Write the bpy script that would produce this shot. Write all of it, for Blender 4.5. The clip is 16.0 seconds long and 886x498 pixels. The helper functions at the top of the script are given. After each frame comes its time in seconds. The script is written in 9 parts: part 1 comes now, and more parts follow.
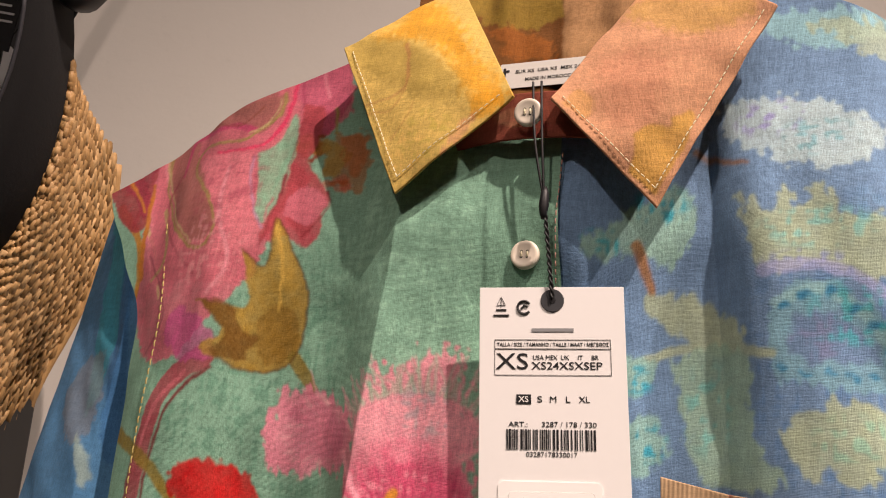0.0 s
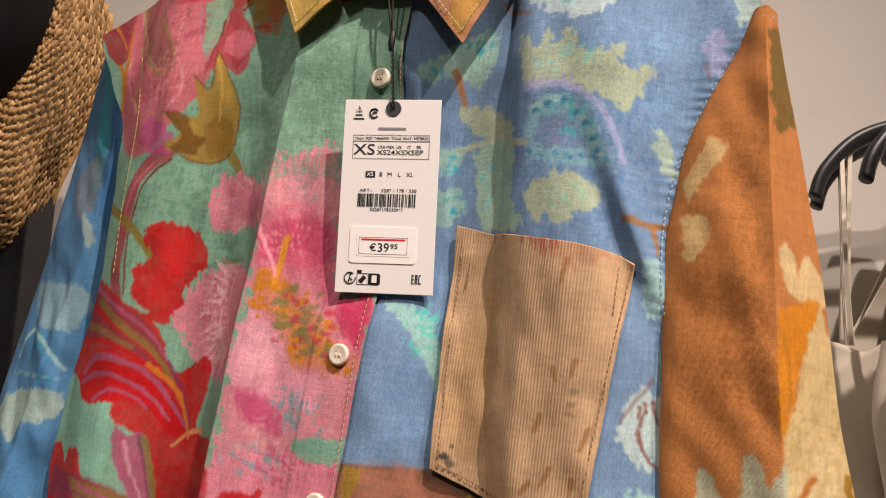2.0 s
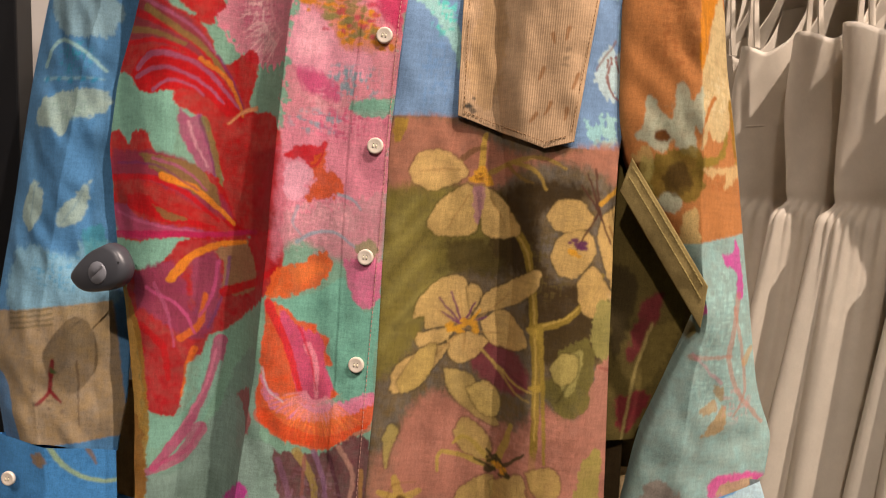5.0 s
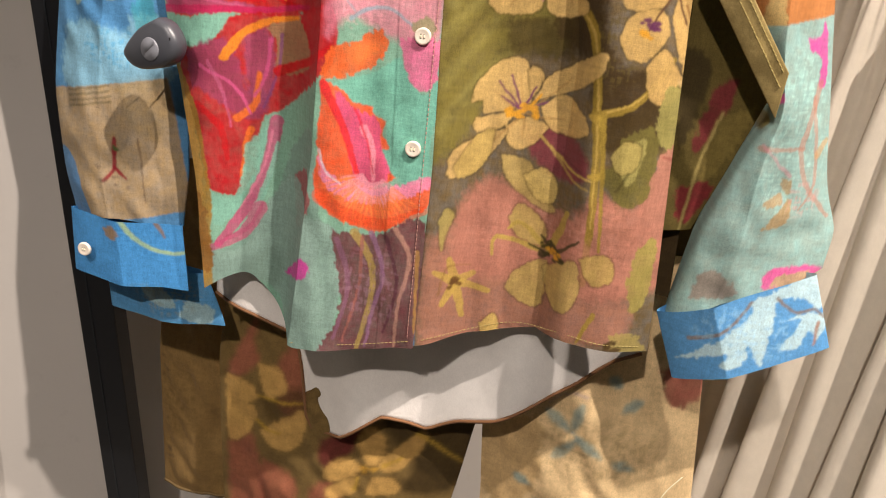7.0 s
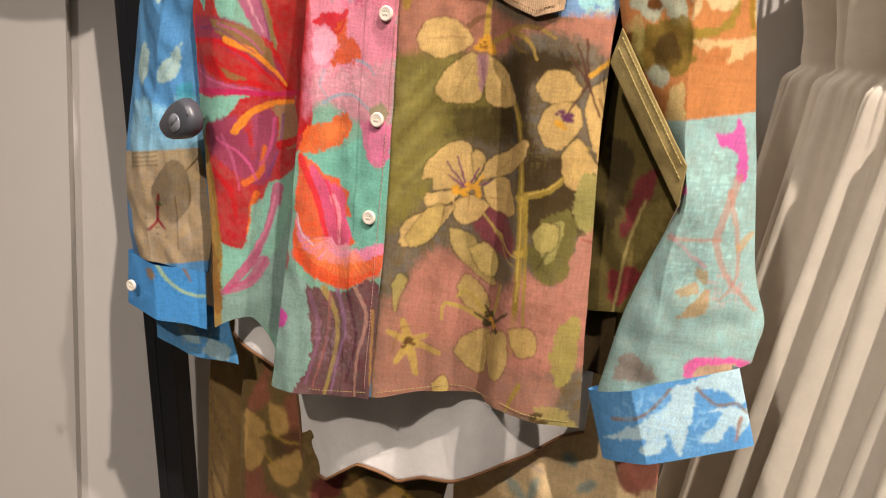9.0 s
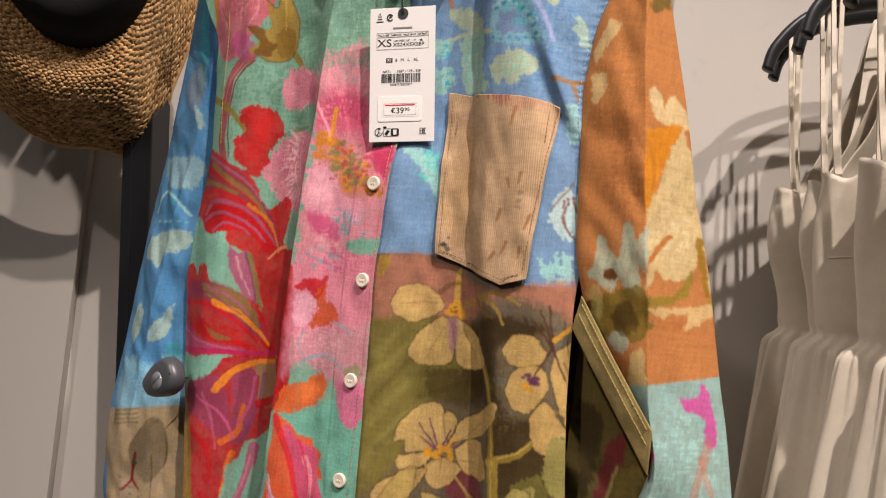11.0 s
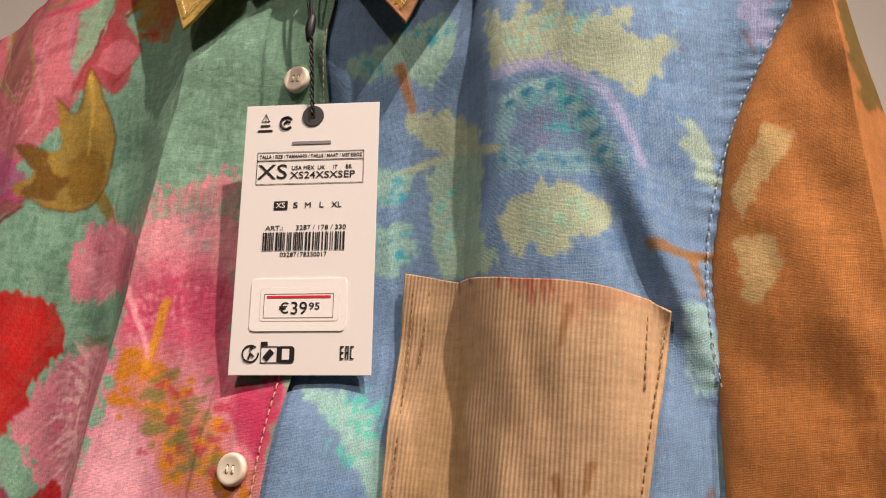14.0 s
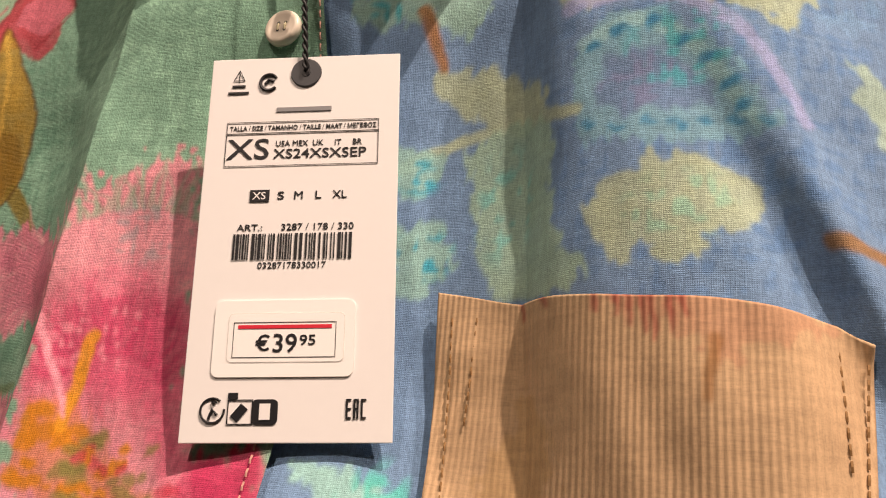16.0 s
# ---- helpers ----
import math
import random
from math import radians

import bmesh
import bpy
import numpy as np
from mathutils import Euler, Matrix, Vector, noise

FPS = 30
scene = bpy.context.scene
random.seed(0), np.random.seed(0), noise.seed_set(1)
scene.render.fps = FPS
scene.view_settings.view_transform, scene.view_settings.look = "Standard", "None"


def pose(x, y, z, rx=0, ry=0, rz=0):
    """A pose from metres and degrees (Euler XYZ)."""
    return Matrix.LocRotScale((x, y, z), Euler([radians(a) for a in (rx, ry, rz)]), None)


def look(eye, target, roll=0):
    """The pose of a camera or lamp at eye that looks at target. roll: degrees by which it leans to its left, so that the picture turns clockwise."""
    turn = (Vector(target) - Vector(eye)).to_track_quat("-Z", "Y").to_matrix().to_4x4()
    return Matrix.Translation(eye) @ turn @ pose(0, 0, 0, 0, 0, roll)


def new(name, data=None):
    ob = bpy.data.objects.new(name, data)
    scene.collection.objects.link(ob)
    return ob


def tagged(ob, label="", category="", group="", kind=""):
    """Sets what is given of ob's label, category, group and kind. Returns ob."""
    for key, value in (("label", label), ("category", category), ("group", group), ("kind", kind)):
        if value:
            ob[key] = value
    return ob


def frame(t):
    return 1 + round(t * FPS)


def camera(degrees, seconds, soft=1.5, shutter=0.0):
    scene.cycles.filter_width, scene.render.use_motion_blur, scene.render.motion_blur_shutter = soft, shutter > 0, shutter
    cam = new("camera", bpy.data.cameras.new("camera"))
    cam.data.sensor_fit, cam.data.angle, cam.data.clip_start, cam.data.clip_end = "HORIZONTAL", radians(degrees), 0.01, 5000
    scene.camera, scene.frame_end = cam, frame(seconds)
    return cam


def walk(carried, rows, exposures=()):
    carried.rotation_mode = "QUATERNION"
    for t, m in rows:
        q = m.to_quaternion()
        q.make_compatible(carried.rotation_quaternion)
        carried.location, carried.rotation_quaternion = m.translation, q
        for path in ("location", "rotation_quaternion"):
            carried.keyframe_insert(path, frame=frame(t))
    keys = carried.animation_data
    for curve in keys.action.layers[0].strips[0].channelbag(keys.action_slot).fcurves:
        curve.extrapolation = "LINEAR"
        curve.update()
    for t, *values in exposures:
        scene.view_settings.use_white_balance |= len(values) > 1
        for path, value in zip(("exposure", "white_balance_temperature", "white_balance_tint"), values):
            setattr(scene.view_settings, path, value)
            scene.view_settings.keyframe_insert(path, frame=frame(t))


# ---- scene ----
cam = camera(58.2, 16.0, soft=1.1)
PATH = [
    (0, (0.0859, -0.2734, 1.3556), (-0.7206, 1.5720, 1.9972), 6.79),
    (0.5, (0.1263, -0.2972, 1.3406), (-0.7516, 1.5284, 1.9450), 7.87),
    (1, (0.1660, -0.3190, 1.3268), (-0.7402, 1.5134, 1.8649), 8.45),
    (1.5, (0.1949, -0.3423, 1.3136), (-0.7161, 1.5186, 1.7282), 8.33),
    (2, (0.2106, -0.3569, 1.3013), (-0.6445, 1.5531, 1.6027), 8.11),
    (2.5, (0.2142, -0.3725, 1.2928), (-0.5095, 1.6034, 1.4920), 7.31),
    (3, (0.1768, -0.4105, 1.2733), (-0.3160, 1.6375, 1.4505), 6.00),
    (3.5, (0.1363, -0.4529, 1.2568), (-0.1788, 1.6326, 1.3942), 4.87),
    (4, (0.1292, -0.4880, 1.2393), (-0.1301, 1.6084, 1.3034), 4.46),
    (4.5, (0.1306, -0.5155, 1.2222), (-0.1341, 1.5811, 1.1762), 4.76),
    (5, (0.1309, -0.5334, 1.2019), (-0.1635, 1.5538, 1.0375), 5.37),
    (5.2, (0.1264, -0.5361, 1.1964), (-0.1694, 1.5450, 0.9707), 5.68),
    (7.3, (0.1270, -0.5224, 1.1998), (-0.2806, 1.4112, 0.4500), 6.71),
    (7.5, (0.1650, -0.5246, 1.1935), (-0.3684, 1.3956, 0.4884), 6.71),
    (8, (0.2395, -0.5205, 1.2074), (-0.4842, 1.3454, 0.5268), 6.80),
    (8.2, (0.2585, -0.5182, 1.2164), (-0.5093, 1.3275, 0.5280), 6.90),
    (10.3, (0.3406, -0.5070, 1.2285), (-0.6610, 1.3453, 1.0513), 6.68),
    (10.5, (0.3412, -0.5056, 1.2296), (-0.6634, 1.3512, 1.1263), 6.48),
    (11, (0.3429, -0.5050, 1.2370), (-0.6689, 1.3503, 1.3006), 6.28),
    (11.5, (0.3467, -0.5036, 1.2435), (-0.6790, 1.3333, 1.4492), 6.08),
    (12, (0.3511, -0.4976, 1.2511), (-0.6910, 1.3155, 1.5597), 6.19),
    (12.5, (0.3420, -0.4762, 1.2606), (-0.7024, 1.3261, 1.6208), 6.40),
    (13, (0.3152, -0.4206, 1.2699), (-0.6917, 1.3916, 1.6789), 6.41),
    (13.5, (0.2475, -0.3269, 1.2879), (-0.6597, 1.5196, 1.7743), 6.44),
    (14, (0.1710, -0.2364, 1.3024), (-0.6247, 1.6308, 1.8928), 6.17),
    (14.5, (0.1360, -0.1838, 1.3189), (-0.6155, 1.6880, 1.9497), 5.79),
    (15, (0.1244, -0.1700, 1.3197), (-0.6044, 1.6930, 2.0019), 5.70),
    (15.5, (0.1220, -0.1663, 1.3186), (-0.6032, 1.6957, 2.0051), 5.60),
    (16, (0.1200, -0.1637, 1.3175), (-0.6075, 1.6942, 2.0134), 5.71),
]
# seconds, stops, kelvin, tint: the phone's own exposure and white balance
EXPOSURES = [(0, -0.55, 6650, 17), (1.5, -0.58, 6550, 15), (2.5, -0.7, 6500, 14), (3.5, -0.62, 6650, 15), (4.5, -0.64, 6600, 15), (5, -0.52, 6550, 14), (7.5, 0.08, 6150, 9), (8.2, 0.06, 6150, 9), (10.5, -0.38, 6150, 11), (12.5, -0.72, 6000, 11), (13.5, -0.72, 6250, 13), (14.5, -0.61, 7170, 18), (16, -0.55, 7170, 18)]
walk(cam, [(t, look(eye, target, roll)) for t, eye, target, roll in PATH], EXPOSURES)

# ---- world and light ----
def rgb(h):
    """Linear colour of an sRGB hex string."""
    return tuple((c / 12.92 if c <= 0.04045 else ((c + 0.055) / 1.055) ** 2.4) for c in (int(h[i:i + 2], 16) / 255 for i in (0, 2, 4)))


world = bpy.data.worlds.new("shop_air")
scene.world = world
world.use_nodes = True
world.node_tree.nodes["Background"].inputs[0].default_value = (1.0, 0.93, 0.86, 1)
world.node_tree.nodes["Background"].inputs[1].default_value = 0.06


def spotlight(at, to, watts, size, angle, blend=0.35, colour=(1.0, 0.84, 0.72)):
    d = bpy.data.lights.new("key_fill_spot", "SPOT")
    d.energy, d.shadow_soft_size, d.spot_size, d.spot_blend, d.color = watts, size, radians(angle), blend, colour
    ob = new("key_fill_spot", d)
    ob.matrix_world = look(at, to)
    return ob


# First spot sets the shadows; the others are added to brighten trousers, dresses and wall.
LAMPS = (((1.10, -0.95, 3.45), (0.20, 0.05, 1.12)), ((-0.2, -2.6, 3.45), (0.08, 0.1, 0.46)), ((1.75, -0.75, 3.45), (0.25, 0.45, 1.45)))
for (at, to), watts, size, cone in zip(LAMPS, (440, 270, 275), (0.025, 0.06, 0.03), (42, 29, 64)):
    spotlight(at, to, watts, size, cone, 0.85)
# Unseen soft area lamp, added as general fill.
fill_light = bpy.data.lights.new("soft_fill", "AREA")
fill_light.energy, fill_light.size, fill_light.color = 14, 1.6, (1.0, 0.92, 0.84)
lamp = new("soft_fill", fill_light)
lamp.matrix_world = look((0.1, -1.6, 3.5), (0.1, -0.2, 0.8))


# ---- materials ----
def material(name, rough=0.6, metal=0.0):
    m = bpy.data.materials.new(name)
    m.use_nodes = True
    n = m.node_tree.nodes
    b = n["Principled BSDF"]
    b.inputs["Roughness"].default_value, b.inputs["Metallic"].default_value = rough, metal
    return m, n, m.node_tree.links, b


def coords(n, l, scale, kind="Object"):
    c, mp = n.new("ShaderNodeTexCoord"), n.new("ShaderNodeMapping")
    mp.inputs["Scale"].default_value = scale if isinstance(scale, tuple) else (scale,) * 3
    l.new(c.outputs[kind], mp.inputs[0])
    return mp.outputs[0]


def noise_tex(n, l, scale, detail=4.0, rough=0.55, stretch=(1, 1, 1)):
    t = n.new("ShaderNodeTexNoise")
    t.inputs["Scale"].default_value, t.inputs["Detail"].default_value, t.inputs["Roughness"].default_value = scale, detail, rough
    l.new(coords(n, l, stretch), t.inputs["Vector"])
    return t.outputs["Fac"]


def ramp(n, l, fac, *stops):
    r = n.new("ShaderNodeValToRGB")
    e = r.color_ramp.elements
    while len(e) < len(stops):
        e.new(0.5)
    for i, (p, c) in enumerate(stops):
        e[i].position, e[i].color = p, (*c, 1) if len(c) == 3 else c
    l.new(fac, r.inputs[0])
    return r.outputs[0]


def mix(n, l, kind, fac, a, b):
    x = n.new("ShaderNodeMix")
    x.data_type, x.blend_type = "RGBA", kind
    for sock, v in ((x.inputs[0], fac), (x.inputs[6], a), (x.inputs[7], b)):
        if hasattr(v, "links"):
            l.new(v, sock)
        else:
            sock.default_value = v if isinstance(v, (int, float)) else (*v, 1)
    return x.outputs[2]


def bump(n, l, b, height, strength, distance):
    x = n.new("ShaderNodeBump")
    x.inputs["Strength"].default_value, x.inputs["Distance"].default_value = strength, distance
    l.new(height, x.inputs["Height"])
    l.new(x.outputs[0], b.inputs["Normal"])
    return x


def weave(n, l, pitch):
    """Plain-weave relief: warp and weft threads of that pitch in metres, uneven along their length."""
    outs = []
    for axis in ("X", "Z"):
        w = n.new("ShaderNodeTexWave")
        w.bands_direction, w.wave_profile = axis, "SIN"
        w.inputs["Scale"].default_value, w.inputs["Distortion"].default_value = 0.314 / pitch / 1.0, 1.2
        w.inputs["Detail"].default_value, w.inputs["Detail Scale"].default_value = 2.0, 0.6
        l.new(coords(n, l, 1.0), w.inputs["Vector"])
        outs.append(w.outputs["Fac"])
    return mix(n, l, "MULTIPLY", 1.0, outs[0], outs[1])


def cloth(name, base=None, pitch=0.00045, rough=0.85, slub=0.36, ribs=0.0):
    """Woven cotton; the printed colours come from the mesh's own colour layer unless a base is given."""
    m, n, l, b = material(name, rough)
    if base is None:
        a = n.new("ShaderNodeVertexColor")
        a.layer_name = "print"
        col = a.outputs[0]
    else:
        col = mix(n, l, "MIX", noise_tex(n, l, 9.0), base, tuple(c * 0.82 for c in base))
    thread = noise_tex(n, l, 2400.0, 3.0, 0.7, (1, 1, 0.14))
    thread2 = noise_tex(n, l, 2400.0, 3.0, 0.7, (0.14, 1, 1))
    t = mix(n, l, "MIX", 0.5, thread, thread2)
    shade = ramp(n, l, t, (0.30, (1 - slub,) * 3), (0.52, (1, 1, 1)), (0.72, (1 + slub * 0.6,) * 3))
    col = mix(n, l, "MULTIPLY", 1.0, col, shade)
    wash = ramp(n, l, noise_tex(n, l, 55.0, 6.0, 0.7), (0.3, (0.88,) * 3), (0.7, (1.1,) * 3))
    col = mix(n, l, "MULTIPLY", 0.45, col, wash)
    l.new(col, b.inputs["Base Color"])
    h = mix(n, l, "MIX", 0.85, weave(n, l, pitch), t)
    if ribs:
        w = n.new("ShaderNodeTexWave")
        w.bands_direction = "X"
        w.inputs["Scale"].default_value = 0.314 / ribs
        l.new(coords(n, l, 1.0), w.inputs["Vector"])
        h = mix(n, l, "MIX", 0.25, w.outputs["Fac"], h)
        col = mix(n, l, "MULTIPLY", 0.8, col, ramp(n, l, w.outputs["Fac"], (0.1, (0.95,) * 3), (0.6, (1.02,) * 3)))
        l.new(col, b.inputs["Base Color"])
    crumple = noise_tex(n, l, 26.0, 5.0, 0.6)
    h2 = mix(n, l, "ADD", 1.0, mix(n, l, "MULTIPLY", 1.0, crumple, (3.0, 3.0, 3.0)), h)
    bump(n, l, b, h2, 0.55, 0.0007 if not ribs else 0.00034)
    b.inputs["Sheen Weight"].default_value = 0.03
    b.inputs["Specular IOR Level"].default_value = 0.5 if rough < 0.6 else 0.22
    b.inputs["Sheen Roughness"].default_value = 0.4
    return m


def plain(name, hexcol, rough=0.5, metal=0.0, grain=60.0, depth=0.08, relief=0.0):
    m, n, l, b = material(name, rough, metal)
    c = rgb(hexcol)
    v = noise_tex(n, l, grain, 5.0, 0.6)
    col = mix(n, l, "MIX", v, tuple(x * (1 - depth) for x in c), tuple(min(1, x * (1 + depth)) for x in c))
    l.new(col, b.inputs["Base Color"])
    if relief:
        bump(n, l, b, v, 0.4, relief)
    return m


PRINT = cloth("printed_cotton")
CORD = cloth("corduroy_print", ribs=0.0015, slub=0.26, rough=0.9)
LINEN = cloth("beige_satin", rgb("e2d8c6"), pitch=0.0005, rough=0.46, slub=0.08)
REVERSE = cloth("cloth_reverse", rgb("f2eee8"), rough=0.85, slub=0.12)
CARD = plain("white_card", "f1eeec", 0.45, grain=300, depth=0.015)
STICKER = plain("sticker_paper", "fbf9f6", 0.3, grain=200, depth=0.01)
INK = plain("black_ink", "17161a", 0.5)
REDINK = plain("red_ink", "d8283c", 0.5)
BUTTON = plain("button_resin", "e8dccb", 0.28, grain=200, depth=0.05)
STITCH = plain("stitch_thread", "f2e6c4", 0.8, grain=900, depth=0.2)
STITCH_TAN = plain("tan_thread", "8f6c42", 0.8, grain=900, depth=0.2)
STITCH_BLUE = plain("blue_thread", "a9bccb", 0.8, grain=900, depth=0.2)
STITCH2 = plain("olive_thread", "a9985c", 0.8, grain=900, depth=0.2)
BLACKCORD = plain("black_cord", "141416", 0.6, grain=800, depth=0.3)
BLACK = plain("black_metal", "16171a", 0.45, grain=120, depth=0.15)
RUBBER = plain("black_hanger_plastic", "1d2024", 0.42, grain=150, depth=0.2)
BAND = plain("black_band_cloth", "0a0a0c", 0.95, grain=500, depth=0.3, relief=0.0004)
STEEL = plain("dark_steel", "55565a", 0.32, 0.9, grain=40)
ALARM = plain("grey_plastic", "4a4c52", 0.36, grain=400, depth=0.08, relief=0.00015)
ALARM2 = plain("pale_grey_plastic", "7d7f86", 0.3, grain=400, depth=0.06)
LABEL = plain("woven_label", "e9e6e0", 0.75, grain=700, depth=0.06)
GREYLABEL = plain("black_label", "232326", 0.7, grain=300, depth=0.1)
WHITEINK = plain("white_ink", "dcdcdc", 0.6)


def wall_paint():
    m, n, l, b = material("plaster_paint", 0.75)
    c = rgb("c4bfb8")
    v = ramp(n, l, noise_tex(n, l, 2.2, 6.0, 0.6), (0.35, tuple(x * 0.93 for x in c)), (0.7, c))
    speck = ramp(n, l, noise_tex(n, l, 38.0, 6.0, 0.7), (0.30, (0.94,) * 3), (0.42, (1, 1, 1)))
    l.new(mix(n, l, "MULTIPLY", 1.0, v, speck), b.inputs["Base Color"])
    bump(n, l, b, noise_tex(n, l, 60.0, 6.0, 0.65), 0.25, 0.001)
    return m


WALL = wall_paint()
# Greyer than the wall paint: stands in for shade on the left wall.
SHADED_PANEL = plain("shaded_panel_paint", "a8a39c", 0.7, grain=4, depth=0.06, relief=0.0003)
FLOOR = plain("floor_stone", "8f8a82", 0.5, grain=6, depth=0.12)


def straw():
    m, n, l, b = material("seagrass_straw", 0.62)
    g = noise_tex(n, l, 130.0, 4.0, 0.6)
    i = n.new("ShaderNodeNewGeometry")
    c = ramp(n, l, i.outputs["Random Per Island"], (0.0, rgb("a07a48")), (0.5, rgb("bf9560")), (1.0, rgb("d6ae7a")))
    c = mix(n, l, "MULTIPLY", 0.7, c, ramp(n, l, g, (0.3, (0.75,) * 3), (0.65, (1.15,) * 3)))
    l.new(c, b.inputs["Base Color"])
    bump(n, l, b, g, 0.5, 0.0008)
    return m


STRAW = straw()


# ---- mesh tools ----
def part(name, bm, mat, parent=None, label="", smooth=False):
    me = bpy.data.meshes.new(name)
    bm.to_mesh(me)
    bm.free()
    me.materials.append(mat)
    if smooth:
        me.polygons.foreach_set("use_smooth", [True] * len(me.polygons))
    ob = new(name, me)
    ob.parent = parent
    if label:
        ob["label"] = label
    return ob


def thing(name, at=(0, 0, 0), rz=0, label="", category="", group="", kind=""):
    e = new(name)
    e.empty_display_size = 0.02
    e.matrix_world = pose(*at, 0, 0, rz)
    return tagged(e, label, category, group, kind)


def box(bm, x0, x1, y0, y1, z0, z1, bevel=0.0):
    vs = bmesh.ops.create_cube(bm, size=1, matrix=Matrix.Translation(((x0 + x1) / 2, (y0 + y1) / 2, (z0 + z1) / 2)) @ Matrix.Diagonal((x1 - x0, y1 - y0, z1 - z0, 1)))["verts"]
    if bevel:
        bmesh.ops.bevel(bm, geom=list({e for v in vs for e in v.link_edges}), offset=bevel, segments=2, affect="EDGES", profile=0.6)
    return bm


def tube(bm, pts, r, n=10, caps=True, flat=1.0):
    """A round bar through the points; r is one radius or one for each point."""
    pts = [Vector(p) for p in pts]
    rs = r if isinstance(r, (list, tuple)) else [r] * len(pts)
    rings, side = [], None
    for i, p in enumerate(pts):
        d = (pts[min(i + 1, len(pts) - 1)] - pts[max(i - 1, 0)]).normalized()
        if side is None:
            side = d.orthogonal().normalized()
        side = (side - d * side.dot(d)).normalized()
        up = d.cross(side)
        rings.append([bm.verts.new(p + rs[i] * (math.cos(a) * side + flat * math.sin(a) * up)) for a in (2 * math.pi * k / n for k in range(n))])
    for a, b in zip(rings, rings[1:]):
        for k in range(n):
            bm.faces.new((a[k], a[(k + 1) % n], b[(k + 1) % n], b[k]))
    if caps:
        bm.faces.new(rings[0][::-1])
        bm.faces.new(rings[-1])
    return bm


def bend(pts, steps=8):
    """Catmull-Rom points through pts."""
    pts = [Vector(p) for p in pts]
    q = [pts[0]] + pts + [pts[-1]]
    out = []
    for i in range(1, len(q) - 2):
        for k in range(steps):
            t = k / steps
            out.append(0.5 * (2 * q[i] + (q[i + 1] - q[i - 1]) * t + (2 * q[i - 1] - 5 * q[i] + 4 * q[i + 1] - q[i + 2]) * t * t + (3 * q[i] - q[i - 1] - 3 * q[i + 1] + q[i + 2]) * t ** 3))
    return out + [pts[-1]]


def curve(v, pts, soft=1.2):
    """A smooth function of v through (v, value) points in rising order."""
    a, b = [p[0] for p in pts], [p[1] for p in pts]
    return sum(np.interp(v + o * soft, a, b) for o in (-1, -0.5, 0, 0.5, 1)) / 5


def step(v, a, b):
    t = np.clip((v - a) / (b - a), 0, 1)
    return t * t * (3 - 2 * t)


def value_noise(x, y, seed):
    """Smooth lattice noise in -1..1."""
    g = np.random.RandomState(seed).rand(64, 64) * 2 - 1
    xi, yi = np.floor(x).astype(int), np.floor(y).astype(int)
    fx, fy = x - xi, y - yi
    fx, fy = fx * fx * (3 - 2 * fx), fy * fy * (3 - 2 * fy)
    a, b = g[xi % 64, yi % 64], g[(xi + 1) % 64, yi % 64]
    c, d = g[xi % 64, (yi + 1) % 64], g[(xi + 1) % 64, (yi + 1) % 64]
    return (a * (1 - fx) + b * fx) * (1 - fy) + (c * (1 - fx) + d * fx) * fy


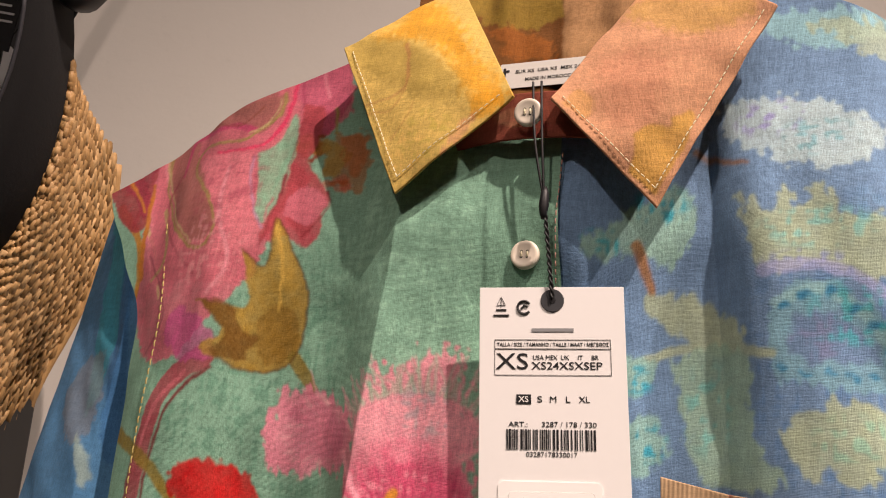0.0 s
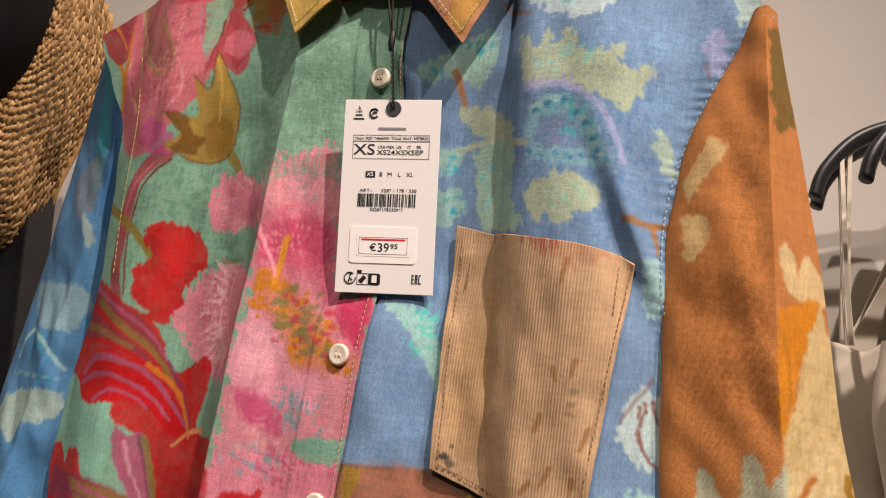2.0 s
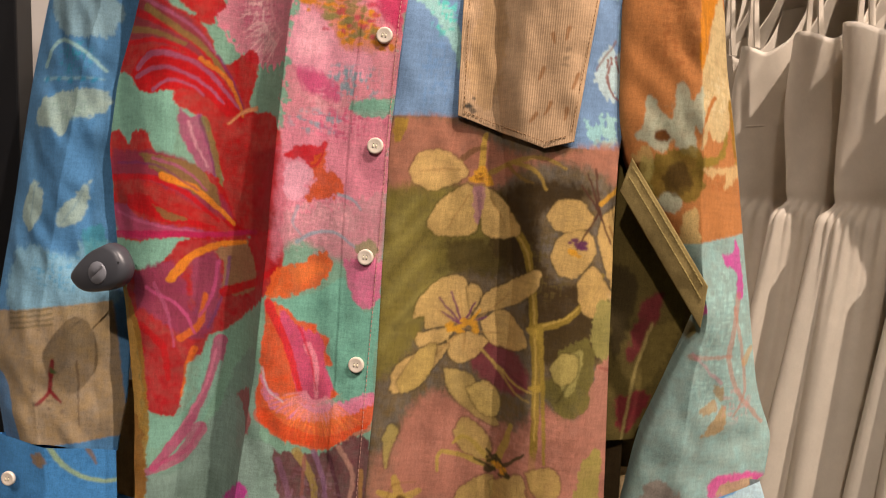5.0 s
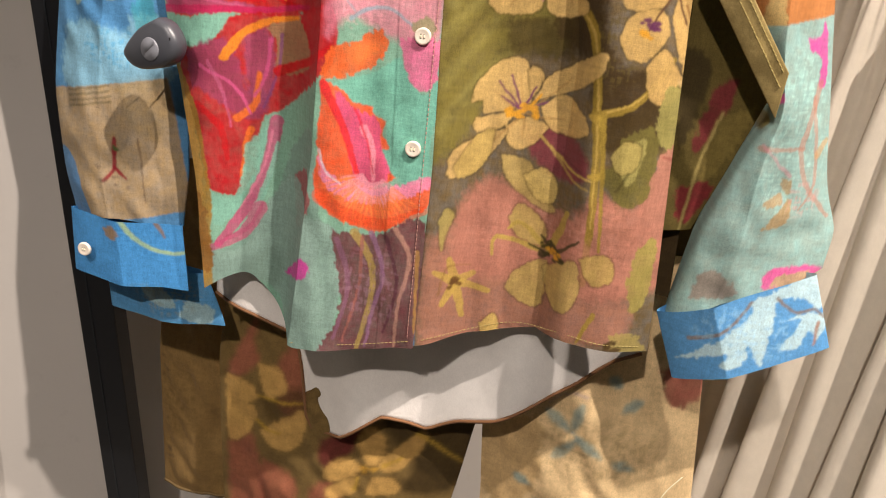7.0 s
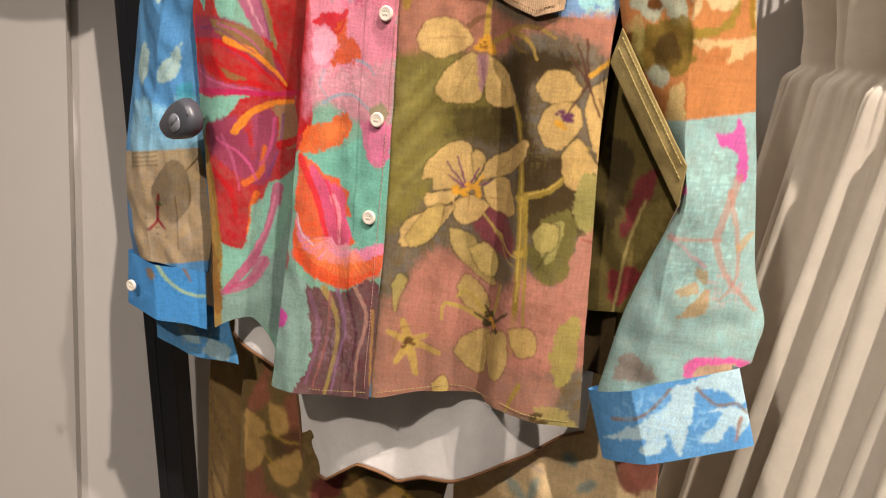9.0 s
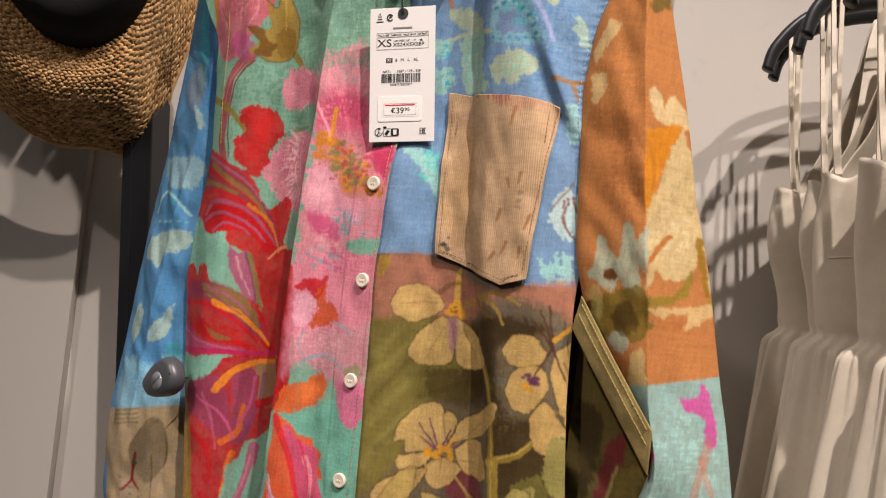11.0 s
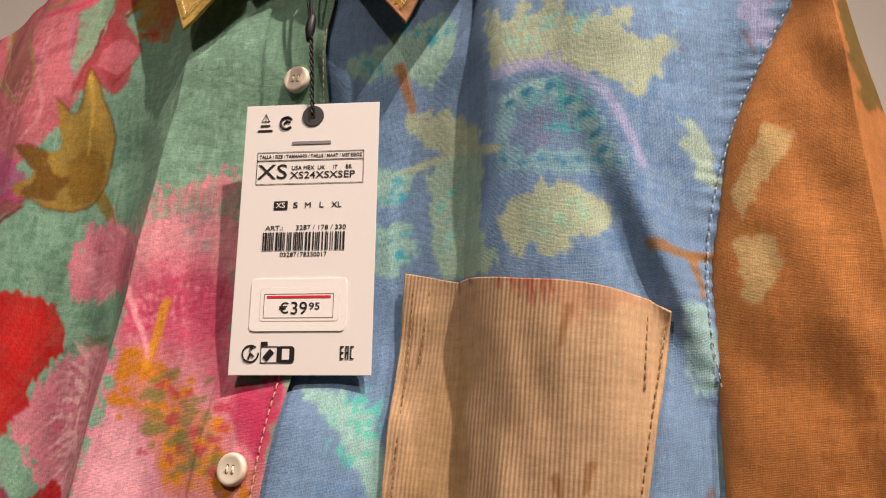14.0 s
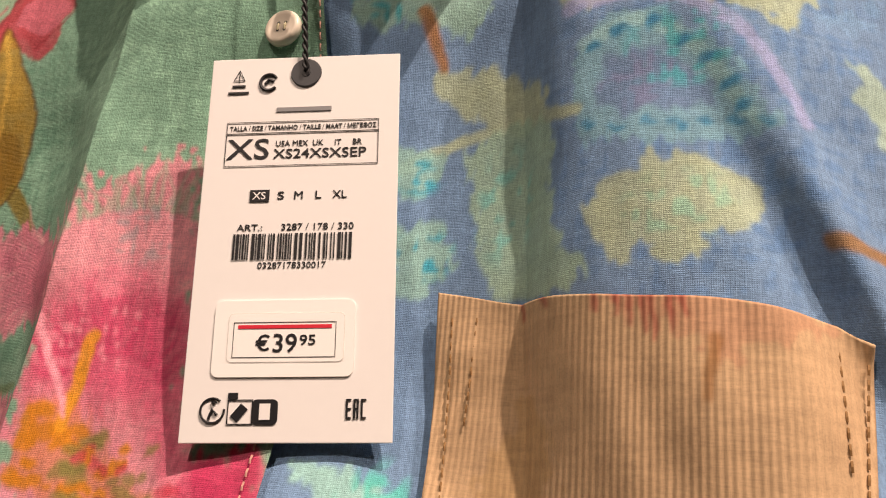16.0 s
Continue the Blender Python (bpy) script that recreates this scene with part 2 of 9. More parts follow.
class Ink:
    """Prints soft-edged, slightly ragged shapes on points of cloth; all lengths in centimetres."""

    def __init__(self, x, z, ground):
        self.x, self.z = x, z
        self.c = np.tile(np.array(rgb(ground)), (len(x), 1))
        self.wx = value_noise(x * 2.2, z * 2.2, 3) * 0.6 + value_noise(x * 6, z * 6, 4) * 0.4
        self.wz = value_noise(x * 2.2, z * 2.2, 5) * 0.6 + value_noise(x * 6, z * 6, 6) * 0.4
        p, q = x * 0.94 + z * 0.34, z * 0.94 - x * 0.34
        self.fine = value_noise(p * 5.5, q * 2.6, 7) * 0.6 + value_noise(q * 5.0 + 3, p * 7.5, 8) * 0.4
        self.worn = value_noise(p * 1.7, q * 1.9, 13) * 0.5 + value_noise(p * 4.3, q * 3.7, 14) * 0.5

    def lay(self, ids, amount, colour):
        self.c[ids] += (np.array(rgb(colour)) - self.c[ids]) * (amount * (0.90 + 0.10 * self.worn[ids]))[:, None]

    def near(self, pts, pad):
        a, b = np.min(pts, 0) - pad, np.max(pts, 0) + pad
        return np.nonzero((self.x > a[0]) & (self.x < b[0]) & (self.z > a[1]) & (self.z < b[1]))[0]

    def shape(self, colour, rag, *pts, edge=0.07, full=1.0, smooth=True, fringe=0.0):
        p = np.array([v[:2] for v in bend([(*q, 0) for q in (*pts, pts[0])], 5)[:-1]]) if smooth else np.array(pts)
        ids = self.near(p, 0.5 + rag + fringe)
        if not len(ids):
            return
        x, z = self.x[ids] + rag * self.wx[ids], self.z[ids] + rag * self.wz[ids]
        best, inside = np.full(len(ids), 1e9), np.zeros(len(ids), bool)
        for (ax, az), (bx, bz) in zip(p, np.roll(p, -1, 0)):
            dx, dz = bx - ax, bz - az
            t = np.clip(((x - ax) * dx + (z - az) * dz) / (dx * dx + dz * dz + 1e-9), 0, 1)
            best = np.minimum(best, (x - ax - t * dx) ** 2 + (z - az - t * dz) ** 2)
            if abs(dz) > 1e-9:
                inside ^= ((az > z) != (bz > z)) & (x < dx * (z - az) / dz + ax)
        d = np.where(inside, -1, 1) * np.sqrt(best) + fringe * self.fine[ids]
        self.lay(ids, full * step(-d, -edge, edge), colour)

    def stroke(self, colour, wide, *pts, end=None, edge=0.05, full=1.0):
        p = np.array([v[:2] for v in bend([(*q, 0) for q in pts], 6)])
        ids = self.near(p, wide + 0.5)
        if not len(ids):
            return
        x, z = self.x[ids] + 0.08 * self.wx[ids], self.z[ids] + 0.08 * self.wz[ids]
        best, n = np.full(len(ids), 1e9), len(p) - 1
        for i in range(n):
            (ax, az), (bx, bz) = p[i], p[i + 1]
            dx, dz = bx - ax, bz - az
            t = np.clip(((x - ax) * dx + (z - az) * dz) / (dx * dx + dz * dz + 1e-9), 0, 1)
            w = wide + ((wide if end is None else end) - wide) * (i + t) / n
            best = np.minimum(best, np.hypot(x - ax - t * dx, z - az - t * dz) - w / 2)
        self.lay(ids, full * step(-best, -edge, edge), colour)

    def fan(self, colour, centre, reach, angles, count, wide, seed=1, full=0.9):
        """Feathery strokes that spread from a centre; reach and angles (degrees) are ranges."""
        r = random.Random(seed)
        for k in range(count):
            a = radians(angles[0] + (angles[1] - angles[0]) * (k + r.uniform(-0.4, 0.4)) / count)
            q = reach[1] * r.uniform(0.78, 1.05)
            p = [(centre[0] + d * math.cos(a + e), centre[1] + d * math.sin(a + e)) for d, e in ((reach[0], 0), ((reach[0] + q) / 2, r.uniform(-0.05, 0.05)), (q, r.uniform(-0.08, 0.08)))]
            self.stroke(colour, wide * r.uniform(0.7, 1.3), *p, end=0.05, full=full * r.uniform(0.7, 1))

    def petal(self, colour, base, tip, wide, vein="", rag=0.12, full=1.0, rim=""):
        b, t = np.array(base), np.array(tip)
        if rim:
            o = (t - b) / np.linalg.norm(t - b) * 0.13
            self.petal(rim, b - o, t + o, wide + 0.26, rag=rag, full=0.55 * full)
        d = t - b
        s = np.array((-d[1], d[0])) / np.linalg.norm(d) * wide / 2
        self.shape(colour, rag, b, b + d * 0.3 + s * 0.8, b + d * 0.65 + s, b + d * 0.93 + s * 0.45, t, b + d * 0.93 - s * 0.45, b + d * 0.65 - s, b + d * 0.3 - s * 0.8, full=full)
        if vein:
            self.stroke(vein, wide * 0.1, b, b + d * 0.8, end=0.03)

    def dabs(self, colour, centre, spread, size, count, seed, full=1.0):
        r = random.Random(seed)
        for _ in range(count):
            x, z = centre[0] + r.uniform(-1, 1) * spread[0], centre[1] + r.uniform(-1, 1) * spread[1]
            q = size * r.uniform(0.6, 1.3)
            self.shape(colour, 0.15, *((x + q * math.cos(a) * 1.2, z + q * math.sin(a) * 0.8) for a in (0, 1.26, 2.5, 3.77, 5.0)), full=full)

    def wash(self, colour, top, bottom, full=1.0, fringe=0.6):
        """A band of colour that fades in downwards between two heights."""
        a = step(-(self.z + fringe * self.fine), -top, -bottom) * full
        self.c += (np.array(rgb(colour)) - self.c) * a[:, None]

    def flecks(self, colour, where, radius, full=0.7, seed=11):
        """A worn, thread-like broken tint round a point."""
        d = np.hypot((self.x - where[0]) / radius[0], (self.z - where[1]) / radius[1])
        w = value_noise(self.x * 7, self.z * 2.2, seed) + value_noise(self.x * 2.2, self.z * 7, seed + 1)
        a = full * step(1 - d, 0, 0.5) * step(w, 0.05, 0.7)
        self.c += (np.array(rgb(colour)) - self.c) * a[:, None]


def sheet(name, parent, mat, nu, nv, place, paint=None, ground="808080", label="", thick=0.0):
    """A cloth panel from a grid u, v in 0..1; place gives x, y, z arrays in metres, paint prints on it."""
    u, v = np.meshgrid(np.linspace(0, 1, nu), np.linspace(0, 1, nv))
    u, v = u.ravel(), v.ravel()
    x, y, z = place(u, v)
    co = np.stack([x, y, z], 1)
    i = np.arange(nu * nv).reshape(nv, nu)
    q = np.stack([i[:-1, :-1], i[:-1, 1:], i[1:, 1:], i[1:, :-1]], -1).reshape(-1, 4)
    me = bpy.data.meshes.new(name)
    me.vertices.add(len(co))
    me.vertices.foreach_set("co", co.ravel().astype(np.float32))
    me.loops.add(q.size)
    me.loops.foreach_set("vertex_index", q.ravel().astype(np.int32))
    me.polygons.add(len(q))
    me.polygons.foreach_set("loop_start", np.arange(0, q.size, 4, dtype=np.int32))
    me.update()
    me.polygons.foreach_set("use_smooth", np.ones(len(q), bool))
    ink = Ink(x * 100, z * 100, ground)
    if paint:
        paint(ink)
    lum = (ink.c @ np.array((0.25, 0.65, 0.10)))[:, None]
    deep = np.clip(lum + (ink.c - lum) * 0.98, 0.004, 1)
    ink.c = 0.34 * (deep / 0.34) ** 1.16
    g = ink.c.reshape(nv, nu, 3)
    g[1:-1] = 0.7 * g[1:-1] + 0.15 * (g[:-2] + g[2:])
    g[:, 1:-1] = 0.7 * g[:, 1:-1] + 0.15 * (g[:, :-2] + g[:, 2:])
    xc, zc = x * 100, z * 100
    slub = value_noise(xc * 11, zc * 1.6, 15) * 0.08 + value_noise(xc * 1.6, zc * 11, 16) * 0.08 + ink.worn * 0.05
    ink.c = g.reshape(-1, 3) * (1 + slub)[:, None]
    a = me.attributes.new("print", "FLOAT_COLOR", "POINT")
    a.data.foreach_set("color", np.concatenate([np.clip(ink.c, 0.003, 1), np.ones((len(co), 1))], 1).ravel().astype(np.float32))
    me.materials.append(mat)
    ob = new(name, me)
    ob.parent = parent
    if label:
        ob["label"] = label
    if thick:
        s = ob.modifiers.new("cloth", "SOLIDIFY")
        s.thickness, s.offset = thick, 0
    return ob


def stitches(name, parent, pts, mat, length=0.0028, gap=0.0014, r=0.00035):
    """A row of separate raised stitches along a line, as one part."""
    bm = bmesh.new()
    p = bend(pts, 10)
    carry = 0.0
    run = []
    for a, b in zip(p, p[1:]):
        d = (b - a).length
        s = carry
        while s < d:
            run.append(a.lerp(b, s / d))
            s += length + gap
        carry = s - d
    for a, b in zip(run, run[1:]):
        w = (b - a) * (length / (length + gap))
        tube(bm, [a, a + w * 0.5 + Vector((0, -r, 0)), a + w], r, 5)
    return tagged(part(name, bm, mat, parent), kind="stuff")


# ---- the setting ----
WALL_AT = (0.21, 0.535, 0.0)
WALL_TURN = 32


def wall_point(s, d, z):
    """A place s metres along the wall, d metres in front of it, at height z."""
    c, q = math.cos(radians(WALL_TURN)), math.sin(radians(WALL_TURN))
    return (WALL_AT[0] + s * c + d * q, WALL_AT[1] + s * q - d * c, z)


def setting(name, x0, x1, y0, y1, z0, z1, mat, label, category):
    ob = part(name, box(bmesh.new(), x0, x1, y0, y1, z0, z1), mat)
    ob.matrix_world = pose(*WALL_AT, 0, 0, WALL_TURN)
    return tagged(ob, label, category, kind="structure")


setting("wall_back", -2.6, 2.6, 0, 0.12, 0, 3.7, WALL, "pale grey painted plaster shop wall", "wall")
setting("wall_panel", -2.6, -0.80, -0.016, 0.0, 0, 3.7, SHADED_PANEL, "shop wall panel, coloured darker for the shade on the left", "wall panel")
setting("wall_left", -2.72, -2.6, -3.6, 0.12, 0, 3.7, WALL, "pale grey painted side wall", "wall")
setting("wall_right", 2.6, 2.72, -3.6, 0.12, 0, 3.7, WALL, "pale grey painted side wall", "wall")
setting("wall_front", -2.72, 2.72, -3.72, -3.6, 0, 3.7, WALL, "pale grey painted wall", "wall")
setting("floor", -2.72, 2.72, -3.72, 0.12, -0.1, 0, FLOOR, "grey stone shop floor", "floor")
setting("ceiling", -2.72, 2.72, -3.72, 0.12, 3.7, 3.8, WALL, "pale painted ceiling", "ceiling")


def upright():
    e = thing("display_upright", (-0.312, 0.165, 0), 0, "black square metal display upright leaning out from the wall", "display upright")
    lean = pose(0, 0, 0, 4.0, -2.9, 14)
    for name, b, mat in (("post", (0.0, 0.034, -0.002, 0.030, 0.012, 1.40, 0.0018), BLACK), ("channel", (0.011, 0.0125, -0.0028, 0.0, 0.05, 1.38, 0.0), RUBBER), ("foot", (-0.004, 0.038, -0.02, 0.04, 0.0, 0.014, 0.002), BLACK)):
        part(name, box(bmesh.new(), *b), mat, e).matrix_basis = lean
    return e


upright()


def face_out_arm(s, z, length, rise):
    e = thing("rail_arm", wall_point(s, 0, z), WALL_TURN, "dark steel rail arm sticking out of the wall", "rail")
    part("arm", tube(bmesh.new(), [(0, -0.002, 0), (0, -length * 0.5, rise * 0.5), (0, -length, rise)], 0.0115, 20), STEEL, e, smooth=True)
    part("collar", tube(bmesh.new(), [(0, -0.001, 0), (0, -0.012, 0.0)], 0.0145, 24), BLACK, e)
    return e


face_out_arm(-0.137, 1.715, 0.42, 0.0)
face_out_arm(0.19, 1.60, 0.62, 0.0)


# ---- the shirt ----
shirt = thing("shirt", (0, 0, 0), 0, "patchwork long-sleeved cotton shirt in bright floral prints, buttoned, on a hanger", "shirt")


def front_y(x, z):
    """Depth of the shirt's front: a raised middle between two soft folds, sides and shoulders falling back."""
    xc, zc = x * 100, z * 100
    fl = curve(zc, [(88, -8.7), (95, -8.0), (101, -7.5), (107, -7.0), (121, -6.8), (130, -6.6), (136, -6.2), (146, -5.6)])
    fr = curve(zc, [(88, 10.3), (104, 10.6), (115, 10.5), (122, 9.2), (128, 8.1), (138, 7.3), (150, 6.5)])
    amount = step(zc, 148, 128) * (0.75 + 0.25 * step(zc, 125, 100)) + 0.3 * step(zc, 158, 148) * (1 - step(zc, 148, 128))
    left, right = fl - xc, xc - fr
    y = 0.031 * amount * ((1 - (1 - np.clip((left + 0.15) / 3.3, 0, 1)) ** 2) * (1 - 0.7 * step(left, 3.4, 9.0)))
    deep = 0.013 + 0.006 * step(zc, 124, 112)
    y += deep * step(zc, 155, 148) * step(xc, 1.7, 5.6) * (1 - np.clip((right + 0.12) / 2.1, 0, 1)) ** 2
    y += 0.018 * step(right, 4.8, 9.5)
    y += 0.012 * np.exp(-((xc - 1.8) / 4.5) ** 2) * np.exp(-((zc - 138.5) / 6.0) ** 4)
    q = (xc - 14.6) * 0.93 + (zc - 136.8) * 0.37
    y -= 0.006 * np.exp(-(q / 0.55) ** 2) * np.exp(-((zc - 136.8) / 3.2) ** 2) - 0.004 * np.exp(-((q + 1.1) / 0.6) ** 2) * np.exp(-((zc - 137.5) / 3.5) ** 2)
    y += 0.003 * np.sin(xc * 0.62 + 0.4 + 0.02 * zc) * step(zc, 150, 130) * step(np.abs(xc - 2), 3, 6)
    y += 0.0018 * value_noise(xc * 0.35, zc * 0.12, 21) + 0.0010 * value_noise(xc * 0.9, zc * 0.5, 22)
    y += 0.016 * step(-xc, 13.5, 20.5) ** 1.5
    y += 0.014 * step(zc, 145, 156)
    return y


def body_left_place(u, v):
    z = 90 + v * 66
    for _ in range(3):
        xl = curve(z, [(88, -15.6), (94, -15.9), (102, -16.5), (108.3, -17.7), (112, -18.9), (116, -19.8), (121, -20.6), (126, -20.2), (132.5, -17.9), (137.6, -18.7), (142.8, -19.4), (147, -22.0), (149.3, -23.9), (156, -24.4)], 0.8)
        xr = curve(z, [(88, 1.6), (106, 1.8), (115, 1.5), (123, 1.3), (133, 1.6), (143, 1.4), (150, 1.0), (156, 1)], 0.8)
        x = xl + u * (xr - xl)
        top = np.interp(x, [-24.5, -23.6, -19.0, -15.0, -9.5, -5.5, -2.0, 1.6], [148.7, 149.3, 151.7, 153.3, 155.2, 153.5, 150.6, 149.6])
        low = curve(x, [(-16.5, 93.0), (-14.5, 94.4), (-13.0, 94.9), (-11.5, 93.4), (-8.3, 90.3), (-4, 91.0), (2.0, 92.4)], 0.5)
        z = low + v * (top - low)
    return x / 100, front_y(x / 100, z / 100) - 0.0022 - 0.0005 * step(x, xr - 3.0, xr - 2.8), z / 100


def body_right_place(u, v):
    z = 92 + v * 60
    for _ in range(3):
        xr = curve(z, [(92, 18.6), (95, 18.5), (103, 17.9), (111, 17.3), (118, 16.8), (123, 16.6), (128, 16.8), (132, 16.7), (135, 16.1), (138, 15.9), (140.5, 16.2), (143.4, 16.9), (147, 18.3), (148.7, 19.3), (152, 19.8)], 0.6)
        xl = 0.2 + 0 * z
        x = xl + u * (xr - xl)
        top = np.interp(x, [0, 2.0, 5.2, 6.7, 9.0, 11.0, 14.7, 17.4, 19.0, 19.8], [149.4, 150.5, 153.8, 155.6, 155.8, 155.3, 153.2, 150.8, 148.9, 147.8])
        low = curve(x, [(0, 92.2), (2.0, 92.5), (8, 94.2), (11.7, 95.1), (15, 95.0), (18.6, 94.6)], 0.5)
        z = low + v * (top - low)
    pucker = 0.00042 * np.sin(z * 11 + 2 * np.sin(z * 1.7)) * np.exp(-((xr - x) / 0.9) ** 2) * step(z, 131, 134)
    return x / 100, front_y(x / 100, z / 100) + pucker, z / 100


def body_left_print(k):
    k.flecks('9cc4ae', (-4, 146), (6, 9), 0.6, 3)
    k.flecks('5f8f7a', (-12, 138), (7, 12), 0.5, 5)
    k.shape('c8707f', 0.3, (-21.7, 151.2), (-19.9, 152.5), (-16.6, 153.4), (-13.5, 155.2), (-10.5, 156.2), (-9.4, 152.9), (-10.1, 151.4), (-11.4, 150.3), (-11.7, 148.9), (-12, 145.9), (-12.6, 144.1), (-13.7, 142.6), (-15.4, 140.6), (-17.8, 140.3), (-19.8, 142.9), (-20.2, 146.1))
    k.shape('b8506c', 0.3, (-12.8, 155), (-10.4, 155.7), (-9.6, 153), (-10.5, 151.1), (-11.7, 151.5), full=0.8)
    k.shape('d98a94', 0.2, (-21.2, 150.5), (-19.4, 151.1), (-17.6, 146.7), (-17.4, 143.5), (-19.4, 144.9), full=0.8)
    k.shape('86ad94', 0.15, (-13.2, 149.9), (-11.7, 150.4), (-11.5, 149), (-11.9, 147.4), (-12.4, 145.7), (-13, 146.5), (-12.8, 147.8))
    k.stroke('a98d60', 0.69, (-18.7, 154.1), (-20.4, 151.9), (-18, 148.4), (-15.1, 145.6), (-13.7, 145.5), (-13.8, 147), (-16.2, 149.5), end=0.39)
    k.stroke('98814c', 0.43, (-13.8, 153.7), (-15.5, 152.8), (-18.5, 153.2), (-19.9, 152), end=0.26)
    k.stroke('c8b088', 0.26, (-21.1, 150.2), (-21, 147.9), (-19.2, 145.7), (-17.7, 143.1), end=0.17)
    k.stroke('d0405c', 0.47, (-13.7, 155), (-12.8, 153), (-13, 151), (-14.5, 150.4), (-17, 150.5), (-20, 150.6), end=0.17)
    k.stroke('b3802e', 0.52, (-22.7, 148.3), (-20.5, 146.1), (-19.9, 143.4), end=0.26)
    k.shape('9c4048', 0.2, (-24, 149.3), (-22.5, 150.7), (-20.7, 148.4), (-20.8, 146.7), (-22.5, 147.7))
    k.shape('b5525e', 0.2, (-11.7, 149.8), (-10.8, 149), (-10.7, 147.7), (-9.9, 147.1), (-9.6, 146.3), (-10.3, 145.5), (-11.2, 146), (-12.1, 145.6), (-12, 146.9), (-11.7, 148.2))
    k.stroke('8d3440', 0.17, (-11.9, 149), (-12, 146.9), (-12.4, 145.4), end=0.13)
    k.dabs('a5702f', (-11, 150.4), (0.69, 0.52), 0.39, 7, 3)
    k.dabs('8a5a28', (-11.1, 150.3), (0.26, 0.26), 0.21, 3, 4)
    k.shape('a87040', 0.5, (-10, 151.1), (-8.6, 151.3), (-7.8, 149.6), (-8.3, 148.1), (-9.7, 148.9), full=0.75)
    k.dabs('c06a50', (-9.4, 148.9), (0.6, 0.6), 0.26, 6, 9, full=0.7)
    k.shape('c4707c', 0.2, (-21.6, 151.9), (-19.1, 153), (-13.9, 154.6), (-12.2, 155.2), (-10.5, 155.9), (-9.6, 153.5), (-10.8, 152.5), (-11.5, 151.4), (-12.3, 149.4), (-12.3, 145.9), (-12.8, 143.8), (-16.5, 143.9), (-18.7, 144.1), (-20.4, 148))
    k.shape('d2808a', 0.2, (-17.6, 150.4), (-16.5, 150.5), (-14.1, 150.2), (-13.4, 148.6), (-13.1, 147.1), (-12.3, 145.9), (-13.1, 145.3), (-14.9, 145), (-15.4, 144.4), (-14.7, 146.5), (-15.7, 147.9), (-16.9, 148.9), full=0.9)
    k.shape('86ad94', 0.1, (-13.7, 150.2), (-12.7, 150.8), (-12.3, 152.4), (-11.8, 151.4), (-11.8, 150.2), (-12.1, 148.9), (-12.4, 147.4), (-12.4, 146.5), (-12.9, 147.1), (-13.2, 148.6))
    k.stroke('b090ac', 0.17, (-13.8, 150), (-13.7, 149), (-13.1, 147.4), (-12.4, 146.3), full=0.7, end=0.11)
    k.shape('a06a62', 0.15, (-19.9, 151.8), (-19, 152.8), (-16.6, 153), (-14.3, 153.3), (-13, 153.5), (-13, 152.3), (-13.9, 151.3), (-14.6, 151.7), (-16.2, 152.1), (-18.1, 152), (-18.2, 151.1), (-16.8, 149.3), (-15.4, 147.5), (-14.9, 146.2), (-15.8, 145.7), (-17.1, 146.1), (-18.5, 147.6), (-19.8, 149.5), (-20.4, 151.3), full=0.9)
    k.shape('93605a', 0.2, (-16.3, 153.4), (-14.3, 153.6), (-13.5, 153.5), (-13.6, 152.5), (-14.6, 152.3), (-15.8, 152.7), full=0.7)
    k.stroke('bc4a72', 0.38, (-14.2, 151.5), (-15.6, 152), (-17.1, 152), (-18.6, 151.8), (-18.8, 150.8), (-18.7, 149.7), end=0.17)
    k.stroke('d08a94', 0.19, (-20.7, 151.8), (-20.5, 150.4), (-19.7, 149), end=0.13)
    k.stroke('9c8a58', 0.19, (-13.1, 153.6), (-13.1, 152.3), (-13.9, 151.6), (-14.6, 151.1), (-15.8, 151.1), (-17.2, 151.1), (-17.9, 150.7), (-17.7, 149.8), (-16.5, 148.7), (-15.5, 147.6), (-14.9, 146.5), (-15.1, 145.6), (-15.9, 145.4), (-17.1, 146.1), (-18.6, 147.5), (-19.8, 149), (-20.2, 150.5), (-20.1, 151.9), (-18.5, 152.9), (-16.2, 153.1), (-14.7, 153.7), (-13.4, 154.1), end=0.15)
    k.stroke('b8a87c', 0.13, (-20.6, 152), (-20.3, 150.4), (-19.1, 148.5), (-17.6, 146.8), (-16.2, 145.7), end=0.08)
    k.stroke('b8a87c', 0.11, (-14.5, 151.4), (-13.7, 151.8), (-13.3, 152.5), (-13.3, 153.3), end=0.06)
    k.stroke('aa966a', 0.25, (-19.5, 147.9), (-18.3, 146.3), (-18, 144.9), (-18.7, 144.1), end=0.17)
    k.stroke('d4446a', 0.32, (-12.4, 155), (-12.6, 154.1), (-12.6, 152.8), (-12.9, 151.5), (-13.6, 150.7), (-14.8, 150.5), (-16.3, 150.6), end=0.13)
    k.shape('c0667c', 0.15, (-12.3, 155), (-10.5, 155.7), (-9.7, 153.9), (-9.9, 152.6), (-10.8, 152.5), (-11.8, 152.8), (-12.5, 153.5))
    k.stroke('a84a66', 0.19, (-12.3, 154.8), (-12.2, 153.7), (-11.9, 152.7), full=0.8, end=0.13)
    k.stroke('d48e9a', 0.21, (-11.4, 155.1), (-11.1, 154.2), (-10.7, 153.2), full=0.7, end=0.13)
    k.shape('b05058', 0.12, (-11.9, 152.9), (-10.8, 152.5), (-10.7, 150.9), (-11, 149.7), (-9.9, 148.4), (-9.6, 147.5), (-10, 146.7), (-10.5, 145.9), (-11.7, 147.1), (-11.8, 146.5), (-12.3, 145.7), (-12.4, 146.2), (-11.9, 148.1), (-11.7, 149.7), (-11.8, 151.4))
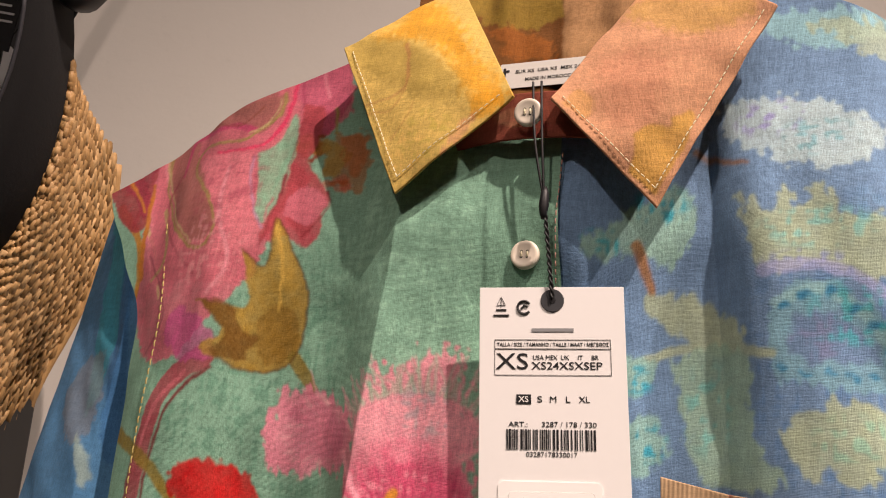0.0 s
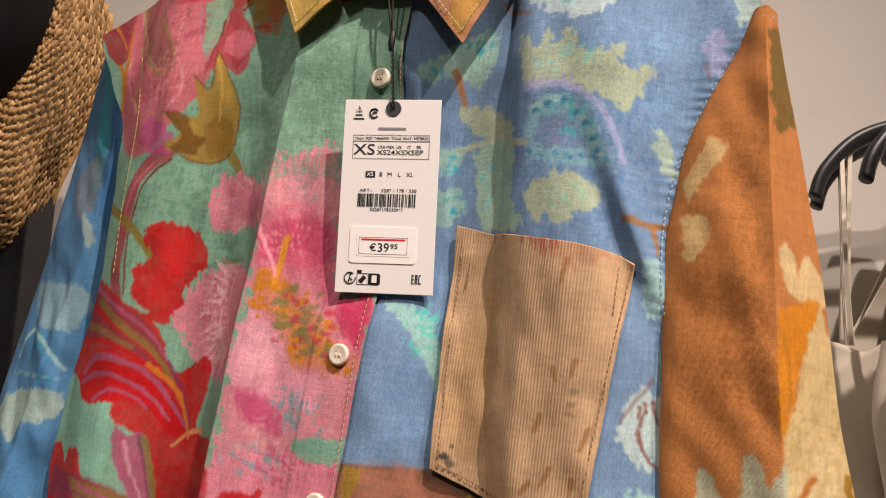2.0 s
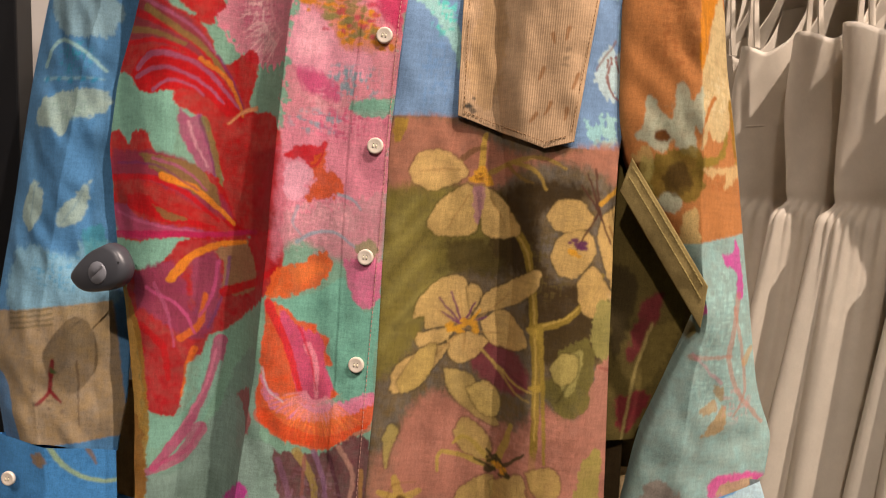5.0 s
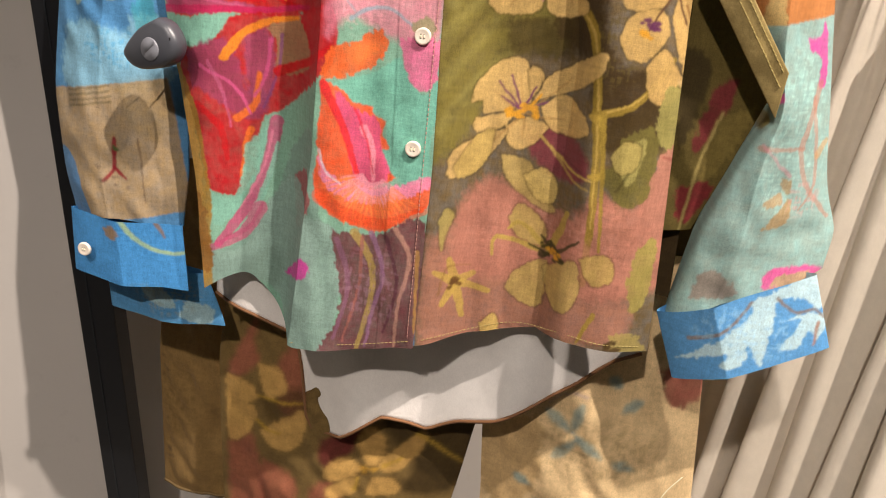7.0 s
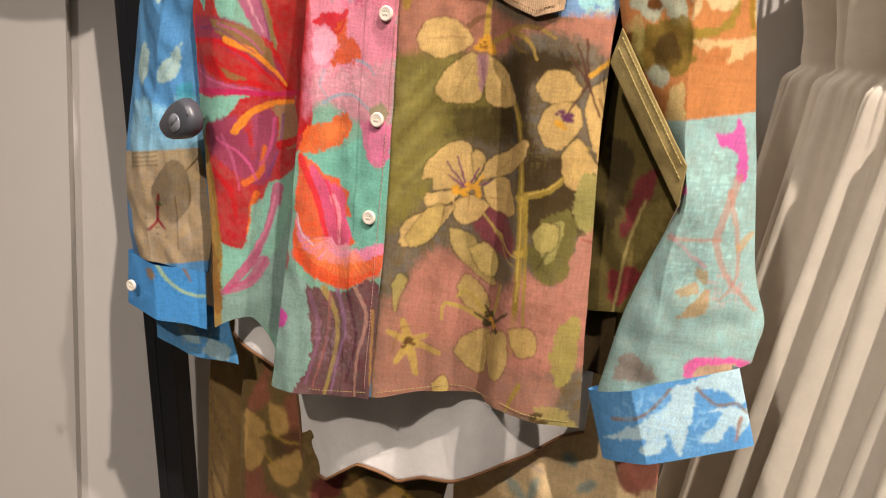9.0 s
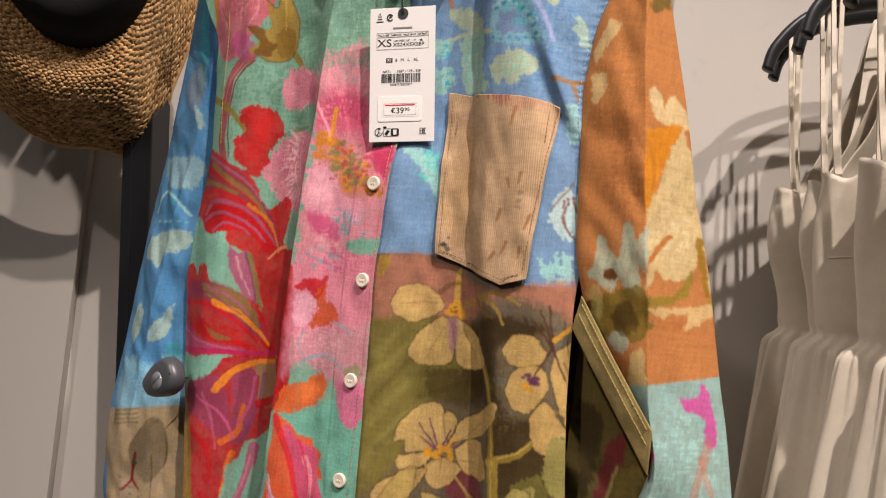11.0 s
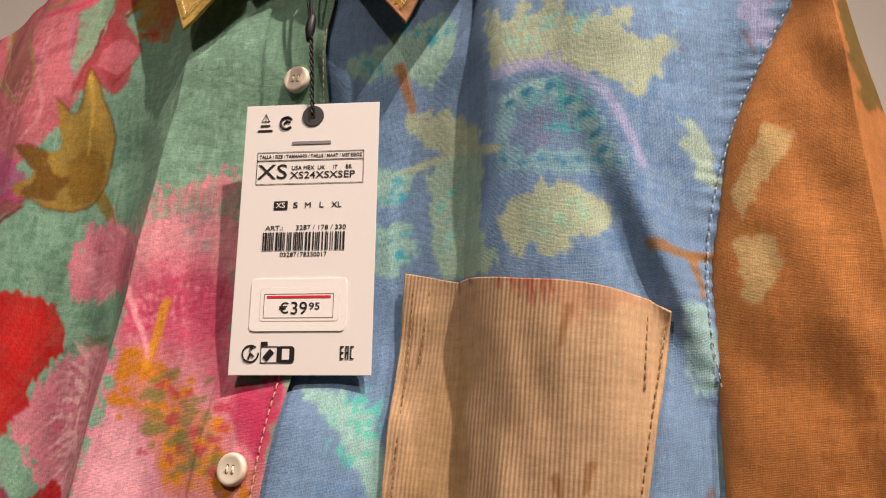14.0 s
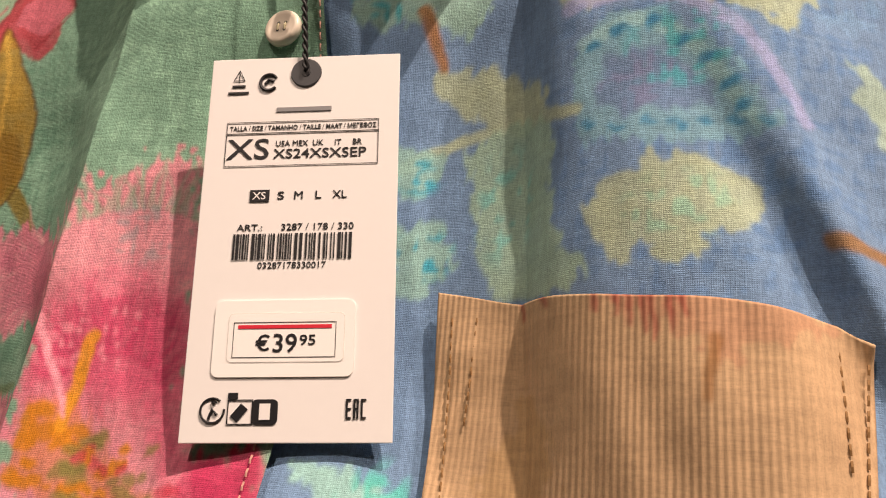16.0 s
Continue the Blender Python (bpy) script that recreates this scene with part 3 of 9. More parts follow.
    k.shape('c87684', 0.15, (-10.8, 148.5), (-9.9, 148.1), (-9.7, 147.3), (-10.3, 146.5), (-11.1, 146.8), (-11.6, 147.1), (-11.3, 148.1), full=0.9)
    k.stroke('8d3440', 0.08, (-9.8, 148.2), (-9.5, 147.5), (-9.9, 146.7), (-10.5, 146), end=0.06)
    k.stroke('8d3a44', 0.08, (-11.8, 151.1), (-11.9, 148.7), (-12.2, 146.3), full=0.8, end=0.06)
    k.shape('a88a48', 0.2, (-10.6, 150.9), (-9.8, 150.7), (-8.9, 150.1), (-9.2, 149.4), (-9.7, 148.9), (-10.1, 149), (-10.2, 149.9), full=0.95)
    k.dabs('8a4a2c', (-10.6, 151), (0.13, 0.11), 0.15, 3, 3)
    k.dabs('8a4030', (-10.8, 149.9), (0.13, 0.13), 0.15, 3, 4)
    k.shape('b0683c', 0.3, (-9.6, 151.2), (-8.4, 151), (-8.2, 149.7), (-8.6, 148.9), (-9.2, 149.7), full=0.75)
    k.stroke('98904c', 0.17, (-10.2, 152.6), (-9.9, 151.2), end=0.08)
    k.dabs('b06038', (-9.3, 148.6), (0.25, 0.17), 0.13, 4, 5)
    k.stroke('b8782c', 0.34, (-19.8, 144.3), (-20.1, 145.7), (-20.6, 148), (-20.9, 149.5), end=0.21)
    k.shape('9c4050', 0.1, (-23.3, 149.7), (-21.8, 151.9), (-21.1, 151), (-20.9, 148.7), (-20.8, 147.5), (-22, 148.8))
    k.stroke('c4843a', 0.19, (-22.7, 149.8), (-21.6, 148.8), (-20.9, 148), end=0.13)
    k.stroke('a04e58', 1.03, (-14.1, 140.4), (-15.7, 139.2), (-16.3, 137.4), (-16.5, 134.9), (-16.5, 132.5), (-15.4, 130.2), end=0.86)
    k.stroke('7c3038', 0.17, (-13.7, 140), (-15, 138.8), (-15.7, 137.1), (-15.9, 134.7), (-15.5, 131.6), end=0.13)
    k.stroke('c07078', 0.26, (-14.9, 139.7), (-16.1, 138.2), (-16.6, 135.9), end=0.17)
    k.shape('b8588a', 0.25, (-16.7, 141.4), (-15.9, 142.6), (-13.9, 141.7), (-13.7, 140.5), (-15.4, 140.3), full=0.8)
    k.shape('a88a3c', 0.12, (-13.1, 145.3), (-11.9, 144.6), (-11.8, 146.8), (-10.7, 145.2), (-9.8, 143.6), (-9.8, 141.6), (-10.4, 140.4), (-12.1, 140), (-13.5, 140.4), (-14.3, 140.8), (-13.4, 141.6), (-14, 142.4), (-14.9, 142.9), (-13.2, 142.7), (-12.5, 143.1))
    k.shape('74501f', 0.15, (-14.9, 142.9), (-13.2, 142.8), (-12.5, 141.7), (-11.9, 141.4), (-12.6, 140.4), (-13.8, 140.6), (-13.3, 141.6), full=0.85)
    k.shape('8a6a28', 0.15, (-12.1, 142.2), (-11.1, 143), (-10, 142.2), (-10.2, 140.8), (-11.6, 140.4), full=0.7)
    k.stroke('c4a452', 0.21, (-11.7, 146.4), (-11.1, 144.4), (-11.1, 142.7), end=0.13)
    k.stroke('8f7c38', 0.6, (-10.1, 140.7), (-9, 139.4), (-8.3, 138.3), (-7.8, 137.6), end=0.39)
    k.stroke('8c7a35', 0.64, (-18.5, 136.9), (-15.8, 135.7), (-14.2, 134.1), end=0.43)
    k.stroke('5e3a1c', 0.13, (-13.1, 145.3), (-11.9, 144.6), (-11.8, 146.8), (-10.7, 145.2), (-9.8, 143.6), (-9.8, 141.6), (-10.4, 140.4), (-12.1, 140), (-13.5, 140.4), full=0.6, end=0.13)
    k.stroke('7a3a4c', 0.13, (-19.4, 145.4), (-17, 142.5), (-17.7, 140.5), full=0.6, end=0.09)
    k.stroke('8a5040', 0.17, (-19.9, 152.5), (-18, 152.6), (-15.3, 152), (-14.2, 152.9), full=0.7, end=0.13)
    k.stroke('a0505c', 0.21, (-18.7, 150), (-19.4, 148.2), (-17.4, 145.6), (-15.5, 144.2), full=0.7, end=0.13)
    k.stroke('d89aa2', 0.26, (-15.1, 149.6), (-14.9, 147.4), (-13.7, 144.7), (-14.4, 143.2), full=0.7, end=0.17)
    k.flecks('a85064', (-14.7, 148.5), (2.58, 3.44), 0.5, 31)
    k.flecks('d9a0a0', (-15, 145.3), (2.58, 2.58), 0.5, 33)
    k.shape('d98a9c', 0.11, (-11.1, 137.7), (-10.7, 139), (-9.8, 139.5), (-6.7, 138.6), (-6.5, 136.7), (-9.6, 136.1), (-10.8, 136.5), fringe=0.51)
    k.shape('c86c88', 0.11, (-9.9, 138.6), (-7, 138.3), (-7, 137), (-9.2, 136.9), full=0.5, fringe=0.36)
    k.shape('d98a9c', 0.11, (-11, 133.2), (-9.3, 134), (-6.2, 133.7), (-6.3, 131.8), (-6.5, 128), (-9.6, 127.7), (-12.3, 130), (-12.6, 131.1), (-11.7, 132.3), fringe=0.51)
    k.fan('e0a4ae', (-5.4, 132.2), (3.09, 4.89), (152, 238), 40, 0.29, 3)
    k.fan('c86c84', (-5.4, 132.2), (3.26, 4.56), (150, 235), 22, 0.16, 4, full=0.6)
    k.fan('e8bcbe', (-5.4, 132.2), (3.42, 5.15), (152, 236), 20, 0.16, 5, full=0.7)
    k.fan('edc4c6', (-5.9, 131.8), (3.27, 5.07), (150, 240), 50, 0.2, 21, full=0.9)
    k.flecks('c86484', (-9.4, 131.5), (2.12, 2.83), 0.6, 22)
    k.fan('e8b8be', (-6.4, 137.6), (2.01, 3.69), (140, 215), 24, 0.17, 23, full=0.8)
    k.fan('d98a9c', (-6.8, 137.7), (1.36, 3.39), (140, 215), 26, 0.27, 15)
    k.stroke('6f7f4c', 0.42, (-9.3, 134.3), (-7.5, 134.4), full=0.6, end=0.21)
    k.shape('b81218', 0.15, (-14.7, 135.6), (-13.6, 136.2), (-12.3, 136.1), (-11.1, 135.4), (-10.6, 134), (-11.3, 133.5), (-11.5, 132.9), (-12.1, 132.2), (-12, 131.6), (-12.4, 131), (-12.8, 130.3), (-13.4, 130.1), (-14.1, 130.8), (-15, 131.6), (-14.9, 132.5), (-15.3, 133.2), (-14.5, 133.6), (-14.1, 134.3), (-14.7, 134.8), fringe=0.19)
    k.shape('d42a2a', 0.11, (-13.9, 135.4), (-12.5, 135.6), (-11.4, 134.9), (-11.7, 133.8), (-12.6, 132.8), (-12.8, 131.4), (-13.5, 131.3), (-14.1, 132.6), (-13.6, 133.7), full=0.55, edge=0.33, fringe=0.11)
    k.shape('d98e9c', 0.2, (-5.6, 139.9), (-4.4, 140.4), (-2.1, 140.4), (-0.7, 133), (1.4, 133), (1.7, 125.1), (1.5, 122.4), (1.2, 119.4), (-8.5, 117.3), (-6.5, 122.4), (-6.3, 126.7), (-5.8, 130.9), (-5.9, 133.4), (-6.5, 136.4), (-6.2, 138.6), fringe=0.87)
    k.fan('e6a4ae', (-3.6, 135.6), (1.62, 5.34), (40, 140), 56, 0.26, 6)
    k.fan('8fb49c', (-3.6, 135.6), (3.88, 5.66), (45, 135), 36, 0.16, 7, full=0.75)
    k.shape('cc4470', 0.1, (-5.8, 136.5), (-4.2, 137.5), (-1.8, 136.8), (-0.9, 132.8), (1.3, 132.9), (1.2, 130.1), (0.2, 131.3), (-0.9, 132.3), (-2.1, 133.5), (-4, 134), (-5.2, 134.1), (-6, 134.7), full=0.72, edge=0.73, fringe=0.46)
    k.fan('c43a68', (-3.5, 133.4), (1.92, 3.85), (35, 150), 34, 0.16, 8, full=0.5)
    k.flecks('e6a0ac', (-4.2, 135.9), (1.95, 1.63), 0.6, 5)
    k.shape('b52458', 0.09, (-0.5, 132.6), (1.3, 133), (1.4, 130.6), (0.6, 130.7), (-0.2, 131.4), full=0.75, edge=0.25, fringe=0.19)
    k.shape('dfa0b0', 0.13, (-5.8, 131.6), (-4.8, 131.4), (-3.6, 130.2), (-2.5, 128.9), (-0.5, 128.6), (-0.8, 126.8), (-3.3, 127.1), (-5, 127.2), (-6.3, 127.9), (-6.2, 129.9), fringe=0.2)
    k.shape('e6b4bc', 0.1, (-5.5, 130.9), (-4.5, 130.7), (-3.5, 129.4), (-4.2, 128.3), (-5.6, 128.4), full=0.5, edge=0.39, fringe=0.1)
    k.shape('c2407a', 0.1, (-5.8, 127.4), (-4.3, 127.3), (-2.8, 126.5), (-2.6, 125.3), (-4.1, 125.7), (-5.2, 126.2), full=0.75, edge=0.26, fringe=0.26)
    k.flecks('84a4ae', (-1.3, 126.6), (2.16, 1.7), 0.85, 8)
    k.flecks('84a4ae', (-2.6, 127.2), (1.26, 0.94), 0.8, 9)
    k.flecks('8aa6a8', (-3.3, 138.8), (1.63, 1.3), 0.5, 10)
    k.shape('80b09c', 0.09, (-1.6, 125.3), (0.2, 125.7), (1.5, 125.8), (1.6, 125.1), (0.5, 124.8), (-1.6, 124.7), fringe=0.19)
    k.flecks('bc2e66', (0.6, 124.3), (1.37, 0.79), 0.9, 11)
    k.flecks('e8b4bc', (-3.6, 124.6), (1.92, 1.92), 0.5, 12)
    k.shape('c8822c', 0.1, (-5.6, 133.3), (-5, 134), (-3.9, 133.5), (-2.8, 132.5), (-0.8, 131.4), (-0.4, 130.2), (1.2, 129.8), (1.1, 129.1), (-0.7, 128.9), (-2.4, 128.9), (-3.2, 130.1), (-4.3, 131.4), (-5.5, 131.9), full=0.55, edge=0.33, fringe=0.39)
    k.dabs('c98628', (-4, 132.5), (1.54, 1.22), 0.23, 36, 12)
    k.dabs('d08e30', (-1.7, 130.5), (1.62, 1.31), 0.22, 36, 13)
    k.dabs('8a8250', (-2.8, 131.7), (1.52, 1.39), 0.25, 34, 14, full=0.85)
    k.dabs('8a8250', (-1.2, 130.1), (1.11, 0.86), 0.22, 20, 16, full=0.85)
    k.dabs('c04a5c', (-2.3, 131.3), (1.88, 1.57), 0.19, 22, 15, full=0.8)
    k.dabs('c98628', (0.2, 129.2), (0.79, 0.36), 0.18, 10, 17)
    k.stroke('d89a30', 0.39, (-4.3, 135.7), (-4.5, 134.4), (-4.6, 133.3), end=0.33)
    k.stroke('eda6b4', 0.3, (-6.6, 137), (-5.4, 135.1), (-4.6, 133.6), end=0.13)
    k.shape('86b4a2', 0.09, (-20.3, 126.8), (-18.6, 126.4), (-16.4, 125.3), (-15, 125.2), (-14.7, 123.6), (-14.8, 120.8), (-16.4, 121.5), (-18.4, 121.2), (-20.5, 122), fringe=0.09)
    k.shape('b81218', 0.13, (-19, 132.7), (-16.6, 131.8), (-15, 131), (-13.6, 130.3), (-12.7, 129), (-11.9, 127.5), (-9.8, 128.7), (-9.3, 126.7), (-9.7, 124.5), (-6.9, 123.9), (-6, 120.8), (-5.9, 116.3), (-10, 115.4), (-11.9, 116.9), (-11.5, 119.2), (-12.5, 121.1), (-13, 123.4), (-14.8, 124.3), (-15.1, 125.3), (-16.6, 125), (-18.2, 125.2), (-18.7, 126.1), (-20.4, 126.7), (-20.1, 128.9), (-19.6, 131), fringe=0.13)
    k.shape('86424e', 0.13, (-18.8, 132.4), (-16.6, 131.4), (-14.7, 130.7), (-13.4, 129.6), (-12.3, 127.9), (-11.6, 126.2), (-12.9, 127), (-14, 128), (-16.1, 128.4), (-18.6, 128.6), (-19.4, 128.8), (-19, 130.8), full=0.85, edge=0.22, fringe=0.13)
    k.stroke('c01820', 0.57, (-18.8, 130.8), (-16.5, 130), (-14.1, 129), (-12.1, 126.9), full=0.9, end=0.28)
    k.stroke('8a7444', 0.57, (-17.5, 131), (-15.3, 129.8), (-13.4, 128.6), (-11.9, 126.9), end=0.28)
    k.stroke('a8607c', 0.31, (-18.9, 132.1), (-15.8, 130.8), (-13.8, 129.7), (-12.5, 128.3), end=0.16)
    k.stroke('8a7444', 0.54, (-19.8, 129.5), (-16.9, 129.3), (-14.4, 128.6), full=0.9, end=0.27)
    k.stroke('c01820', 0.4, (-19.6, 128.4), (-16.8, 128.7), (-14.4, 128.2), (-12.4, 126.6), end=0.2)
    k.shape('c01820', 0.13, (-18.7, 126.1), (-18.1, 127.3), (-16.3, 128.2), (-14.2, 127.9), (-12.4, 126.8), (-10.7, 124.7), (-10.2, 123.5), (-11.7, 124), (-13.4, 125.3), (-14.9, 125.3), (-16.6, 125), (-18.1, 125.2), fringe=0.09)
    k.stroke('a8607c', 0.52, (-18.1, 126.7), (-16.9, 127.7), (-14.8, 127.7), (-13, 126.9), (-11.2, 125), (-10.4, 124.3), end=0.17)
    k.stroke('a8607c', 0.35, (-18.2, 126), (-16.6, 126.7), (-14.8, 126.7), (-12.9, 125.8), (-11.8, 124.7), end=0.17)
    k.stroke('a8607c', 0.3, (-16.6, 125.2), (-15.5, 125.9), (-14.1, 125.8), (-13.1, 125.1), end=0.15)
    k.stroke('d08030', 0.38, (-13.4, 127.7), (-11.8, 126.6), (-10.8, 125.1), (-10.3, 123.9), end=0.19)
    k.stroke('7c3a6c', 0.21, (-12.3, 128.1), (-11.3, 126.4), (-10.3, 124.5), full=0.8, end=0.11)
    k.stroke('d0986c', 0.33, (-9.2, 124.5), (-10.3, 124.2), (-11.4, 123.3), end=0.16)
    k.shape('a85a78', 0.13, (-14.5, 124), (-13.8, 123.5), (-13.3, 123.8), (-12.8, 122.6), (-12.2, 121), (-11.9, 119.4), (-13, 119.8), (-13.9, 121.3), (-14.5, 122.8), fringe=0.08)
    k.stroke('8a7a4c', 0.55, (-13, 123.4), (-12.3, 121.4), (-11.8, 119.5), (-11.6, 118.3), end=0.27)
    k.stroke('d0a0a8', 0.21, (-13.9, 123.1), (-13.4, 121.6), (-12.5, 120), full=0.7, end=0.11)
    k.stroke('7c3a6c', 0.21, (-13.3, 123.6), (-12.5, 121.3), (-12, 119.1), full=0.7, end=0.11)
    k.shape('b81218', 0.14, (-20.9, 121.8), (-19.7, 122.1), (-18.7, 121.1), (-18.2, 122.1), (-16.7, 122.1), (-16.1, 120.9), (-14.5, 120.5), (-13, 119.8), (-11.8, 119.1), (-10.2, 116), (-8.4, 115.5), (-11, 114.7), (-14.4, 114.7), (-17.8, 114.1), (-19.8, 115.6), (-20.2, 118.4), fringe=0.14)
    k.shape('8f3e58', 0.13, (-20.2, 120.8), (-19.1, 120.7), (-15.4, 120.8), (-13.3, 120), (-11.9, 118.3), (-10.6, 116.3), (-12.9, 117), (-14.5, 118.1), (-16.6, 118.7), (-19.7, 118.6), (-20.7, 118.9), full=0.85, edge=0.18, fringe=0.13)
    k.shape('8a7046', 0.13, (-17.4, 120.6), (-14.4, 120.4), (-12.6, 119.5), (-11.6, 117.3), (-12.9, 117.8), (-14.6, 118.7), (-16.1, 119.5), fringe=0.09)
    k.stroke('a8607c', 0.25, (-16.1, 120.3), (-14, 119.7), (-12.5, 118.3), end=0.13)
    k.stroke('c01820', 0.49, (-20.6, 118.5), (-16.6, 118.9), (-14.1, 118.2), (-11.7, 116.1), end=0.25)
    k.stroke('d88a28', 0.55, (-15.3, 119.1), (-13.3, 118.4), (-11.8, 117.1), (-10.5, 116), end=0.27)
    k.stroke('7c3a6c', 0.22, (-19.7, 119.7), (-15.8, 119.8), (-13, 118.2), full=0.7, end=0.11)
    k.shape('a45072', 0.13, (-20.3, 116.7), (-18.5, 116.7), (-16.9, 115.9), (-14, 115.5), (-11.6, 115.2), (-14.4, 114.7), (-17.3, 114.3), (-19.4, 114.7), full=0.9, fringe=0.13)
    k.shape('c01820', 0.13, (-18.5, 117.5), (-16.5, 117.6), (-15.3, 116.9), (-13.7, 116.2), (-11.7, 115.6), (-14, 115.7), (-16.4, 116.1), (-18.2, 116.6), fringe=0.13)
    k.shape('8a7046', 0.13, (-15.9, 116.9), (-14.6, 116.5), (-13.6, 116), (-14.8, 116), full=0.9, fringe=0.08)
    k.stroke('c06a8c', 0.26, (-19.4, 116.1), (-16.4, 115.6), (-13.1, 115.2), full=0.7, end=0.13)
    k.stroke('b8285c', 0.58, (-20.1, 114.3), (-15, 114.9), (-11.8, 115.1), (-8.3, 115.7), end=0.29)
    # Deeper red painted in for the shade along the left fold.
    k.shape('8a1420', 0.12, (-9.2, 121.4), (-6.1, 121.2), (-5.7, 113.3), (-8.2, 112), (-9.8, 113.6), (-8.9, 115.6), full=0.6, edge=0.33, fringe=0.12)
    k.shape('b01824', 0.13, (-14.3, 114.3), (-12.8, 114.8), (-9.7, 115), (-5.9, 116.1), (-5.8, 112.3), (-7.9, 110.4), (-10.6, 108.1), (-12, 107.2), (-12.4, 103.5), (-13.4, 101.4), (-14.9, 101.5), (-15.6, 102.5), (-16.4, 106.4), (-17.8, 109.4), (-17.7, 111.7), (-15.4, 112.5), fringe=0.13)
    k.shape('86b4a2', 0.13, (-18.3, 113.7), (-15.3, 114.4), (-14.1, 114.6), (-14.6, 113.3), (-16.1, 112.4), (-17.8, 112.4), fringe=0.09)
    k.shape('8f4664', 0.13, (-17.2, 111.8), (-14.5, 113), (-13.4, 111.4), (-13, 109.4), (-12.1, 109.8), (-11.6, 108.1), (-12.9, 107.2), (-14.3, 108.1), (-15.9, 109.2), (-16.9, 109.5), full=0.85, edge=0.17, fringe=0.17)
    k.shape('9a7c5c', 0.13, (-11.9, 113.9), (-9.2, 114.9), (-8, 112), (-9.8, 110.7), (-11.1, 111), (-11, 112.6), fringe=0.17)
    k.shape('94506e', 0.13, (-13.3, 113), (-11.9, 113.9), (-11.2, 112.3), (-11.4, 109.4), (-12.4, 108.1), (-13, 110.6), full=0.8, edge=0.17, fringe=0.17)
    k.stroke('d88a28', 0.64, (-14.3, 111.7), (-13.1, 113.5), (-11.4, 114.4), (-9.4, 114.8), end=0.32)
    k.stroke('d2702c', 0.61, (-13.5, 107.3), (-12.5, 108.3), (-12.3, 109.4), (-12.2, 110.6), end=0.3)
    k.stroke('c05a84', 0.3, (-16, 110.9), (-13.8, 109.7), (-12.7, 107.6), end=0.15)
    k.stroke('c05a84', 0.34, (-11.5, 113.1), (-11.8, 110.6), (-12.5, 108.9), end=0.17)
    k.stroke('7a4a78', 0.3, (-10.7, 113.5), (-10.9, 111.1), (-11.9, 108.1), full=0.8, end=0.15)
    k.stroke('b8141c', 0.77, (-10.9, 110.9), (-8.2, 112), (-5.9, 113.4), end=0.39)
    k.stroke('c01820', 0.61, (-16.2, 108.1), (-14.6, 106.6), (-14.2, 104.1), full=0.8, end=0.31)
    k.stroke('d2702c', 0.44, (-12.7, 106.5), (-13.1, 104.9), (-13.3, 102.8), end=0.22)
    k.stroke('c06a8c', 0.26, (-15.4, 111.3), (-14.4, 109), (-13.9, 106.6), full=0.6, end=0.13)
    k.shape('86b4a2', 0.13, (-10.6, 107.7), (-11, 105.1), (-11.5, 103.2), (-12.9, 101.9), (-13.6, 100.1), (-14.6, 98.9), (-15.3, 99.3), (-15.3, 101.4), (-14.7, 101.1), (-13.8, 101.2), (-13.3, 102.9), (-13.1, 105), (-11.7, 106.7), fringe=0.13)
    k.stroke('b8527a', 1.07, (-11, 107.1), (-11.6, 103.7), (-12.6, 101.1), (-13.9, 98.8), (-14.9, 97.2), full=0.9, end=0.53)
    k.stroke('86b4a2', 0.55, (-12.4, 100.2), (-11.5, 102.9), (-10.9, 105.5), end=0.28)
    k.stroke('d88aa0', 0.27, (-11.3, 106.4), (-12, 103.3), (-13.3, 100.4), full=0.6, end=0.13)
    k.shape('7f9a8e', 0.14, (-15.1, 96.1), (-12.9, 98.2), (-11, 101.4), (-9.4, 105.8), (-6.9, 106.8), (-6.6, 96.8), (-15.1, 94.8), fringe=0.19)
    k.shape('a8243c', 0.13, (-9.5, 103.2), (-7.6, 104.4), (-7, 101.8), (-8.5, 99.8), full=0.7, fringe=0.18)
    k.stroke('9a4a60', 0.46, (-14.2, 97.8), (-12.9, 98.6), (-11.9, 100.6), full=0.6, end=0.23)
    k.shape('88a096', 0.15, (-16, 97.6), (-13.3, 97), (-9.9, 103.2), (-6.6, 99.9), (-6.9, 90.1), (-8.8, 90.8), (-11.9, 94.1), (-17.4, 91.5), fringe=0.15)
    k.shape('c2489a', 0.14, (-7.4, 97.9), (-6.8, 97.2), (-7.1, 96.3), (-9.8, 95.3), fringe=0.09)
    k.stroke('b8527a', 1.07, (-12.1, 100.3), (-13.3, 98.1), (-15.3, 96.9), full=0.8, end=0.54)
    k.shape('6f8478', 0.15, (-13.3, 95.5), (-11, 97.4), (-10.1, 94.6), (-12.9, 92.8), full=0.5, edge=0.5, fringe=0.15)
    k.shape('d98c9e', 0.12, (-6.2, 123.8), (-2.3, 124.5), (1.3, 124.4), (1.3, 121.4), (1.4, 114.7), (-1.4, 114.4), (-4.6, 115.6), (-6.3, 114), (-6.3, 118.5), edge=0.39, full=0.85, fringe=0.16)
    k.flecks('e4acb4', (-3.2, 117.3), (3.47, 3.47), 0.6, 12)
    k.flecks('8aa6b0', (-3.8, 123.8), (2.69, 1.15), 0.8, 13)
    k.flecks('c84a78', (-2.2, 123.8), (2.67, 1.53), 0.6, 14)
    k.shape('c4202a', 0.12, (-6, 121.3), (-5.1, 122.1), (-3.9, 122.1), (-3, 122.7), (-3.3, 121.7), (-3.8, 120.9), (-4.2, 120.5), (-4.7, 121.1), (-5.4, 121.2), fringe=0.19)
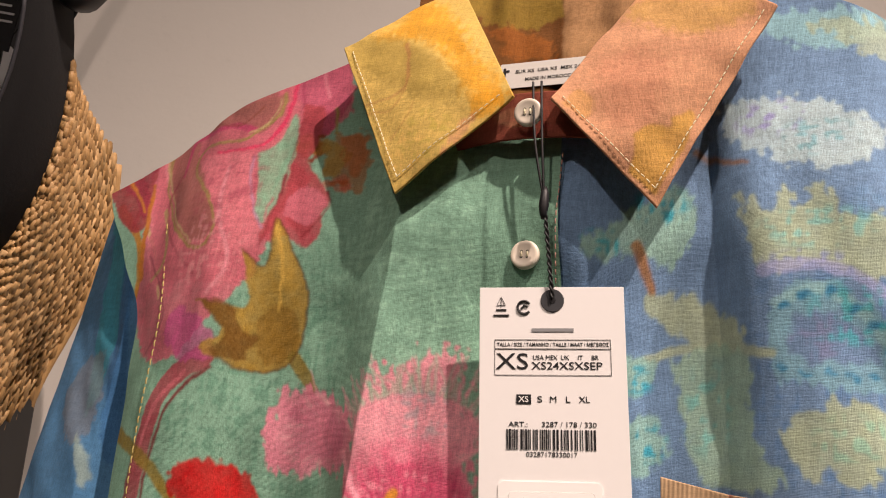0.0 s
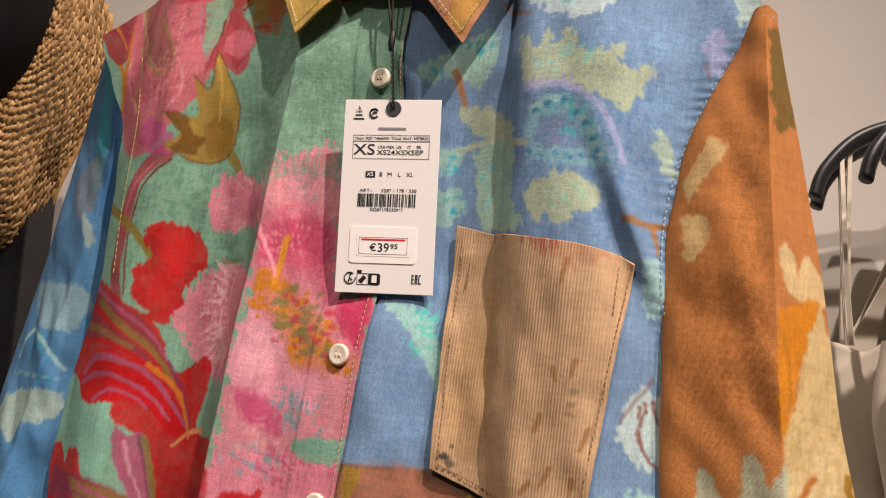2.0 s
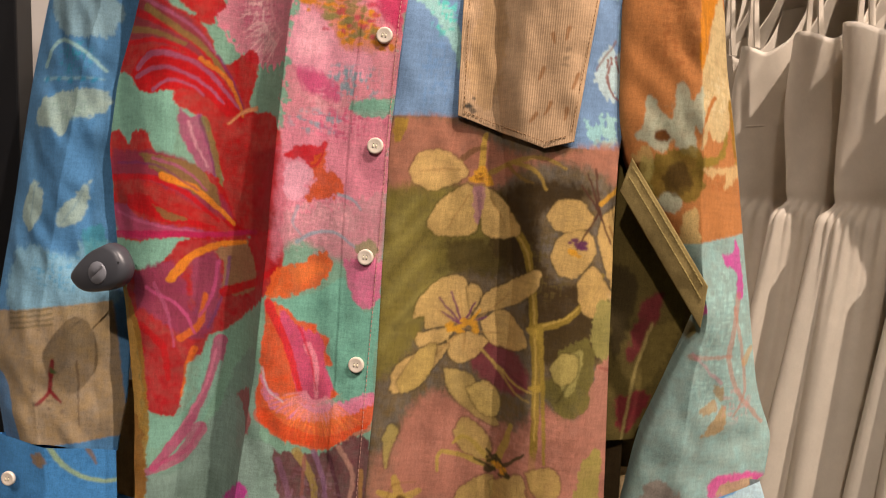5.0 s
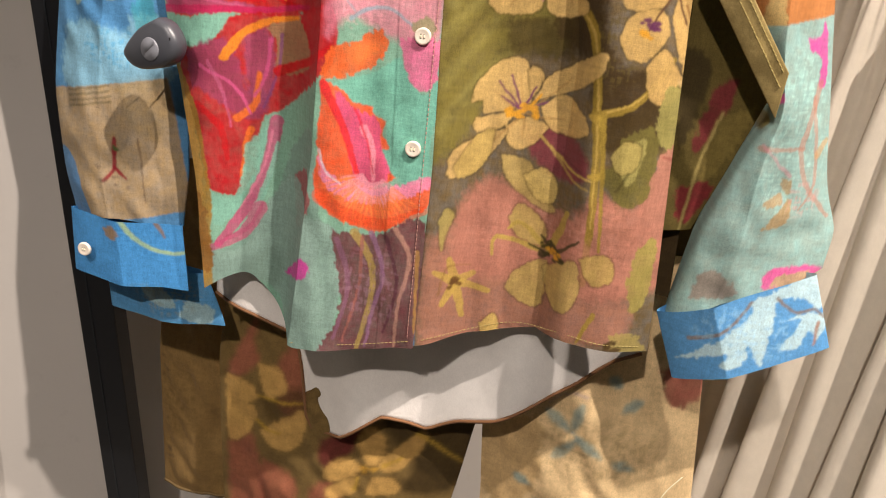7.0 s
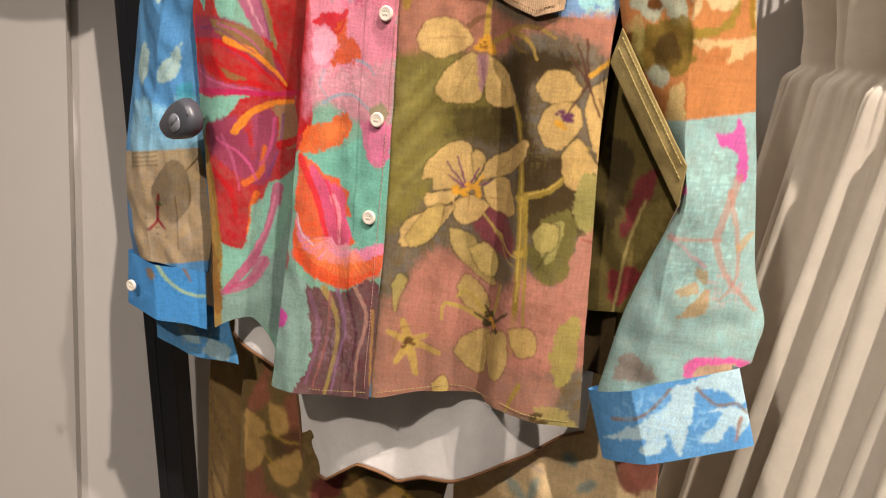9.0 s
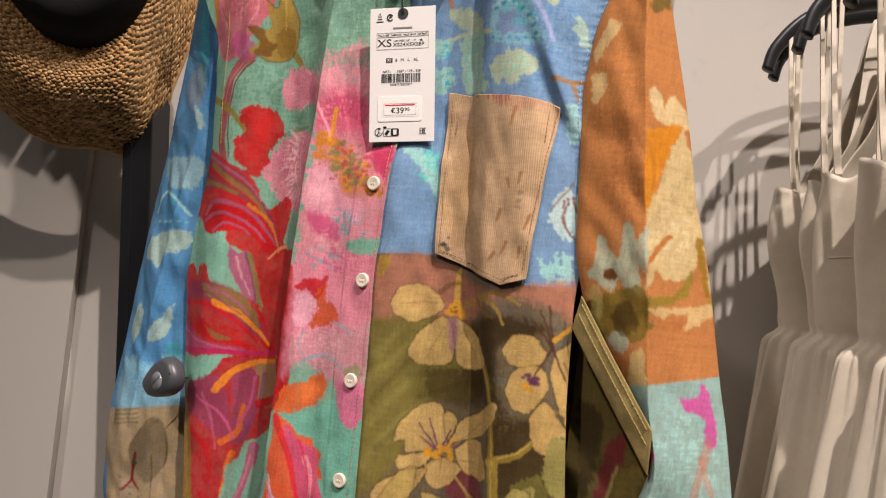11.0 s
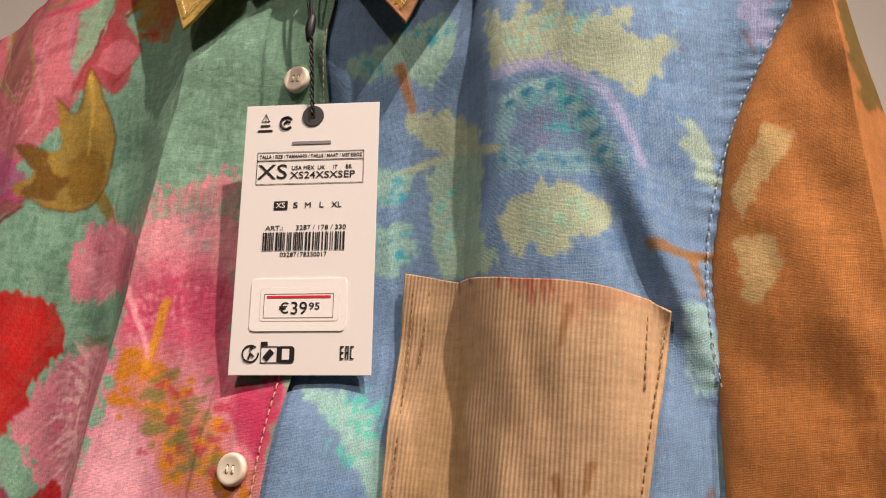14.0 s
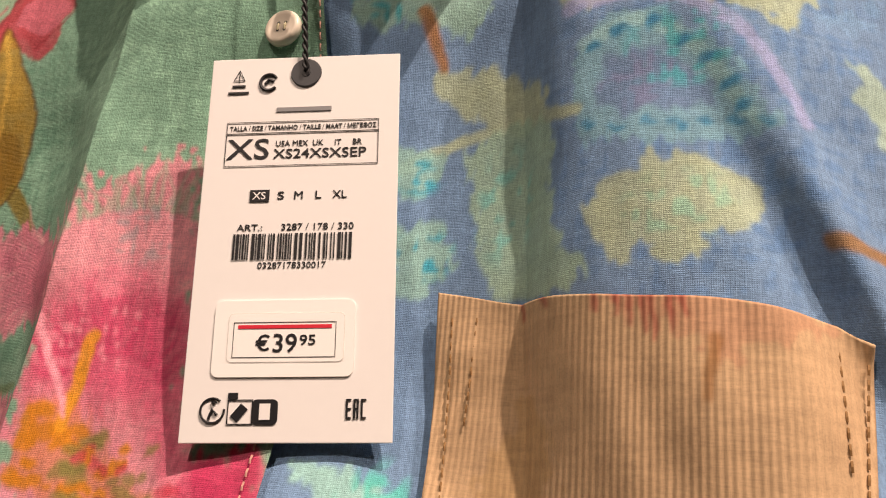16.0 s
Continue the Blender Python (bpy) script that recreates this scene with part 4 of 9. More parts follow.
    k.shape('d0602c', 0.12, (-4.3, 121), (-3.1, 121.8), (-3.2, 120.7), (-2.4, 120.4), (-1.7, 119.2), (-3.3, 118.5), (-4.4, 118.6), (-3.8, 119.9), fringe=0.31)
    k.shape('dfa8b8', 0.12, (-5.8, 120.9), (-4.6, 120.9), (-3.9, 120.2), (-4.5, 119.4), (-4.1, 119.1), (-5, 118.2), (-5.8, 118.9), fringe=0.12)
    k.stroke('c83a3c', 0.23, (-4.1, 120.7), (-3.5, 121.2), (-3.1, 122.4), end=0.12)
    k.stroke('8aa8b4', 0.31, (-4.6, 115.5), (-3.5, 116.2), (-1.9, 116.3), (-0.5, 115.5), full=0.8, end=0.16)
    k.stroke('8aa8b4', 0.27, (-2, 119), (-0.9, 118.7), (-0.3, 118.1), full=0.8, end=0.13)
    k.stroke('8aa8b4', 0.23, (-4.8, 117.9), (-5, 116.7), (-4.4, 116), full=0.6, end=0.12)
    k.shape('80b09c', 0.11, (-1.6, 125.1), (-0.3, 125.6), (1.2, 125.4), (1.1, 124.6), (-1, 124.4), fringe=0.19)
    k.shape('d96c30', 0.12, (-6.4, 112.3), (-5.9, 113.4), (-4.4, 113.9), (-3.4, 114.6), (-2.5, 114.9), (-2.1, 114.1), (-2.4, 113.1), (-3.9, 112), (-5.3, 111.5), (-6.5, 111.5), fringe=0.24)
    k.shape('e08848', 0.12, (-4.8, 113.5), (-3, 114.2), (-2.7, 113.5), (-4.3, 112.6), full=0.5, edge=0.31, fringe=0.23)
    k.shape('7cb6a4', 0.08, (-6.2, 110.9), (-4.3, 111.6), (-2.4, 112.4), (-1.1, 113.3), (-0.3, 112.3), (0.5, 111.2), (1.3, 111.7), (1.6, 116.2), (2, 111.4), (1.5, 108.3), (1.6, 104.6), (-0.6, 105.1), (-1.9, 106.7), (-1.6, 107.9), (-2.2, 109.3), (-3.7, 109.5), (-5.2, 109.8), fringe=0.12)
    k.shape('d4789a', 0.11, (-1.3, 114.5), (1.4, 114.8), (1.5, 112.5), (0.9, 111.4), (0.2, 111.5), (-0.5, 112.2), fringe=0.19)
    k.shape('7d8a5c', 0.11, (-0.5, 115.6), (0.5, 116.1), (1.1, 115.7), (0.9, 115), (-0.2, 115.1), full=0.8, fringe=0.23)
    k.shape('de6030', 0.12, (-6.4, 111.4), (-5, 110.8), (-4, 109.9), (-3, 109.9), (-2.8, 109.2), (-1.8, 108.9), (-2, 108.1), (-1.4, 107.2), (-2, 106.8), (-1.1, 105.4), (-0.6, 105.1), (-2.3, 104.2), (0.2, 104.6), (1.8, 105.4), (1.9, 103.7), (0.3, 102.3), (-1.6, 101), (-3.7, 101.1), (-5.6, 101.9), (-6.7, 103.4), (-6.5, 106.8), fringe=0.16)
    k.shape('cf5f84', 0.12, (-5.2, 110.7), (-4, 109.6), (-2.3, 108.8), (-2, 107.3), (-1.2, 105.4), (-2.3, 104.2), (-3.6, 104.6), (-4.4, 107), (-5.3, 109), fringe=0.16)
    k.stroke('d8383c', 0.69, (-6.2, 110.9), (-5.1, 109), (-4.3, 107), (-3.6, 105), end=0.34)
    k.stroke('e596a4', 0.61, (-3.3, 108.2), (-2.6, 106.8), (-2.4, 104.7), end=0.3)
    k.stroke('d03048', 0.2, (-4, 109.5), (-3.1, 107.5), (-2.4, 105.2), full=0.8, end=0.1)
    k.shape('d88aa6', 0.12, (-6.6, 106.3), (-5.6, 104.9), (-4.3, 104.3), (-2.3, 104.1), (0.1, 104.9), (1.7, 105.6), (1.8, 104.9), (0.2, 103.9), (-2.2, 103), (-4.4, 103.1), (-5.9, 104), fringe=0.25)
    k.fan('e88a4c', (-2.4, 105.2), (1.71, 4.48), (195, 335), 50, 0.2, 15, full=0.7)
    k.fan('e4a0ac', (-2.4, 105.2), (0.81, 2.52), (195, 335), 40, 0.2, 16, full=0.6)
    k.stroke('dc4e1c', 1.17, (-6.2, 103), (-4.1, 101.9), (-1.6, 101.6), (1.5, 103.1), full=0.55, end=0.58)
    k.stroke('c8cfd4', 0.21, (-6.4, 106.4), (-5.8, 104.9), (-4.7, 104.1), full=0.7, end=0.1)
    k.shape('8aa298', 0.14, (-7.2, 101.2), (-4.8, 100.5), (-4, 97.2), (-5.5, 90.1), (-8.7, 90.2), (-9.1, 96.2), fringe=0.14)
    k.shape('c2489a', 0.14, (-7.4, 98), (-6.8, 97.3), (-7.1, 96.4), (-9.6, 95.5), fringe=0.09)
    k.shape('74464a', 0.13, (-5.2, 100.5), (-1.9, 100.7), (1.7, 102.1), (2.1, 92.5), (-5.6, 90.1), (-4.2, 94.2), fringe=0.22)
    k.stroke('b09a5a', 0.66, (-3.5, 100.6), (-2.1, 98.6), (-1.9, 95.8), (-2.8, 91.3), full=0.85, end=0.33)
    k.stroke('94708c', 0.44, (-2.2, 100.8), (-1.1, 97.9), (-1.7, 94.8), (-2.1, 91.7), full=0.85, end=0.22)
    k.stroke('b08a7a', 0.39, (-0.4, 101.4), (0.8, 99.4), (0.2, 95.4), (0.1, 92), full=0.85, end=0.19)
    k.stroke('8a6478', 0.49, (-4.7, 99.9), (-3.7, 96.3), (-4.6, 91.9), full=0.85, end=0.24)
    k.stroke('b08a50', 0.34, (1.3, 99.9), (1.6, 93.6), full=0.85, end=0.17)
    k.stroke('5c3440', 0.35, (-1.1, 100.7), (0, 97.3), (-0.8, 93.1), full=0.85, end=0.17)
    k.stroke('a06a60', 0.31, (-2.9, 100.3), (-2.9, 96.4), (-3.9, 91.8), full=0.85, end=0.15)
    k.flecks('9a7a86', (-2, 96.7), (3.12, 4.01), 0.5, 17)
    k.shape('9a7a34', 0.15, (-21.6, 113.2), (-19.9, 113.6), (-17.9, 110.4), (-16.2, 107.8), (-15.3, 101.9), (-15.3, 96.7), (-15.1, 91.6), (-17.5, 90.8), smooth=False)
    k.shape('c29a52', 0.3, (-18.8, 108.2), (-16.8, 107.6), (-15.8, 101.7), (-16.4, 99.5), (-18.6, 104.1), full=0.7)
    k.shape('7a4a22', 0.3, (-17.5, 98.1), (-16.3, 101.6), (-15.3, 97.8), (-15.5, 94.6), full=0.6)
    k.shape('85ab97', 0.1, (-1.6, 150.7), (2.2, 150.3), (3, 140.6), (-0.4, 140.6))


def body_right_print(k):
    k.flecks('86b0d2', (13.8, 145.7), (3.6, 3.33), 0.5, 3)
    k.flecks('5c86b4', (11.6, 141.2), (5.31, 6.9), 0.5, 5)
    k.flecks('6a94c0', (4, 127.6), (1.68, 3.36), 0.4, 6)
    k.shape('9cc8cc', 0.13, (7.5, 155), (11.8, 154.8), (12.8, 153.9), (11.1, 153), (9, 153.7), full=0.8, fringe=0.36)
    k.shape('b0bca2', 0.13, (10, 154.3), (12.2, 154.3), (13.3, 153.4), (13, 152.3), (11.6, 152.9), full=0.8, fringe=0.48)
    k.stroke('a9b098', 0.55, (13.4, 152.4), (13.9, 151.3), (15.5, 150.9), (17.1, 151.1), end=0.38)
    k.shape('b4c8c0', 0.12, (17.5, 149.4), (18.4, 150.3), (19.3, 148.6), (18.1, 147.9), full=0.85, fringe=0.37)
    k.shape('b8ccd0', 0.16, (7, 151.1), (8.8, 151.1), (10.7, 150.5), (12.2, 149.4), (11.7, 148.3), (10, 147.9), (8.3, 148.7), (6.9, 150.2), fringe=0.38)
    k.flecks('9c96cc', (8.6, 150.2), (1.52, 1.03), 0.8, 3)
    k.flecks('7ab4c0', (10.1, 149.2), (1.62, 1), 0.7, 6)
    k.stroke('a07a58', 0.25, (6, 149.4), (7, 148.7), (7.8, 148.4), end=0.13)
    k.shape('b0bca2', 0.12, (7.5, 147.4), (8.5, 146.3), (8.9, 147.2), (9.6, 146.5), (10.2, 147.3), (10.9, 146.1), (12, 146), (12.9, 146.7), (12.8, 145.5), (13.4, 145.2), (14.2, 145.7), (13.9, 144.2), (13.6, 143.3), (13.2, 143), (12.5, 143.6), (11.1, 144), (9.6, 144.3), (8.2, 144.3), fringe=0.33)
    k.flecks('86c4c0', (10, 145.7), (2.25, 0.96), 0.75, 7)
    k.flecks('8c98c8', (9.6, 144.5), (1.67, 0.5), 0.7, 8)
    k.stroke('a6aace', 0.48, (8.3, 144.2), (10.2, 144.3), (12, 143.3), (12.9, 141.9), (13.5, 140.5), full=0.8, end=0.25)
    k.shape('86b0bc', 0.08, (8.6, 143.1), (9, 143.6), (10, 143.8), (11.5, 143), (12.4, 141.5), (13, 140.4), (10.9, 140.3), (8.7, 140.7), full=0.85, fringe=0.31)
    k.shape('7288ac', 0.08, (9.2, 142.5), (10.3, 142.8), (11.2, 142.1), (11.5, 141.2), (9.3, 141.2), edge=0.16, full=0.85, fringe=0.3)
    k.stroke('9cc4c4', 0.42, (8.7, 143.1), (10, 143.5), (11.2, 142.8), (12, 141.4), (12.5, 140.6), full=0.75, end=0.28)
    k.dabs('3f8cb0', (8.9, 143), (0.17, 0.14), 0.14, 4, 41, full=0.8)
    k.dabs('3f8cb0', (9.5, 143.3), (0.17, 0.14), 0.14, 4, 41, full=0.8)
    k.dabs('3f8cb0', (10.3, 143.4), (0.16, 0.14), 0.14, 4, 41, full=0.8)
    k.dabs('3f8cb0', (11, 142.9), (0.16, 0.14), 0.14, 4, 41, full=0.8)
    k.dabs('3f8cb0', (11.5, 142.3), (0.16, 0.13), 0.13, 4, 41, full=0.8)
    k.dabs('3f8cb0', (11.9, 141.6), (0.16, 0.13), 0.13, 4, 41, full=0.8)
    k.dabs('3f8cb0', (12.2, 141), (0.16, 0.13), 0.13, 4, 41, full=0.8)
    k.dabs('3f8cb0', (8.9, 140.9), (0.14, 0.08), 0.11, 3, 42, full=0.8)
    k.dabs('3f8cb0', (9.6, 140.8), (0.13, 0.08), 0.11, 3, 42, full=0.8)
    k.dabs('3f8cb0', (10.3, 140.8), (0.13, 0.08), 0.11, 3, 42, full=0.8)
    k.dabs('3f8cb0', (10.9, 140.7), (0.13, 0.08), 0.11, 3, 42, full=0.8)
    k.dabs('3f8cb0', (11.5, 140.7), (0.13, 0.08), 0.11, 3, 42, full=0.8)
    k.dabs('3f8cb0', (12.1, 140.7), (0.13, 0.08), 0.11, 3, 42, full=0.8)
    k.dabs('3f8cb0', (12.7, 140.6), (0.13, 0.08), 0.1, 3, 42, full=0.8)
    k.flecks('44b0b8', (10.9, 142.7), (1.62, 1.35), 0.7, 43)
    # ---- unseen housings added at the key and fill spots ----
    k.flecks('8a86a8', (10.1, 141.9), (1.35, 0.97), 0.5, 44)
    k.shape('a9c0b2', 0.08, (14.5, 142.4), (15.1, 142.1), (15.6, 141.1), (15.8, 140.2), (15.3, 140.3), (14.8, 141.2), fringe=0.29)
    k.shape('b0bca2', 0.11, (9.1, 139.3), (10.4, 139.9), (12, 139.6), (12.7, 138.8), (12.4, 138.2), (11.5, 137.9), (10.7, 137.2), (10.1, 137.8), (9.6, 137.4), (8.9, 138.5), fringe=0.3)
    k.flecks('8fc4b0', (10.9, 138.7), (1.56, 1.04), 0.6, 9)
    k.shape('a0c4b8', 0.12, (2.1, 145.4), (3, 146.1), (3.7, 146.7), (5.1, 148), (6.1, 147.4), (6, 146.1), (5.1, 144.7), (4.1, 145.3), (3.1, 144.8), (2.4, 144.9), fringe=0.37)
    k.flecks('34a8bc', (4.8, 147.1), (1.23, 1.11), 0.9, 15)
    k.flecks('3fb0bc', (2.8, 145.4), (1.04, 0.67), 0.9, 16)
    k.stroke('a5794c', 0.43, (4, 145.4), (4.3, 144.5), (4.5, 143.7), end=0.24)
    k.shape('b0bca2', 0.09, (4.1, 143.6), (5.8, 143.7), (7.6, 142.4), (7.3, 141.6), (5.7, 142.1), (4.5, 142.9), fringe=0.27)
    k.stroke('b0bca2', 0.42, (3.6, 140.7), (4.6, 141.4), (6.1, 141.8), (8.6, 141.4), end=0.3)
    k.shape('a4c0ae', 0.09, (5.3, 141.2), (6.7, 141.9), (7.9, 141), (8, 138.7), (8.8, 137.2), (6.5, 137.3), (5.7, 139.1), fringe=0.32)
    k.flecks('7cc4c0', (6.5, 139.7), (1.03, 2.01), 0.7, 4)
    k.shape('9cc2ba', 0.09, (3.3, 141.2), (4.7, 141.3), (4.5, 140.3), (3.6, 139.9), fringe=0.33)
    k.flecks('35a8c0', (4, 140.6), (0.89, 0.71), 0.9, 17)
    k.shape('9cc2ba', 0.09, (3.5, 139), (4.9, 139.3), (4.9, 137.6), (3.8, 137.3), fringe=0.32)
    k.flecks('35a8c0', (4.4, 138.4), (0.99, 0.88), 0.9, 18)
    k.stroke('a07a48', 0.38, (13.9, 137.8), (15, 137.7), (16.3, 138.1), end=0.25)
    k.stroke('a07a48', 0.23, (15, 137.7), (15.3, 136.4), end=0.12)
    k.shape('a0c6c4', 0.08, (14.8, 136), (15.5, 135.9), (15.7, 133.7), (15.1, 133.8), full=0.85, fringe=0.28)
    k.shape('98c0c8', 0.08, (15.7, 132.2), (16.7, 132.8), (16.6, 130.9), (16, 130.3), full=0.8, fringe=0.28)
    k.shape('b8cccc', 0.07, (14.7, 129.5), (15, 130.2), (15.5, 130.3), (15.9, 127), (14.9, 127.4), (14.5, 128.3), fringe=0.27)
    k.stroke('8a6a60', 0.15, (15.6, 130.8), (15, 129.7), (14.5, 128.7), full=0.8, end=0.08)
    k.stroke('8a5a4c', 0.17, (15.2, 129.5), (15.2, 129), end=0.09)
    k.stroke('8a5a4c', 0.17, (15.4, 129.7), (15.5, 129.2), end=0.09)
    k.shape('9cc6c0', 0.09, (1.7, 132.9), (3.4, 132.8), (4.7, 131.8), (5.4, 129.9), (5.4, 128.1), (4.7, 129.8), (3.4, 131.6), fringe=0.26)
    k.flecks('5cc8bc', (4.1, 131.7), (1.13, 1.69), 0.85, 19)
    k.shape('b4acd0', 0.09, (16.3, 147.6), (17.2, 147.8), (17.4, 145.9), (16.7, 145.6), full=0.55, fringe=0.32)
    k.stroke('8a6a70', 0.2, (16.5, 146), (16.8, 145.1), full=0.6, end=0.1)
    k.stroke('8a5a50', 0.23, (16.4, 130.4), (15.5, 129.4), (15.3, 128.1), (16, 127.1), (16.7, 126.9), end=0.12)
    k.shape('b4cccc', 0.11, (15.6, 129.6), (16.4, 130.3), (16.9, 127.2), (16, 127.2), (15.4, 128.3), fringe=0.34)
    k.stroke('8a5a50', 0.19, (15.8, 129.5), (16, 128.8), end=0.09)
    k.stroke('8a5a50', 0.19, (16.2, 129.8), (16.4, 129), end=0.1)
    k.shape('98c4c4', 0.11, (14.1, 125.4), (14.8, 125.1), (15.1, 125.7), (15.6, 125.2), (15.1, 123.9), (14.4, 124.2), fringe=0.33)
    k.shape('a0c8c4', 0.11, (15.3, 125.9), (16.1, 125.6), (16.3, 124.2), (15.7, 123.8), fringe=0.34)
    k.shape('73603a', 0.05, (-1.5, 124.4), (1.5, 124.7), (5.8, 125), (9.6, 124.2), (13.6, 123.5), (16.3, 123.6), (17.3, 123.7), (23, 93.2), (2.4, 85.5), smooth=False, edge=0.03)
    k.shape('ae7a64', 0.12, (1.1, 124.4), (5.2, 124.8), (10.5, 122.8), (17.1, 124.1), (17.4, 121), (15.4, 122.1), (13.1, 122.4), (10.5, 122), (8.7, 120.5), (5.6, 120.2), (1.5, 119.7), edge=0.47, fringe=0.31)
    k.shape('a88a3a', 0.12, (1.4, 124.5), (2.4, 124.5), (2.2, 123.5), (1.6, 122.9), fringe=0.12)
    k.shape('80763a', 0.12, (1.1, 119.6), (4.1, 120.4), (8.7, 120.1), (10, 117.2), (9.2, 114.7), (6.1, 114), (4.2, 109.4), (2.9, 107.4), (1.3, 106.9), (1.3, 115.2), edge=0.47, fringe=0.31)
    k.stroke('989054', 0.78, (1.7, 115.2), (4.4, 118.4), full=0.45, edge=0.25, end=0.39)
    k.stroke('989054', 0.78, (2, 112.1), (4.8, 116.2), full=0.45, edge=0.25, end=0.39)
    k.stroke('989054', 0.79, (1.9, 108.9), (4.1, 112.8), full=0.45, edge=0.25, end=0.4)
    k.stroke('989054', 0.78, (2.1, 117.2), (3.4, 119.3), full=0.45, edge=0.25, end=0.39)
    k.stroke('989054', 0.79, (3.3, 111), (5.7, 114.3), full=0.45, edge=0.25, end=0.4)
    k.stroke('5c5228', 0.55, (2, 113.7), (4.1, 116.8), full=0.45, edge=0.2, end=0.27)
    k.stroke('5c5228', 0.55, (2.7, 110.2), (4.2, 112.2), full=0.45, edge=0.2, end=0.28)
    k.stroke('5c5228', 0.56, (5.3, 114.3), (8.7, 116), full=0.45, edge=0.2, end=0.28)
    k.stroke('5c5228', 0.55, (4.4, 115.8), (8.3, 116.8), full=0.45, edge=0.2, end=0.28)
    k.shape('47371a', 0.12, (8.2, 119.7), (11, 121.2), (15.3, 120.9), (14.1, 119.9), (11.9, 118.9), (12.1, 116.6), (13.6, 114.5), (16.3, 114.9), (16.5, 112.5), (14.3, 110.8), (12.1, 110.9), (11.3, 114.2), (10, 115.1), (8.7, 116.2), edge=0.43, fringe=0.31)
    k.shape('4a3c1e', 0.12, (5.5, 116.5), (7.9, 116.7), (10.1, 116.2), (10.3, 114.4), (8.1, 114.2), (6.1, 114.4), full=0.75, edge=0.47, fringe=0.32)
    k.shape('4f4020', 0.12, (12.3, 110.6), (16.5, 112.6), (16.5, 109.4), (14.5, 108.9), (12.7, 109.1), edge=0.31, fringe=0.23)
    k.flecks('6a5c30', (13.1, 115.7), (2.27, 3.41), 0.6, 23)
    k.shape('b07c6a', 0.13, (3.3, 97.8), (3.8, 103.6), (6.1, 105.8), (9, 104.4), (11.4, 104), (13.3, 106.1), (15.3, 105.6), (17.2, 109), (18.7, 109.7), (19.7, 100.2), edge=0.51, fringe=0.42)
    k.flecks('c49484', (9.3, 101.6), (6.67, 3.75), 0.5, 25)
    k.flecks('8f6450', (13.3, 103), (4.75, 3.56), 0.4, 26)
    k.shape('82444a', 0.12, (7.2, 109.6), (9.7, 109.9), (11.6, 108.8), (12.2, 107), (10.1, 106.2), (8.3, 107.6), edge=0.24, fringe=0.16)
    k.stroke('9a8438', 0.63, (9.9, 118.1), (11.1, 116.6), (11.7, 114.4), (12.3, 110.6), (12.8, 106.8), (13, 103), (13.1, 99.7), end=0.47)
    k.stroke('bfa55a', 0.19, (10.3, 117.6), (11.4, 115.9), (12, 112.9), (12.6, 108.7), (13, 103.8), end=0.1)
    k.stroke('9a8438', 0.54, (12.3, 111.3), (14.2, 112.1), (15.5, 113.6), (16.3, 115.3), end=0.38)
    k.stroke('bfa55a', 0.15, (12.6, 111.5), (14.4, 112.4), (15.7, 113.9), end=0.08)
    k.dabs('b39a48', (12.2, 111), (0.38, 0.31), 0.23, 4, 33)
    k.dabs('b39a48', (12.7, 107.2), (0.31, 0.23), 0.23, 4, 34)
    k.stroke('54441f', 0.23, (2.7, 121.1), (3.2, 122.2), (4.5, 122.7), (5.9, 122.2), (6.6, 121.2), (5.6, 120.4), (4.2, 119.9), (3.1, 120.3), (2.7, 121.1), full=0.45, end=0.23)
    k.shape('c6a96e', 0.08, (2.7, 121.1), (3.2, 122.2), (4.5, 122.7), (5.9, 122.2), (6.6, 121.2), (5.6, 120.4), (4.2, 119.9), (3.1, 120.3), fringe=0.08)
    k.stroke('54441f', 0.24, (4.1, 117.7), (4.9, 119.2), (6.4, 120.4), (7.3, 120), (7.6, 117.6), (6.9, 117), (5.1, 116.8), (4.4, 117.1), (4.1, 117.7), full=0.45, end=0.24)
    k.shape('c6a96e', 0.08, (4.1, 117.7), (4.9, 119.2), (6.4, 120.4), (7.3, 120), (7.6, 117.6), (6.9, 117), (5.1, 116.8), (4.4, 117.1), fringe=0.08)
    k.stroke('54441f', 0.23, (7.7, 120.5), (8.8, 120), (10.5, 118), (10.3, 117.3), (9, 117), (7.9, 117.5), (7.7, 120.5), full=0.45, end=0.23)
    k.shape('c6a96e', 0.08, (7.7, 120.5), (8.8, 120), (10.5, 118), (10.3, 117.3), (9, 117), (7.9, 117.5), fringe=0.08)
    k.shape('a8788a', 0.12, (7.1, 120.4), (7.9, 120.3), (7.8, 118.8), (7.6, 117.8), (7.2, 118.9), full=0.75, fringe=0.08)
    k.stroke('a58450', 0.16, (6.1, 121.5), (4.7, 121.4), (3.5, 121.1), full=0.7, end=0.08)
    k.stroke('a58450', 0.16, (6.8, 119.8), (6.1, 118.4), (5.5, 117.3), full=0.6, end=0.08)
    k.stroke('a58450', 0.16, (8.3, 119.7), (9.1, 118.6), (9.6, 117.6), full=0.6, end=0.08)
    k.stroke('c8a850', 0.51, (7.5, 121.2), (7.5, 122.7), (7.6, 124), end=0.31)
    k.stroke('a88e48', 0.39, (8.1, 121.4), (9.7, 122.3), (11.6, 122.7), (13.2, 122.1), full=0.9, end=0.2)
    k.stroke('a88e48', 0.35, (9.7, 122.3), (11.3, 121.8), (12.1, 120.6), end=0.17)
    k.stroke('8a7038', 0.31, (9.3, 122.1), (10.2, 121.3), (11.2, 121), full=0.8, end=0.16)
    k.stroke('6a5428', 0.47, (6.2, 122.3), (6.9, 122.9), (7.7, 123.1), full=0.6, end=0.23)
